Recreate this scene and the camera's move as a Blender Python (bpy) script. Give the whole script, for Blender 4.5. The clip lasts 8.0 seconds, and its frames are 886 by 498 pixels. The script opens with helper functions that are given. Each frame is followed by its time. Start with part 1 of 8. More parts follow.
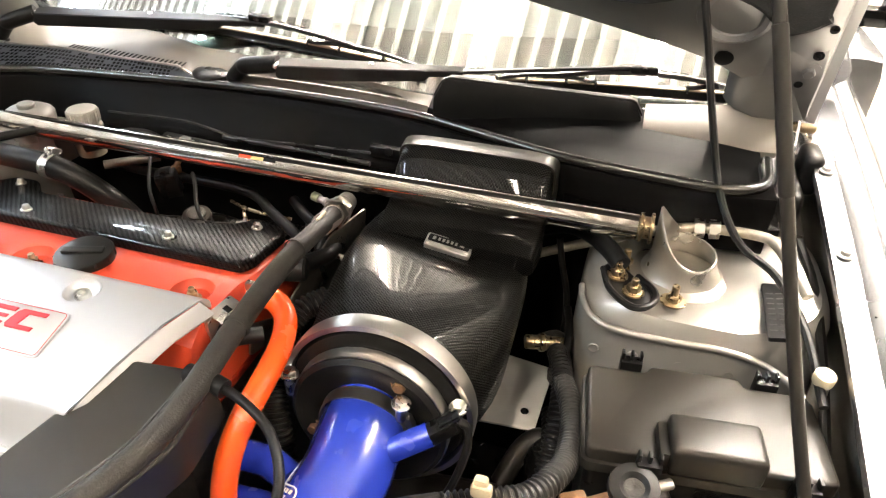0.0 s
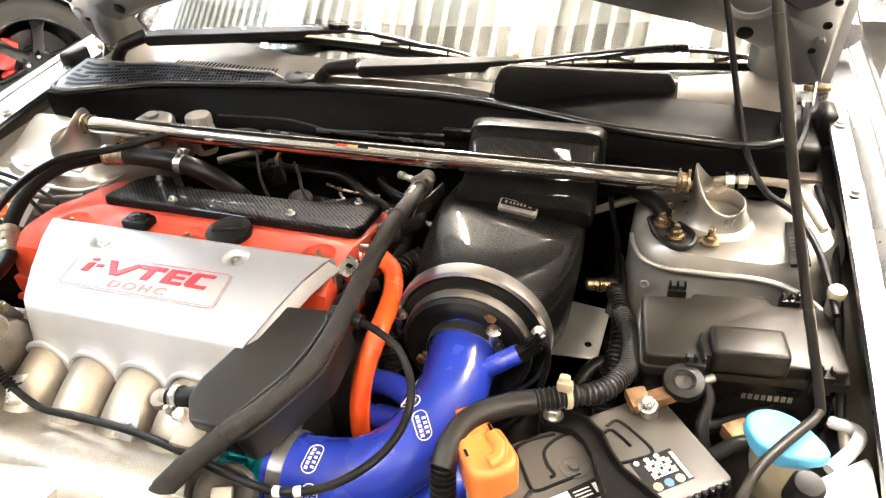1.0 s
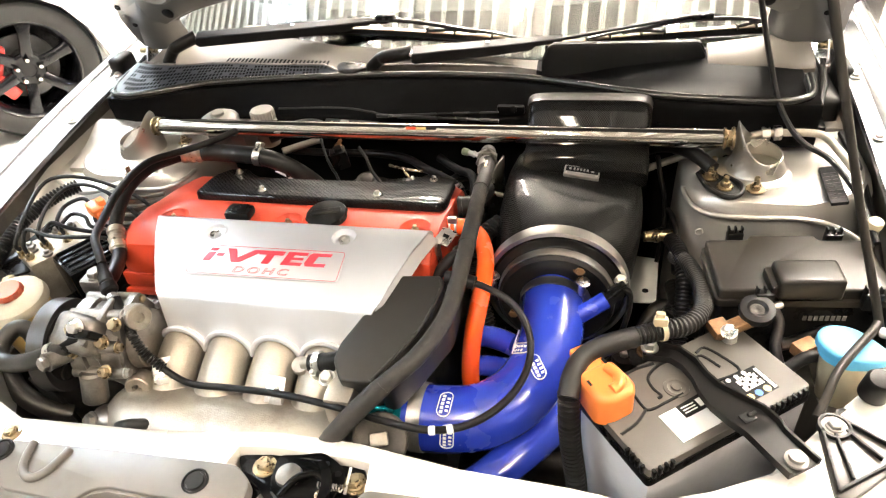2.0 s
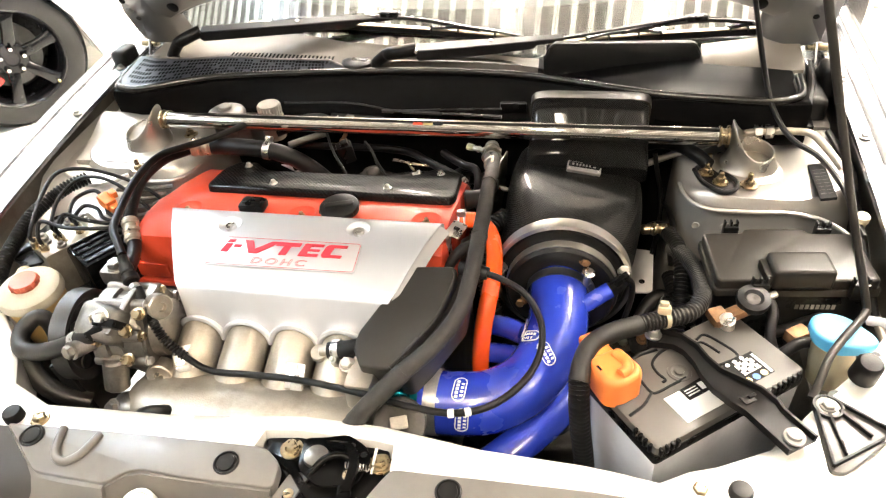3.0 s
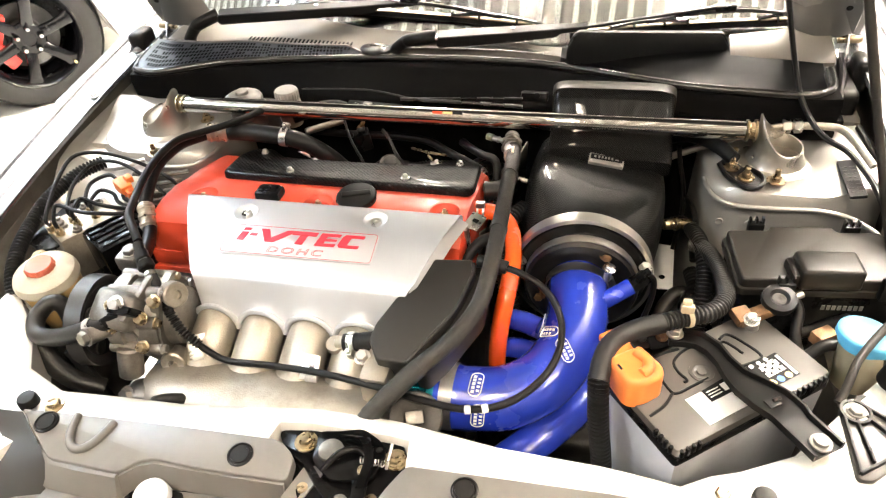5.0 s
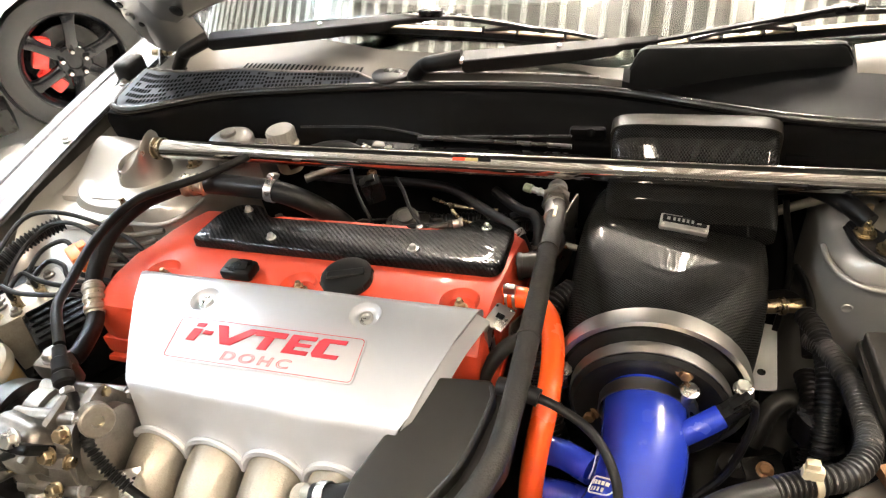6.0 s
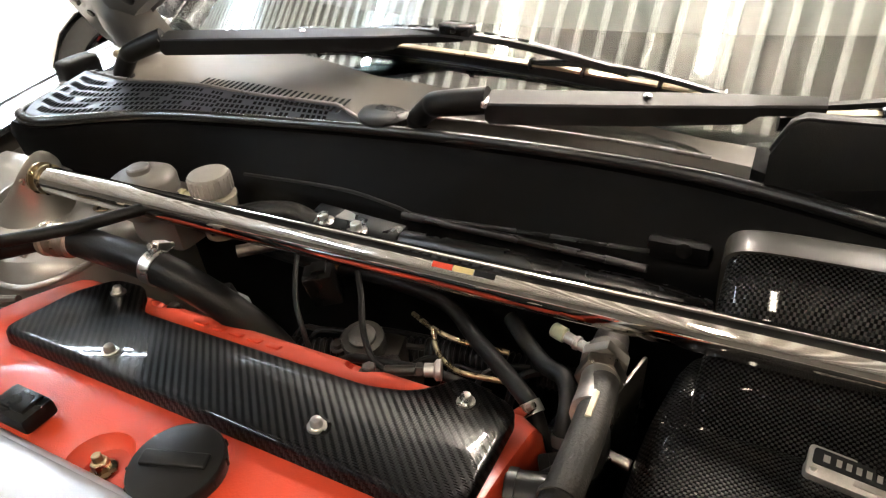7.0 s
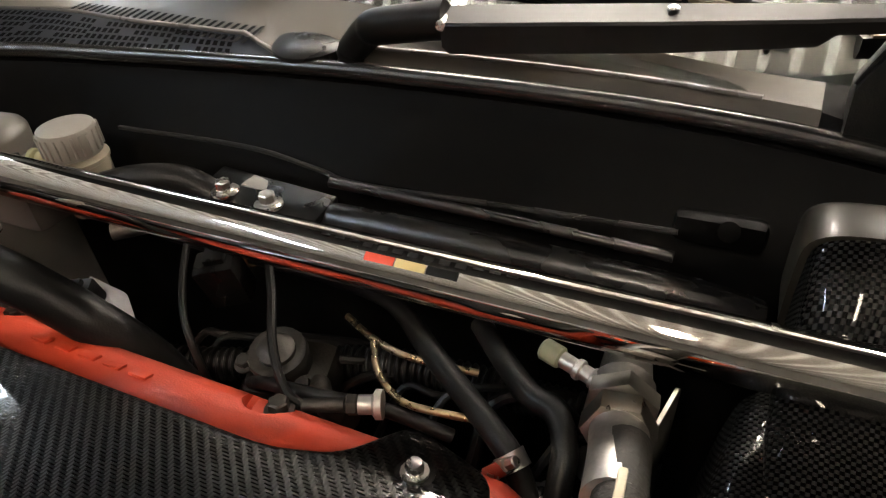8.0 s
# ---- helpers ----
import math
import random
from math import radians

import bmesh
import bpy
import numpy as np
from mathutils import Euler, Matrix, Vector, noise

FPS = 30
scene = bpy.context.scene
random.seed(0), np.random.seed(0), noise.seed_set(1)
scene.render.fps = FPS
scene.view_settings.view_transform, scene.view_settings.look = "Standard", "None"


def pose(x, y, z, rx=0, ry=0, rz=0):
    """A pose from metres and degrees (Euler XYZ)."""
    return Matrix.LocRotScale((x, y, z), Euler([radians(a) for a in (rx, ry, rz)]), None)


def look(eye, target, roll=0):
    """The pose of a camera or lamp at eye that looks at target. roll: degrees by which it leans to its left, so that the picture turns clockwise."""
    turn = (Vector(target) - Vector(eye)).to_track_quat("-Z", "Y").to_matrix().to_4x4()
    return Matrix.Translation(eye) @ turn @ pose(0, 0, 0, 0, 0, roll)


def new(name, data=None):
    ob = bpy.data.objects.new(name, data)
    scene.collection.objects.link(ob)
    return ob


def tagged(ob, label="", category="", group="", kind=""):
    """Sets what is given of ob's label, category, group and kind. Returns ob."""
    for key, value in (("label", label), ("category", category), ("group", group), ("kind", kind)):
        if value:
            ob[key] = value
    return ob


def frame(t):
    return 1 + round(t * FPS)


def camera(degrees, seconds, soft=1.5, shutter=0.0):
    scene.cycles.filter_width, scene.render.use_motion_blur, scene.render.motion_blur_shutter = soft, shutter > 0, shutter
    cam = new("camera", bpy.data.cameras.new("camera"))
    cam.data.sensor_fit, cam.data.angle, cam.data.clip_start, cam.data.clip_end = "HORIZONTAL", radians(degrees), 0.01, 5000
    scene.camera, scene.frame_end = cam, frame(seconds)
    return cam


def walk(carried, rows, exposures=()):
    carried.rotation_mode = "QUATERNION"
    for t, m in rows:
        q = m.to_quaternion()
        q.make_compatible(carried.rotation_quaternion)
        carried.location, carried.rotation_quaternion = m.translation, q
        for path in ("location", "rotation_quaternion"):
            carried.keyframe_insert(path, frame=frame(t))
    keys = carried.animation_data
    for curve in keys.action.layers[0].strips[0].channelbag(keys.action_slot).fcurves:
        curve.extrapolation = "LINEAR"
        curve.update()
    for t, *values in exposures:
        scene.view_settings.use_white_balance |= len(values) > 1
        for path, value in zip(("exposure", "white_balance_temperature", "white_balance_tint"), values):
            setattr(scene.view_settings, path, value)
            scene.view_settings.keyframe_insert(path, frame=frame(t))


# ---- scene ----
cam = camera(66.0, 8.0, soft=1.25)
PATH = [
    (0, (0.463, -0.704, 1.329), (0.008, 0.896, 0.218), 1.6),
    (0.5, (0.488, -0.792, 1.37), (-0.029, 0.793, 0.265), -0.2),
    (1, (0.461, -0.87, 1.402), (-0.095, 0.669, 0.252), -4.0),
    (1.5, (0.391, -0.933, 1.434), (-0.128, 0.588, 0.243), -5.1),
    (1.7, (0.363, -0.964, 1.451), (-0.126, 0.556, 0.246), -6.8),
    (3, (0.292, -1.041, 1.5), (-0.109, 0.474, 0.257), -5.5),
    (3.5, (0.285, -1.032, 1.499), (-0.146, 0.457, 0.236), -6.1),
    (4, (0.288, -1.032, 1.501), (-0.13, 0.452, 0.226), -4.8),
    (4.5, (0.288, -1.034, 1.502), (-0.139, 0.455, 0.236), -5.1),
    (4.7, (0.285, -1.033, 1.503), (-0.139, 0.456, 0.238), -5.0),
    (5.8, (0.27, -0.846, 1.433), (-0.289, 0.584, 0.151), -9.4),
    (6, (0.272, -0.742, 1.408), (-0.358, 0.691, 0.164), -10.2),
    (6.5, (0.268, -0.513, 1.324), (-0.511, 0.898, 0.14), -7.4),
    (7, (0.218, -0.377, 1.228), (-0.643, 1.06, 0.135), -6.0),
    (7.5, (0.169, -0.279, 1.169), (-0.618, 1.194, 0.067), -5.1),
    (8, (0.154, -0.241, 1.142), (-0.591, 1.183, -0.049), -4.8),
]
walk(cam, [(t, look(eye, target, roll)) for t, eye, target, roll in PATH],
     exposures=[(0, 1.74), (4.7, 1.74), (6, 1.5), (6.5, 1.33), (7, 1.03), (7.5, 0.80), (8, 0.68)])


# ---- world and lamps ----
world = bpy.data.worlds.new("garage_world")
scene.world = world
world.use_nodes = True
world.node_tree.nodes["Background"].inputs[0].default_value = (1.0, 0.96, 0.90, 1)
world.node_tree.nodes["Background"].inputs[1].default_value = 0.12
TUBE_POWER = 62.0


# ---- materials ----
def material(name, colour, rough=0.5, metal=0.0, coat=0.0, vary=0.12, scale=30.0, bump=0.0, grain=300.0, rough_vary=0.08,
             dirt=0.0, dirt_colour=(0.05, 0.04, 0.03), emit=0.0, coords="Object", spec=0.5):
    """A surface with two scales of colour variation, uneven gloss, dirt patches and fine relief."""
    mat = bpy.data.materials.new(name)
    mat.use_nodes = True
    nt = mat.node_tree
    bsdf = nt.nodes["Principled BSDF"]
    tc = nt.nodes.new("ShaderNodeTexCoord")
    big = nt.nodes.new("ShaderNodeTexNoise")
    big.inputs["Scale"].default_value, big.inputs["Detail"].default_value = scale, 4
    fine = nt.nodes.new("ShaderNodeTexNoise")
    fine.inputs["Scale"].default_value, fine.inputs["Detail"].default_value = grain, 3
    nt.links.new(tc.outputs[coords], big.inputs["Vector"])
    nt.links.new(tc.outputs[coords], fine.inputs["Vector"])
    both = nt.nodes.new("ShaderNodeMath")
    both.operation = "MULTIPLY_ADD"
    both.inputs[1].default_value = 0.35
    nt.links.new(fine.outputs["Fac"], both.inputs[0])
    nt.links.new(big.outputs["Fac"], both.inputs[2])
    ramp = nt.nodes.new("ShaderNodeMapRange")
    ramp.inputs["From Min"].default_value, ramp.inputs["From Max"].default_value = 0.4, 0.95
    ramp.inputs["To Min"].default_value, ramp.inputs["To Max"].default_value = 1 - vary, 1 + vary
    nt.links.new(both.outputs[0], ramp.inputs["Value"])
    mul = nt.nodes.new("ShaderNodeVectorMath")
    mul.operation = "SCALE"
    mul.inputs[0].default_value = colour
    nt.links.new(ramp.outputs[0], mul.inputs["Scale"])
    out = mul.outputs[0]
    if dirt:
        patch = nt.nodes.new("ShaderNodeTexNoise")
        patch.inputs["Scale"].default_value, patch.inputs["Detail"].default_value, patch.inputs["Roughness"].default_value = scale * 0.7, 8, 0.7
        nt.links.new(tc.outputs[coords], patch.inputs["Vector"])
        lim = nt.nodes.new("ShaderNodeMapRange")
        lim.inputs["From Min"].default_value, lim.inputs["From Max"].default_value = 0.5, 0.75
        lim.inputs["To Max"].default_value = dirt
        nt.links.new(patch.outputs["Fac"], lim.inputs["Value"])
        mix = nt.nodes.new("ShaderNodeMix")
        mix.data_type = "RGBA"
        mix.inputs["B"].default_value = (0, 0, 0, 1)
        mix.inputs[7].default_value = (*dirt_colour, 1)
        nt.links.new(lim.outputs[0], mix.inputs[0])
        nt.links.new(out, mix.inputs[6])
        out = mix.outputs[2]
    nt.links.new(out, bsdf.inputs["Base Color"])
    rr = nt.nodes.new("ShaderNodeMapRange")
    rr.inputs["From Min"].default_value, rr.inputs["From Max"].default_value = 0.3, 0.7
    rr.inputs["To Min"].default_value, rr.inputs["To Max"].default_value = max(0.02, rough - rough_vary), min(1, rough + rough_vary)
    nt.links.new(big.outputs["Fac"], rr.inputs["Value"])
    nt.links.new(rr.outputs[0], bsdf.inputs["Roughness"])
    bsdf.inputs["Metallic"].default_value = metal
    bsdf.inputs["Specular IOR Level"].default_value = spec
    bsdf.inputs["Coat Weight"].default_value = coat
    bsdf.inputs["Coat Roughness"].default_value = 0.05
    if bump:
        bn = nt.nodes.new("ShaderNodeBump")
        bn.inputs["Strength"].default_value = min(1.0, bump)
        bn.inputs["Distance"].default_value = 0.001
        nt.links.new(fine.outputs["Fac"], bn.inputs["Height"])
        nt.links.new(bn.outputs[0], bsdf.inputs["Normal"])
    if emit:
        bsdf.inputs["Emission Color"].default_value = (*colour, 1)
        bsdf.inputs["Emission Strength"].default_value = emit
    return mat


def carbon_material(name, pitch, twill, tone=0.05, low=0.1):
    """Clear-coated carbon cloth woven along the UV axes, in metres."""
    mat = bpy.data.materials.new(name)
    mat.use_nodes = True
    nt = mat.node_tree
    bsdf = nt.nodes["Principled BSDF"]
    uv = nt.nodes.new("ShaderNodeUVMap")
    sep = nt.nodes.new("ShaderNodeSeparateXYZ")
    nt.links.new(uv.outputs[0], sep.inputs[0])

    def math(op, a, b=None):
        n = nt.nodes.new("ShaderNodeMath")
        n.operation = op
        for i, v in enumerate((a, b)):
            if v is None:
                continue
            if isinstance(v, (int, float)):
                n.inputs[i].default_value = v
            else:
                nt.links.new(v, n.inputs[i])
        return n.outputs[0]

    u, v = math("DIVIDE", sep.outputs[0], pitch), math("DIVIDE", sep.outputs[1], pitch)
    fu, fv = math("FLOOR", u), math("FLOOR", v)
    if twill:
        # a two-over-two weave: which yarn lies on top goes diagonally
        k = math("FLOORED_MODULO", math("ADD", fu, fv), 4.0)
        top = math("LESS_THAN", k, 1.5)
    else:
        top = math("LESS_THAN", math("FLOORED_MODULO", math("ADD", fu, fv), 2.0), 0.5)
    au = math("ABSOLUTE", math("SUBTRACT", math("FRACT", u), 0.5))
    av = math("ABSOLUTE", math("SUBTRACT", math("FRACT", v), 0.5))
    inv = math("SUBTRACT", 1.0, top)
    edge = math("ADD", math("MULTIPLY", au, top), math("MULTIPLY", av, inv))
    height = math("SUBTRACT", 0.5, edge)
    col = nt.nodes.new("ShaderNodeMapRange")
    col.inputs["To Min"].default_value, col.inputs["To Max"].default_value = low, 1.0
    nt.links.new(top, col.inputs["Value"])
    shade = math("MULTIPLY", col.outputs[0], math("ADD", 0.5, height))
    rgb = nt.nodes.new("ShaderNodeVectorMath")
    rgb.operation = "SCALE"
    rgb.inputs[0].default_value = (tone * 1.05, tone, tone * 0.9)
    nt.links.new(shade, rgb.inputs["Scale"])
    nt.links.new(rgb.outputs[0], bsdf.inputs["Base Color"])
    bn = nt.nodes.new("ShaderNodeBump")
    bn.inputs["Strength"].default_value, bn.inputs["Distance"].default_value = 0.5, 0.0006
    nt.links.new(height, bn.inputs["Height"])
    nt.links.new(bn.outputs[0], bsdf.inputs["Normal"])
    bsdf.inputs["Roughness"].default_value, bsdf.inputs["Metallic"].default_value = 0.40, 0.0
    nt.links.new(math("MULTIPLY", shade, 0.14), bsdf.inputs["Specular IOR Level"])
    bsdf.inputs["Coat IOR"].default_value = 1.45
    bsdf.inputs["Coat Weight"].default_value, bsdf.inputs["Coat Roughness"].default_value = 0.40, 0.025
    return mat


SILVER = material("silver_paint", (0.66, 0.665, 0.69), 0.38, 0.6, 0.1, 0.03, 8, 0.05, 900)
RED = material("red_crackle_paint", (0.55, 0.052, 0.018), 0.46, 0, 0.1, 0.10, 18, 0.25, 700, dirt=0.25, dirt_colour=(0.22, 0.02, 0.01))
CARBON = carbon_material("carbon_plain_weave", 0.0019, False, 0.013, 0.18)
CARBON_TWILL = carbon_material("carbon_twill", 0.0019, True, 0.0052, 0.35)
CARBON_PLAIN = material("carbon_smooth", (0.022, 0.0195, 0.0155), 0.36, 0, 0.05, 0.06, 15, 0.0, 900, 0.03, spec=0.10)
CHROME = material("polished_steel", (0.52, 0.505, 0.48), 0.055, 1.0, 0, 0.03, 12, 0.0, 500, 0.03)
STEEL = material("brushed_steel", (0.72, 0.70, 0.66), 0.30, 1.0, 0, 0.10, 60, 0.05, 600)
RING_STEEL = material("satin_steel_band", (0.50, 0.48, 0.445), 0.34, 1.0, 0, 0.05, 40, 0.03, 600, 0.015)
SCUTTLE = material("black_scuttle_panel", (0.003, 0.003, 0.003), 0.14, 0, 0.0, 0.2, 20, 0.02, 500, spec=0.09)
UNION = material("tarnished_union_steel", (0.30, 0.275, 0.24), 0.30, 0.95, 0, 0.15, 60, 0.1, 400, 0.04, dirt=0.3)
DULL_STEEL = material("dull_steel", (0.50, 0.48, 0.45), 0.42, 0.9, 0, 0.2, 60, 0.1, 400, dirt=0.3)
CAST = material("cast_aluminium", (0.41, 0.372, 0.312), 0.40, 0.75, 0, 0.16, 22, 0.4, 420, dirt=0.6, dirt_colour=(0.12, 0.095, 0.07))
CAST_DARK = material("grimy_cast_aluminium", (0.23, 0.213, 0.19), 0.38, 0.85, 0, 0.25, 40, 0.3, 420, dirt=0.6, dirt_colour=(0.06, 0.05, 0.04))
PAINT = material("silver_body_paint", (0.29, 0.29, 0.30), 0.26, 0.85, 0.35, 0.05, 9, 0.04, 1200, 0.02, dirt=0.08, dirt_colour=(0.34, 0.30, 0.25))
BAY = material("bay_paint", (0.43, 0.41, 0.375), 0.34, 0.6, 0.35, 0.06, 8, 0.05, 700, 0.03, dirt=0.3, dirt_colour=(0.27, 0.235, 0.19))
APRON = material("shaded_dusty_apron_paint", (0.13, 0.119, 0.102), 0.5, 0.35, 0, 0.3, 11, 0.1, 400, dirt=0.75, dirt_colour=(0.045, 0.04, 0.034))
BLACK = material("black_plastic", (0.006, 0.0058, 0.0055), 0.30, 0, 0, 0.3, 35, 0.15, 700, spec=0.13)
FIREWALL = material("satin_black_bulkhead", (0.0040, 0.0038, 0.0036), 0.40, 0, 0, 0.3, 9, 0.02, 500, spec=0.02)
PROP = material("dark_bronze_rod_paint", (0.022, 0.019, 0.016), 0.45, 0.0, 0, 0.1, 20, 0.05, 600, 0.02, spec=0.2)
BLADE = material("worn_wiper_frame_paint", (0.010, 0.0092, 0.0083), 0.24, 0, 0, 0.1, 20, 0.02, 700, 0.02, spec=0.5)
BLADE_RAIL = material("tarnished_blade_rail", (0.30, 0.25, 0.17), 0.3, 0.9, 0, 0.15, 60, 0.05, 500, 0.03)
COWL_END = material("black_cowl_end_paint", (0.0035, 0.0034, 0.0034), 0.5, 0, 0, 0.2, 20, 0.02, 500, 0.02, spec=0.035)
ARM = material("satin_black_arm_paint", (0.007, 0.0064, 0.0058), 0.42, 0, 0.0, 0.08, 20, 0.0, 700, 0.01, spec=0.14)
RAIL = material("satin_black_rail_paint", (0.010, 0.0095, 0.009), 0.30, 0, 0, 0.2, 20, 0.06, 600, spec=0.45)
LIP = material("pale_grey_edge", (0.13, 0.12, 0.11), 0.3, 0, 0.1, 0.2, 40, 0.05, 700)
SEAL_RUBBER = material("shiny_seal_rubber", (0.010, 0.0092, 0.0083), 0.25, 0, 0, 0.08, 8, 0.02, 500, 0.01, spec=0.6)
BLACK_GLOSS = material("glossy_black_plastic", (0.004, 0.004, 0.004), 0.10, 0, 0.0, 0.2, 20, 0.03, 500, spec=0.35)
SATIN = material("satin_black_plastic", (0.011, 0.0105, 0.010), 0.32, 0, 0, 0.15, 14, 0.12, 900, dirt=0.3, dirt_colour=(0.024, 0.022, 0.019), spec=0.2)
FLAP = material("matt_black_scuttle_plastic", (0.006, 0.006, 0.006), 0.45, 0, 0, 0.2, 14, 0.25, 900, dirt=0.3, dirt_colour=(0.012, 0.011, 0.01), spec=0.12)
BEIGE = material("dusty_beige_panel", (0.125, 0.112, 0.094), 0.45, 0.0, 0.0, 0.08, 12, 0.05, 500, 0.03, dirt=0.3, dirt_colour=(0.12, 0.104, 0.085), spec=0.4)
GRILLE = material("blue_lit_grille_plastic", (0.028, 0.031, 0.038), 0.32, 0, 0, 0.12, 20, 0.06, 700, 0.02, spec=0.4)
FUSE_LID = material("dusty_fuse_lid", (0.019, 0.0165, 0.0135), 0.34, 0, 0, 0.15, 12, 0.12, 900, 0.03, dirt=0.3, dirt_colour=(0.038, 0.033, 0.026), spec=0.22)
BONNET = material("shaded_bonnet_paint", (0.21, 0.208, 0.206), 0.34, 0.7, 0.3, 0.04, 9, 0.04, 1200, 0.015, dirt=0.06, dirt_colour=(0.25, 0.23, 0.2))
SLEEVE = material("satin_aluminium", (0.50, 0.475, 0.43), 0.33, 0.85, 0, 0.08, 30, 0.08, 600)
DARK_GREY = material("dark_moulded_plastic", (0.040, 0.037, 0.033), 0.36, 0, 0, 0.10, 16, 0.12, 900, dirt=0.35, dirt_colour=(0.06, 0.053, 0.046))
GREY = material("grey_moulded_plastic", (0.150, 0.139, 0.123), 0.36, 0, 0, 0.10, 16, 0.12, 900, dirt=0.35, dirt_colour=(0.07, 0.062, 0.053))
COWL = material("cowl_plastic", (0.080, 0.072, 0.061), 0.42, 0, 0.0, 0.06, 10, 0.06, 900, 0.015, dirt=0.12, dirt_colour=(0.09, 0.08, 0.068), spec=0.24)
RUBBER = material("black_rubber", (0.008, 0.0076, 0.0072), 0.40, 0, 0, 0.25, 30, 0.2, 500, dirt=0.3, dirt_colour=(0.018, 0.016, 0.0145), spec=0.2)
HOSE = material("dusty_rubber_hose", (0.017, 0.016, 0.0145), 0.38, 0, 0, 0.2, 25, 0.25, 500, dirt=0.45, dirt_colour=(0.035, 0.031, 0.027), spec=0.35)
HOSE_WORN = material("worn_grey_hose_rubber", (0.024, 0.022, 0.0195), 0.55, 0, 0, 0.3, 60, 0.5, 500, dirt=0.5, dirt_colour=(0.06, 0.053, 0.045), spec=0.3)
AMBER = material("yellowed_translucent_plastic", (0.52, 0.35, 0.13), 0.35, 0, 0.2, 0.1, 25, 0.04, 600, dirt=0.3, dirt_colour=(0.38, 0.26, 0.10))
PULLEY = material("worn_grey_pulley_paint", (0.055, 0.053, 0.050), 0.36, 0.3, 0, 0.2, 40, 0.08, 500, dirt=0.3, dirt_colour=(0.03, 0.028, 0.025))
DULL_CREAM = material("underlit_grimed_cream_plastic", (0.22, 0.195, 0.145), 0.45, 0, 0, 0.1, 25, 0.06, 600, dirt=0.4, dirt_colour=(0.16, 0.13, 0.08))
FELT = material("dark_hood_felt", (0.018, 0.017, 0.016), 0.95, 0, 0, 0.4, 60, 0.9, 500)
BLUE = material("blue_silicone", (0.016, 0.036, 0.34), 0.24, 0, 0.35, 0.12, 18, 0.06, 600)
ORANGE = material("orange_silicone", (0.88, 0.095, 0.012), 0.24, 0, 0.4, 0.06, 20, 0.04, 600)
ORANGE_CAP = material("orange_plastic", (0.85, 0.22, 0.05), 0.38, 0, 0.1, 0.08, 25, 0.08, 600)
TEAL = material("teal_anodised", (0.0, 0.20, 0.24), 0.3, 0.8, 0, 0.12, 30, 0.1, 500)
CRIMP = material("pale_zinc_crimp", (0.46, 0.41, 0.33), 0.34, 0.85, 0, 0.15, 120, 0.1, 600, dirt=0.3, dirt_colour=(0.3, 0.24, 0.15))
GRIME = material("oily_dark_metal", (0.042, 0.038, 0.033), 0.42, 0.6, 0, 0.35, 50, 0.4, 420, dirt=0.7, dirt_colour=(0.02, 0.017, 0.014))
CROSS = material("cream_white_body_paint", (0.74, 0.71, 0.65), 0.32, 0.1, 0.4, 0.05, 9, 0.04, 900, dirt=0.2, dirt_colour=(0.50, 0.45, 0.37))
BRASS = material("yellow_zinc", (0.37, 0.29, 0.18), 0.30, 0.95, 0, 0.2, 120, 0.1, 600, dirt=0.5)
WORN = material("corroded_brown_metal", (0.24, 0.13, 0.06), 0.55, 0.5, 0, 0.4, 80, 0.5, 400, dirt=0.6)
CREAM = material("aged_cream_plastic", (0.50, 0.43, 0.29), 0.42, 0, 0.1, 0.08, 25, 0.06, 600, dirt=0.3, dirt_colour=(0.30, 0.22, 0.11))
CREAM_GREY = material("greyed_cap_plastic", (0.215, 0.20, 0.18), 0.5, 0, 0, 0.12, 40, 0.15, 600, dirt=0.3, dirt_colour=(0.24, 0.22, 0.19))
RED_CAP = material("faded_red_cap", (0.48, 0.10, 0.05), 0.42, 0, 0.1, 0.12, 40, 0.05, 600)
CYAN = material("light_blue_cap", (0.08, 0.37, 0.62), 0.5, 0, 0.0, 0.06, 30, 0.03, 600)
BATTERY = material("battery_top_grey", (0.078, 0.071, 0.062), 0.42, 0, 0, 0.10, 25, 0.15, 800, dirt=0.4, dirt_colour=(0.09, 0.08, 0.068))
BATTERY_CASE = material("battery_case_grey", (0.60, 0.60, 0.62), 0.45, 0, 0, 0.08, 18, 0.08, 700, dirt=0.3, dirt_colour=(0.25, 0.24, 0.23))
LABEL_WHITE = material("white_label", (0.78, 0.77, 0.74), 0.4, 0, 0, 0.03, 40, 0.0, 500)
LABEL_BLACK = material("black_label", (0.010, 0.010, 0.010), 0.5, 0, 0, 0.05, 40, 0.0, 500, spec=0.12)
LABEL_RED = material("red_print", (0.62, 0.03, 0.05), 0.35, 0, 0.2, 0.04, 40, 0.0, 500)
STRIPE_RED = material("orange_red_print", (0.72, 0.055, 0.012), 0.35, 0, 0.2, 0.04, 40, 0.0, 500)
LABEL_GOLD = material("gold_print", (0.62, 0.48, 0.20), 0.35, 0.2, 0.2, 0.04, 40, 0.0, 500)
LABEL_BLUE = material("blue_print", (0.05, 0.15, 0.5), 0.4, 0, 0, 0.04, 40, 0.0, 500)
DECAL = material("faded_warning_label", (0.018, 0.017, 0.016), 0.5, 0, 0, 0.2, 60, 0.1, 500, dirt=0.3, dirt_colour=(0.2, 0.187, 0.16))
TYRE = material("tyre_rubber", (0.011, 0.0105, 0.010), 0.55, 0, 0, 0.2, 40, 0.3, 300, dirt=0.3, dirt_colour=(0.022, 0.020, 0.018), spec=0.3)
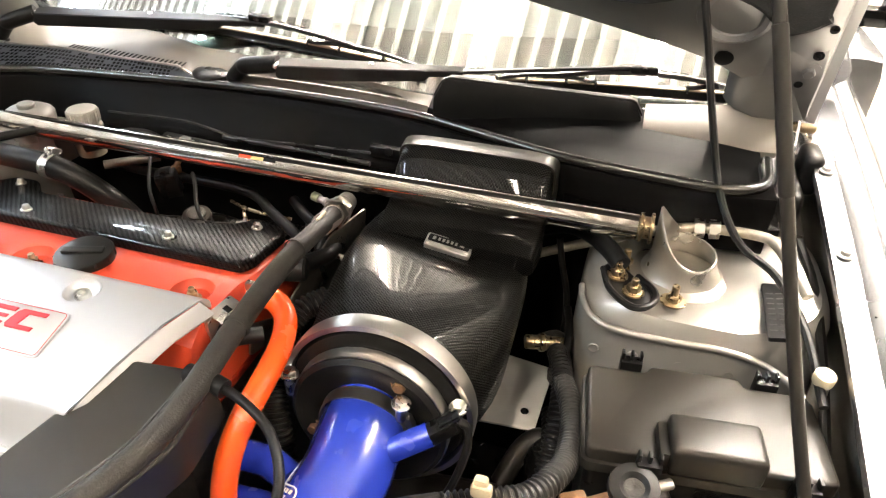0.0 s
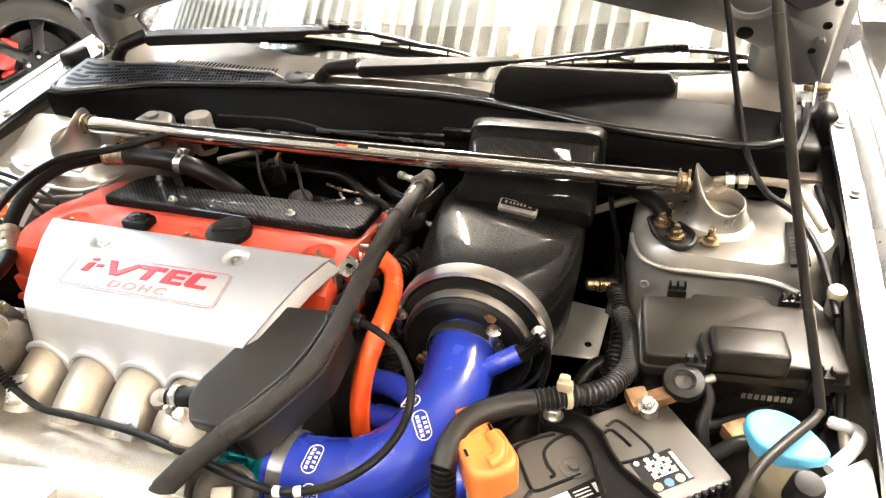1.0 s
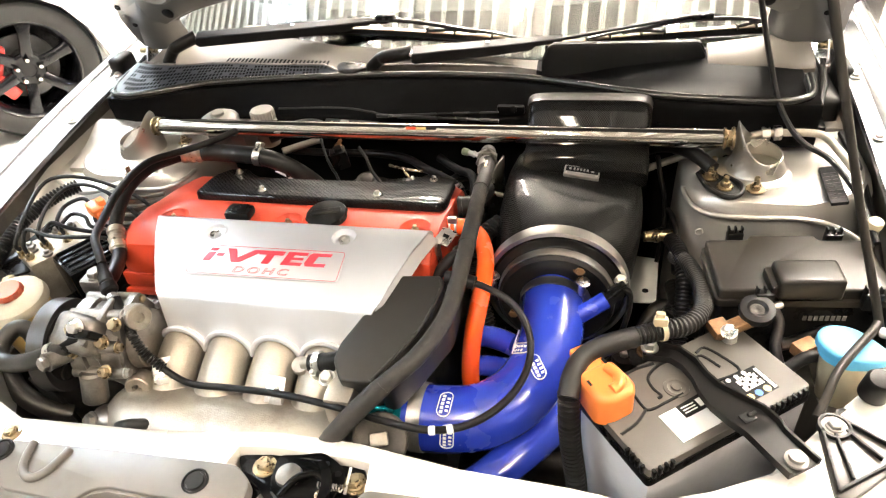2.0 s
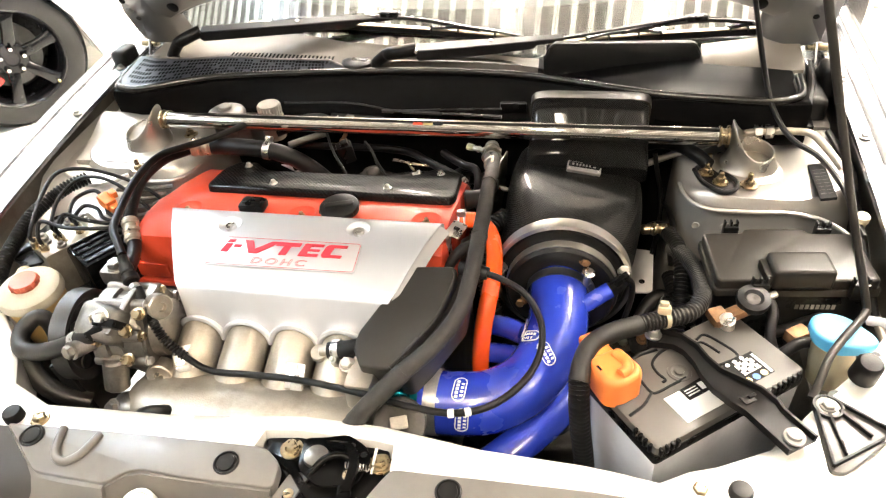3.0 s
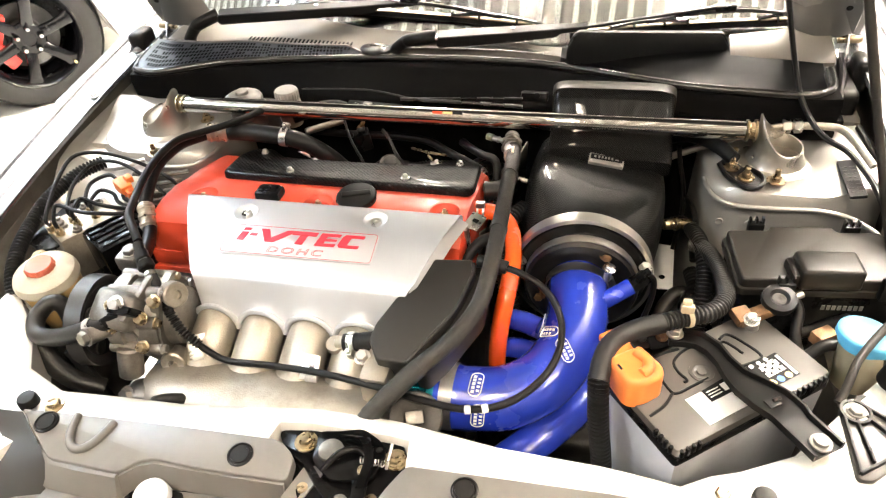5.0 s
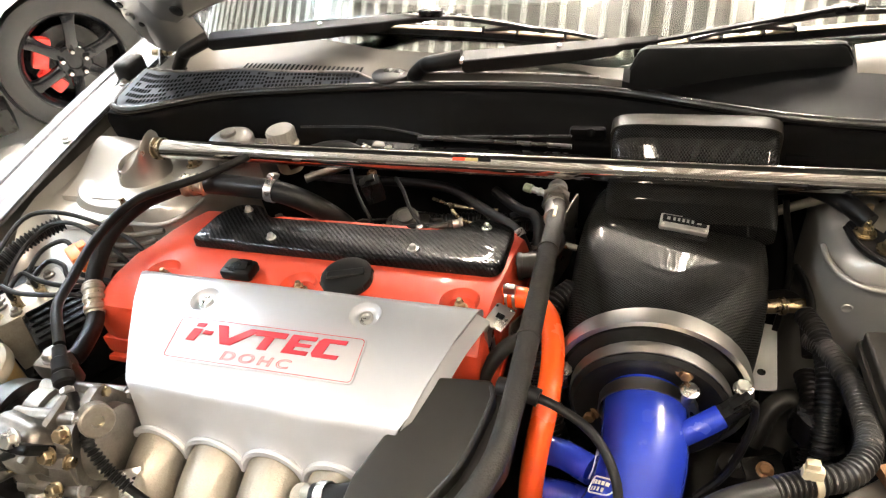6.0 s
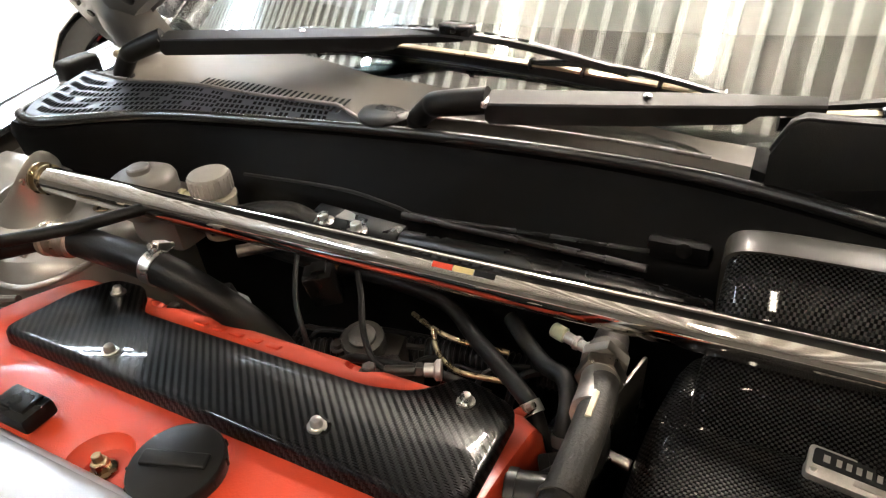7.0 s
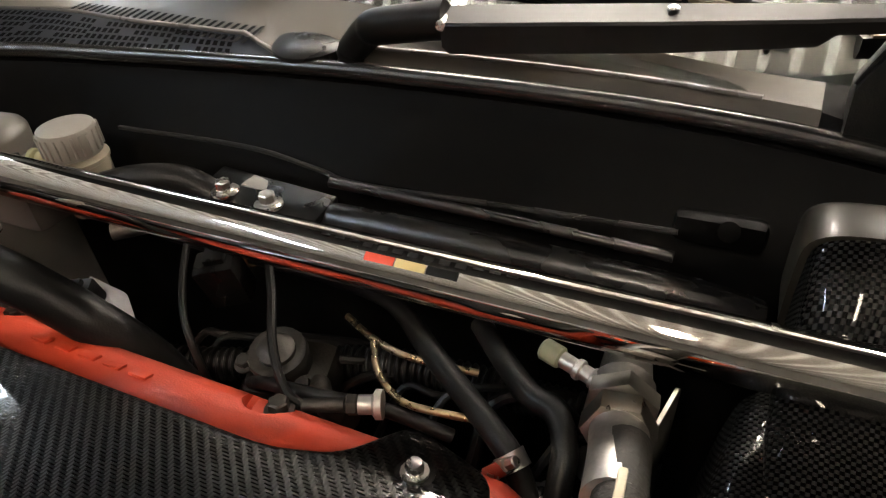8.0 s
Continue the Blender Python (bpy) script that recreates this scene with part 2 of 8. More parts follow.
RIM = material("gloss_black_rim", (0.003, 0.003, 0.0034), 0.2, 0.0, 0.0, 0.1, 20, 0.0, 300, spec=0.3)
CALIPER = material("red_caliper", (0.6, 0.03, 0.02), 0.35, 0, 0.3, 0.1, 30, 0.1, 300)
WHITE_CAR = material("white_car_paint", (0.82, 0.81, 0.79), 0.25, 0, 0.6, 0.03, 5, 0.02, 900)
FLOOR = material("pale_epoxy_floor", (0.70, 0.68, 0.64), 0.28, 0, 0.1, 0.05, 1.2, 0.05, 60, dirt=0.12, dirt_colour=(0.55, 0.52, 0.48))
WALL = material("low_bounce_wall_paint", (0.14, 0.132, 0.12), 0.7, 0, 0, 0.05, 2.0, 0.2, 90, dirt=0.1, dirt_colour=(0.1, 0.09, 0.08))
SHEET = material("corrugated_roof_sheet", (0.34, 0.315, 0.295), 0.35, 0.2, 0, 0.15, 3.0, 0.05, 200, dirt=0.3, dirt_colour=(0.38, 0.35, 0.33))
SHEET_RIB = material("lit_roof_rib", (0.90, 0.89, 0.86), 0.35, 0.1, 0, 0.04, 3.0, 0.05, 200)
DASH = material("dashboard_vinyl", (0.05, 0.049, 0.047), 0.6, 0, 0, 0.15, 12, 0.3, 600)
POST = material("cream_powder_coat", (0.55, 0.47, 0.36), 0.4, 0, 0.1, 0.08, 12, 0.05, 500)
FAR_FILL = material("far_fill_tube", (1.0, 0.90, 0.78), 0.5, emit=TUBE_POWER * 9.0, vary=0.0)
COOL_LIGHT = material("lit_cool_tube", (0.76, 0.88, 1.0), 0.5, emit=TUBE_POWER * 1.0, vary=0.0)
SIDE_LIGHT = material("lit_side_tube", (1.0, 0.90, 0.79), 0.5, emit=TUBE_POWER * 1.5, vary=0.0)
REAR_LIGHT = material("lit_bright_tube", (1.0, 0.90, 0.79), 0.5, emit=TUBE_POWER * 4.4, vary=0.0)
TUBE_LIGHT = material("lit_tube", (1.0, 0.862, 0.70), 0.5, emit=TUBE_POWER, vary=0.0)

GLASS = bpy.data.materials.new("windscreen_glass")
GLASS.use_nodes = True
gb = GLASS.node_tree.nodes["Principled BSDF"]
gb.inputs["Base Color"].default_value = (0.80, 0.88, 0.84, 1)
gb.inputs["Transmission Weight"].default_value = 1.0
gb.inputs["Roughness"].default_value = 0.0
gb.inputs["IOR"].default_value = 1.9


# ---- mesh helpers ----
def turn_to(axis):
    return Vector(axis).normalized().to_track_quat("Z", "Y").to_matrix().to_4x4()


def merged(*bms):
    out = bmesh.new()
    for b in bms:
        tmp = bpy.data.meshes.new("tmp")
        b.to_mesh(tmp)
        b.free()
        out.from_mesh(tmp)
        bpy.data.meshes.remove(tmp)
    return out


def smooth_line(points, steps=6):
    """A Catmull-Rom line through the points."""
    p = [Vector(q) for q in points]
    if len(p) < 3:
        return [p[0].lerp(p[-1], k / steps) for k in range(steps + 1)]
    p = [p[0] * 2 - p[1]] + p + [p[-1] * 2 - p[-2]]
    out = []
    for i in range(1, len(p) - 2):
        a, b, c, d = p[i - 1 : i + 3]
        for k in range(steps):
            t = k / steps
            out.append(0.5 * (2 * b + (c - a) * t + (2 * a - 5 * b + 4 * c - d) * t * t + (3 * b - a - 3 * c + d) * t ** 3))
    out.append(p[-2])
    return out


def skin(rings, caps=True, closed=False, uv=False, wrap=True):
    """Faces between rings of equally many points; uv: lay UVs along the surface in metres."""
    bm = bmesh.new()
    lay = bm.loops.layers.uv.new("UVMap") if uv else None
    vs = [[bm.verts.new(q) for q in r] for r in rings]
    n = len(rings[0])
    pairs = list(range(len(vs) - 1)) + ([len(vs) - 1] if closed else [])
    lens_v = [0.0]
    for i in range(len(vs) - 1):
        lens_v.append(lens_v[-1] + sum((vs[i + 1][j].co - vs[i][j].co).length for j in range(n)) / n)
    for i in pairs:
        a, b = vs[i], vs[(i + 1) % len(vs)]
        for j in range(n if wrap else n - 1):
            k = (j + 1) % n
            f = bm.faces.new((a[j], a[k], b[k], b[j]))
            f.smooth = True
            if uv:
                def along(r, m):
                    return sum((r[(q + 1) % n].co - r[q % n].co).length for q in range(m))
                ua, ub = along(a, j), along(a, j + 1)
                for loop, co in zip(f.loops, ((ua, lens_v[i]), (ub, lens_v[i]), (ub, lens_v[i + 1]), (ua, lens_v[i + 1]))):
                    loop[lay].uv = co
    if caps and not closed:
        bm.faces.new(list(reversed(vs[0])))
        bm.faces.new(vs[-1])
    bmesh.ops.recalc_face_normals(bm, faces=bm.faces)
    return bm


def lay_cloth(bm):
    """UVs in metres, laid flat on each face from its widest side, as cloth is draped."""
    lay = bm.loops.layers.uv.verify()
    for f in bm.faces:
        n = f.normal
        for loop in f.loops:
            c = loop.vert.co
            loop[lay].uv = (c.x, c.y + 0.25 * c.z) if abs(n.z) > 0.62 * abs(n.x) and abs(n.z) > 0.45 * abs(n.y) else (c.z, c.y) if abs(n.x) > abs(n.y) else (c.x, c.z)
    return bm


def tube(points, r, seg=14, steps=6, ribs=0.0, pitch=0.006, hollow=0.0):
    """A round hose through the points; ribs: the depth of corrugation, at that pitch; hollow: wall at the open end."""
    line = smooth_line(points, steps)
    if ribs:
        dense = []
        for a, b in zip(line, line[1:]):
            m = max(1, round((b - a).length / (pitch / 4)))
            dense += [a.lerp(b, k / m) for k in range(m)]
        line = dense + [line[-1]]
    rad = r if callable(r) else (lambda s: r)
    rings, side, total = [], None, max(1, len(line) - 1)
    for i, c in enumerate(line):
        d = (line[min(i + 1, total)] - line[max(i - 1, 0)]).normalized()
        if side is None:
            side = d.orthogonal().normalized()
        side = (side - d * side.dot(d)).normalized()
        up = d.cross(side)
        q = rad(i / total) + (ribs * (0.5 if i % 4 < 2 else -0.5) if ribs else 0)
        rings.append([c + q * (math.cos(2 * math.pi * j / seg) * side + math.sin(2 * math.pi * j / seg) * up) for j in range(seg)])
    return skin(rings)


def lathe(profile, base, axis=(0, 0, 1), seg=28):
    """A turned solid: (radius, height) pairs along the axis from the base."""
    m = Matrix.Translation(base) @ turn_to(axis)
    rings = [[m @ Vector((max(r, 1e-4) * math.cos(2 * math.pi * j / seg), max(r, 1e-4) * math.sin(2 * math.pi * j / seg), h)) for j in range(seg)] for r, h in profile]
    return skin(rings)


def hoop(profile, base, axis=(0, 0, 1), seg=40):
    """A turned band, open in the middle: its (radius, height) pairs go round the section."""
    m = Matrix.Translation(base) @ turn_to(axis)
    rings = [[m @ Vector((r * math.cos(2 * math.pi * j / seg), r * math.sin(2 * math.pi * j / seg), h)) for j in range(seg)] for r, h in profile]
    return skin(rings, caps=False, closed=True)


def rod(a, b, r, seg=12):
    a, b = Vector(a), Vector(b)
    n = (b - a).length
    c = min(r * 0.2, n * 0.2)
    return lathe([(r - c, 0), (r, c), (r, n - c), (r - c, n)], a, b - a, seg)


def box(centre, size, bevel=0.003, turn=None, segments=2):
    bm = bmesh.new()
    bmesh.ops.create_cube(bm, size=1)
    bmesh.ops.scale(bm, vec=size, verts=bm.verts)
    if bevel:
        bmesh.ops.bevel(bm, geom=list(bm.edges), offset=min(bevel, min(size) * 0.45), segments=segments, profile=0.6, affect="EDGES")
    m = Matrix.Translation(centre) @ (turn or Matrix())
    bmesh.ops.transform(bm, matrix=m, verts=bm.verts)
    return bm


def prism(outline, low, high, bevel=0.002, m=None, segments=2, uv=False):
    """A plate: a flat outline in x, y given thickness from low to high, its rims rounded."""
    bm = bmesh.new()
    a = [bm.verts.new((x, y, low)) for x, y in outline]
    b = [bm.verts.new((x, y, high)) for x, y in outline]
    n = len(a)
    bm.faces.new(list(reversed(a)))
    bm.faces.new(b)
    for i in range(n):
        bm.faces.new((a[i], a[(i + 1) % n], b[(i + 1) % n], b[i]))
    bmesh.ops.recalc_face_normals(bm, faces=bm.faces)
    if bevel:
        rims = [e for e in bm.edges if abs(e.verts[0].co.z - e.verts[1].co.z) < 1e-6 and e.verts[0].co.z > (low + high) / 2]
        bmesh.ops.bevel(bm, geom=rims, offset=bevel, segments=segments, profile=0.5, affect="EDGES", clamp_overlap=True)
    if uv:
        lay = bm.loops.layers.uv.new("UVMap")
        for f in bm.faces:
            for loop in f.loops:
                loop[lay].uv = (loop.vert.co.x, loop.vert.co.y + loop.vert.co.z * 0.7)
    if m is not None:
        bmesh.ops.transform(bm, matrix=m, verts=bm.verts)
    return bm


def rounded(points, r=0.01, n=4):
    """An outline with its corners rounded."""
    out = []
    k = len(points)
    for i in range(k):
        p, a, b = Vector(points[i]), Vector(points[i - 1]), Vector(points[(i + 1) % k])
        u, v = (a - p), (b - p)
        q = min(r, u.length * 0.45, v.length * 0.45)
        s, e = p + u.normalized() * q, p + v.normalized() * q
        for j in range(n + 1):
            t = j / n
            out.append(tuple((1 - t) ** 2 * s + 2 * t * (1 - t) * p + t * t * e))
    return out


def hex_head(p, axis=(0, 0, 1), r=0.006, h=0.006, washer=1.5):
    m = Matrix.Translation(p) @ turn_to(axis)
    bolt = prism([(r * math.cos(math.pi / 3 * k), r * math.sin(math.pi / 3 * k)) for k in range(6)], 0.0015, h, r * 0.15, m, 1)
    return merged(lathe([(r * washer, 0), (r * washer, 0.0016), (r * washer * 0.9, 0.002)], p, axis, 16), bolt)


def part(name, bm, mat, parent=None, label="", sharp=38):
    """One mesh object under a thing or under one of its parts."""
    data = bpy.data.meshes.new(name)
    bm.to_mesh(data)
    bm.free()
    data.materials.append(mat)
    for poly in data.polygons:
        poly.use_smooth = True
    data.set_sharp_from_angle(angle=radians(sharp))
    ob = new(name, data)
    if parent is not None:
        ob.parent = parent
        if parent.type == "EMPTY":
            ob.matrix_parent_inverse = Matrix.Translation(parent.location).inverted()
    if label:
        ob["label"] = label
    return ob


def thing(name, base, label, category, group="", kind=""):
    ob = new(name)
    ob.location = base
    ob.empty_display_size = 0.02
    return tagged(ob, label, category, group, kind)


def solo(name, bm, mat, label, category, group="", kind="", sharp=38):
    return tagged(part(name, bm, mat, None, "", sharp), label, category, group, kind)


def clamp_band(centre, axis, r, width=0.012, screw=True, angle=0.0):
    """A steel hose clamp: a thin band and its worm screw housing."""
    band = hoop([(r, -width / 2), (r + 0.0012, -width / 2), (r + 0.0012, width / 2), (r, width / 2)], centre, axis, 30)
    if not screw:
        return band
    m = Matrix.Translation(centre) @ turn_to(axis) @ pose(0, 0, 0, 0, 0, angle)
    lug = box((0, 0, 0), (0.009, 0.016, 0.009), 0.002)
    bmesh.ops.transform(lug, matrix=m @ Matrix.Translation((r + 0.005, 0, 0)), verts=lug.verts)
    head = rod((r + 0.005, -0.014, 0), (r + 0.005, 0.014, 0), 0.0035, 8)
    bmesh.ops.transform(head, matrix=m, verts=head.verts)
    return merged(band, lug, head)


# ---- the garage ----
floor = solo("floor", box((0, 1.0, -0.05), (16, 16, 0.1), 0), FLOOR, "pale glossy epoxy garage floor", "floor", kind="structure")
for nm, c, s in (("wall_north", (0, 9.05, 1.8), (16.2, 0.1, 3.6)), ("wall_south", (0, -7.05, 1.8), (16.2, 0.1, 3.6)),
                 ("wall_east", (8.05, 1, 1.8), (0.1, 16, 3.6)), ("wall_west", (-8.05, 1, 1.8), (0.1, 16, 3.6))):
    solo(nm, box(c, s, 0), WALL, "unseen dark grey garage wall that keeps bounced light low", "wall", kind="structure")
prof = []
k = -8.0
while k < 8.0:
    prof += [(k, 3.60), (k + 0.102, 3.60), (k + 0.112, 3.565), (k + 0.140, 3.565)]
    k += 0.15
ceiling_bm = skin([[(x, y, z) for x, z in prof] for y in (-7.0, 1.0, 9.0)], caps=False, wrap=False)
ceiling_ob = solo("ceiling", ceiling_bm, SHEET, "pale corrugated metal roof sheeting, the light its ribs catch painted near-white", "ceiling", kind="structure", sharp=20)
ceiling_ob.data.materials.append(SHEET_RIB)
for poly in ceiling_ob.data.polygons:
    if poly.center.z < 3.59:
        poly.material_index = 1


def tube_lamp(x, y, z, length):
    base = thing("ceiling_lamp", (x, y, z), "long white tube lamp hung under the roof sheets", "ceiling lamp", "ceiling lamps")
    part("housing", box((x, y, z + 0.055), (0.032 if y > 0 else 0.16, length, 0.04), 0.008), LABEL_WHITE, base)
    for dx in (-0.025, 0.025):
        part("lit_tube", rod((x + dx, y - length / 2 + 0.02, z + 0.01), (x + dx, y + length / 2 - 0.02, z + 0.01), 0.018, 10), COOL_LIGHT if x < -2 else TUBE_LIGHT if y < 0 else FAR_FILL if y > 4 else SIDE_LIGHT if x < -1 else REAR_LIGHT, base, "glowing white tube")
    for dy in (-0.4, 0.4):
        part("hanger", rod((x, y + dy * length, z + 0.07), (x, y + dy * length, 3.60), 0.004, 6), STEEL, base)
    return base


for x, y in ((-2.4, -2.0), (0.0, -2.4), (2.4, -2.0), (-2.45, 1.6), (-1.25, 1.6), (-0.02, 1.6), (1.2, 1.6), (2.4, 1.6), (-1.25, 4.2), (1.2, 4.2), (-5.38, 2.5), (-5.08, 2.5), (-5.55, 5.4), (-5.25, 5.4)):
    tube_lamp(x, y, 3.40, 1.5)

# ---- the car body round the engine bay ----

def rail_height(y):
    """Height of the wing's flange along the car."""
    return 0.944 + 0.09 * (y - 0.27) - 0.10 * (y - 0.27) ** 2 if y < 0.27 else 0.944 + 0.09 * (y - 0.27)


def wing(s):
    ob = thing("front_wing", (s * 0.80, -0.1, 0), "silver painted front wing with a bolted inner flange", "car wing", "front wings")
    cross = ((0.702, -0.004), (0.7035, 0.0), (0.729, 0.001), (0.7325, 0.003), (0.7495, 0.0085), (0.7515, 0.0050), (0.7555, 0.0048), (0.7575, 0.0095), (0.767, 0.0125), (0.775, 0.0115),
             (0.784, 0.005), (0.798, -0.012), (0.826, -0.070), (0.846, -0.150), (0.852, -0.300), (0.846, -0.300), (0.818, -0.070), (0.782, -0.006), (0.745, -0.002), (0.702, -0.008))
    rings = []
    for i in range(25):
        y = -0.62 + i * 0.085
        z = rail_height(y)
        pull = 0.10 * max(0.0, (-0.30 - y) / 0.32) ** 2
        rings.append([(s * (x - pull * (x - 0.5)), y, z + dz) for x, dz in cross])
    part("wing_panel", skin(rings), PAINT, ob, sharp=24)
    for y in (-0.36, 0.02, 0.19):
        part("flange_bolt", hex_head((s * 0.717, y, rail_height(y) + 0.001), (0, 0, 1), 0.006, 0.007), DULL_STEEL, ob)
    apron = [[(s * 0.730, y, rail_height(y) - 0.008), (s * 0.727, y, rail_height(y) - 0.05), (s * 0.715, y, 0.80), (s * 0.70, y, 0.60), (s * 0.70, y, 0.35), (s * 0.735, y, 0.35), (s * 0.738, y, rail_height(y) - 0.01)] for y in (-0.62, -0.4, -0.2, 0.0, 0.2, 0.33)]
    part("inner_apron", skin(apron), APRON, ob, "dusty inner apron, its paint darkened for the shade it stands in")
    return ob


for s in (-1, 1):
    wing(s)


def tower(s):
    """The strut tower: a domed top on a rounded housing that leans into the wing."""
    ob = thing("strut_tower", (s * 0.57, 0.02, 0.4), "cream-silver painted strut tower with seam-sealed edges", "strut tower", "strut towers")
    rings = []
    for z, hx, hy, cx in ((0.40, 0.150, 0.19, 0.585), (0.70, 0.145, 0.180, 0.582), (0.80, 0.140, 0.168, 0.580), (0.826, 0.139, 0.165, 0.580), (0.842, 0.134, 0.160, 0.580), (0.853, 0.124, 0.150, 0.580), (0.858, 0.10, 0.125, 0.58), (0.861, 0.055, 0.07, 0.575), (0.862, 0.012, 0.012, 0.57)):
        ring = []
        for j in range(40):
            a = 2 * math.pi * j / 40
            c, d = math.cos(a), math.sin(a)
            px = cx + hx * (0.78 if s < 0 and c > 0 else 1.0) * math.copysign(abs(c) ** 0.62, c)
            py = 0.025 + hy * (0.665 if d < 0 else 1.0) * math.copysign(abs(d) ** 0.62, d)
            lift = max(0.0, px - 0.62) * 0.25 if z > 0.8 else 0
            ring.append((s * px, py, z + lift))
        rings.append(ring)
    part("tower_shell", skin(rings), BAY, ob)
    lip = [(0.444, -0.020, 0.842), (0.448, -0.045, 0.841), (0.462, -0.074, 0.840), (0.490, -0.088, 0.839), (0.548, -0.089, 0.838), (0.600, -0.086, 0.838), (0.640, -0.094, 0.838), (0.668, -0.116, 0.837), (0.690, -0.150, 0.835)]
    if s < 0:
        lip = [q for q in lip if q[0] < 0.63]
    part("flange_lip", tube([(s * x, y, z - 0.002) for x, y, z in lip], 0.0038, 10), BAY, ob, "seam-sealed flange lip")
    if s < 0:
        # pressed shelf that joins the tower to the inner apron, falling away in front
        shelf = []
        for y, z, x0 in ((0.175, 0.862, 0.60), (0.12, 0.858, 0.58), (0.04, 0.852, 0.56), (-0.04, 0.846, 0.55), (-0.085, 0.842, 0.545), (-0.125, 0.832, 0.55), (-0.165, 0.800, 0.56), (-0.20, 0.755, 0.57), (-0.22, 0.70, 0.58)):
            shelf.append([(s * x0, y, z - 0.03), (s * x0, y, z - 0.004), (s * (x0 + 0.05), y, z), (s * 0.690, y, z + 0.006), (s * 0.708, y, z + 0.014), (s * 0.7165, y, z + 0.030), (s * 0.7185, y, z + 0.028), (s * 0.712, y, z - 0.02)])
        ramp_ = []
        for x, k in ((0.500, 0.0), (0.525, 0.25), (0.55, 0.6), (0.58, 0.9), (0.61, 1.0), (0.65, 1.0), (0.692, 1.0)):
            ramp_.append([(s * x, y, 0.859 + (z - 0.859) * k if z > 0.859 else z) for y, z in ((0.085, 0.84), (0.074, 0.892), (0.066, 0.8985), (0.055, 0.8985), (0.035, 0.891), (0.012, 0.879), (-0.012, 0.869), (-0.040, 0.862), (-0.060, 0.859), (-0.062, 0.84))])
        part("rear_ledge", skin(ramp_), BAY, ob, "dusty ledge between tower and bulkhead")
        part("tower_shelf", skin(shelf), BAY, ob, "dusty painted shelf beside the tower")
        part("shelf_bead", tube([(s * x, y, z) for x, y, z in ((0.565, -0.085, 0.846), (0.60, -0.112, 0.843), (0.64, -0.118, 0.845), (0.69, -0.10, 0.855))], 0.005, 8), BAY, ob)
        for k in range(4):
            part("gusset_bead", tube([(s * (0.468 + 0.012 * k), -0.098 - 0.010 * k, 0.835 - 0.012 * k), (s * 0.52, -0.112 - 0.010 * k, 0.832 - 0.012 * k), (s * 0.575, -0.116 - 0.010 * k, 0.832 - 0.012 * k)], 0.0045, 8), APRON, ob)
    for x in (0.470, 0.514, 0.565, 0.618):
        part("weld_mark", lathe([(0.0065, 0), (0.0055, 0.0016), (0.003, 0.0008)], (s * x, -0.0845, 0.802), (0, -1, 0), 14), BAY, ob)
    return ob


for s in (-1, 1):
    tower(s)
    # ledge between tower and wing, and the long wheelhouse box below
    ledge = solo("wheelhouse_panel", box((s * 0.655, -0.20, 0.62), (0.10, 0.74, 0.22), 0.03), APRON if s > 0 else APRON, "dusty wheelhouse side panel in shade-darkened paint", "body panel", "wheelhouse panels")
    rear = solo("bay_corner_panel", box((s * 0.668, 0.20, 0.85), (0.075, 0.16, 0.06), 0.018), APRON, "grimy corner panel behind the strut tower in shade-darkened paint", "body panel", "bay corner panels")

# front crossmember with its swept edges
front_edge = [(-0.60, -0.42), (-0.50, -0.505), (-0.455, -0.565), (-0.38, -0.595), (-0.20, -0.588), (-0.03, -0.566), (0.07, -0.567), (0.19, -0.582), (0.31, -0.586), (0.39, -0.594), (0.45, -0.571), (0.51, -0.538), (0.585, -0.45), (0.64, -0.39), (0.70, -0.34)]
def front_y(x):
    for (xa, ya), (xb, yb_) in zip(front_edge, front_edge[1:]):
        if xa <= x <= xb:
            return ya + (yb_ - ya) * (x - xa) / (xb - xa)
    return front_edge[-1][1]


cross_rings = []
for x in [-0.60, -0.55, -0.50, -0.455, -0.42, -0.38, -0.30, -0.20, -0.12, -0.085, -0.078, -0.068, -0.03, 0.02, 0.07, 0.092, 0.099, 0.105, 0.14, 0.19, 0.25, 0.31, 0.35, 0.39, 0.42, 0.45, 0.48, 0.51, 0.55, 0.585, 0.61, 0.64, 0.67, 0.70]:
    y = front_y(x)
    z = 0.832 - 0.06 * max(0, abs(x) - 0.35) + (0.012 if x > 0.4 else 0)
    drop = 0.024 if -0.07 < x < 0.095 else 0.075 if abs(x) < 0.42 else 0.16
    cross_rings.append([(x, y, z - 0.07), (x, y + 0.002, z - 0.006), (x, y - 0.006, z), (x, y - 0.018, z + 0.004), (x, y - drop, z + 0.002), (x, y - drop - 0.004, z - 0.008), (x, y - drop - 0.004, z - 0.07)])
cross = thing("front_crossmember", (0, -0.6, 0.4), "cream-white painted front crossmember over the radiator", "car body", "")
part("upper_panel", skin(cross_rings), CROSS, cross)
for p in ((-0.364, -0.622, 0.834), (0.428, -0.606, 0.838)):
    part("panel_bolt", hex_head(p, (0, 0, 1), 0.008, 0.009), BRASS, cross, "yellow zinc bolt")
part("bump_stop", lathe([(0.0125, 0), (0.0120, 0.010), (0.0105, 0.013), (0.003, 0.014)], (-0.400, -0.624, 0.834), (0, 0, 1), 20), RUBBER, cross, "round black rubber bump stop")
part("bump_stop", lathe([(0.016, 0), (0.015, 0.028), (0.012, 0.032), (0.003, 0.033)], (0.628, -0.42, 0.838), (0.0, -0.2, 1), 20), RUBBER, cross, "round black rubber bump stop")
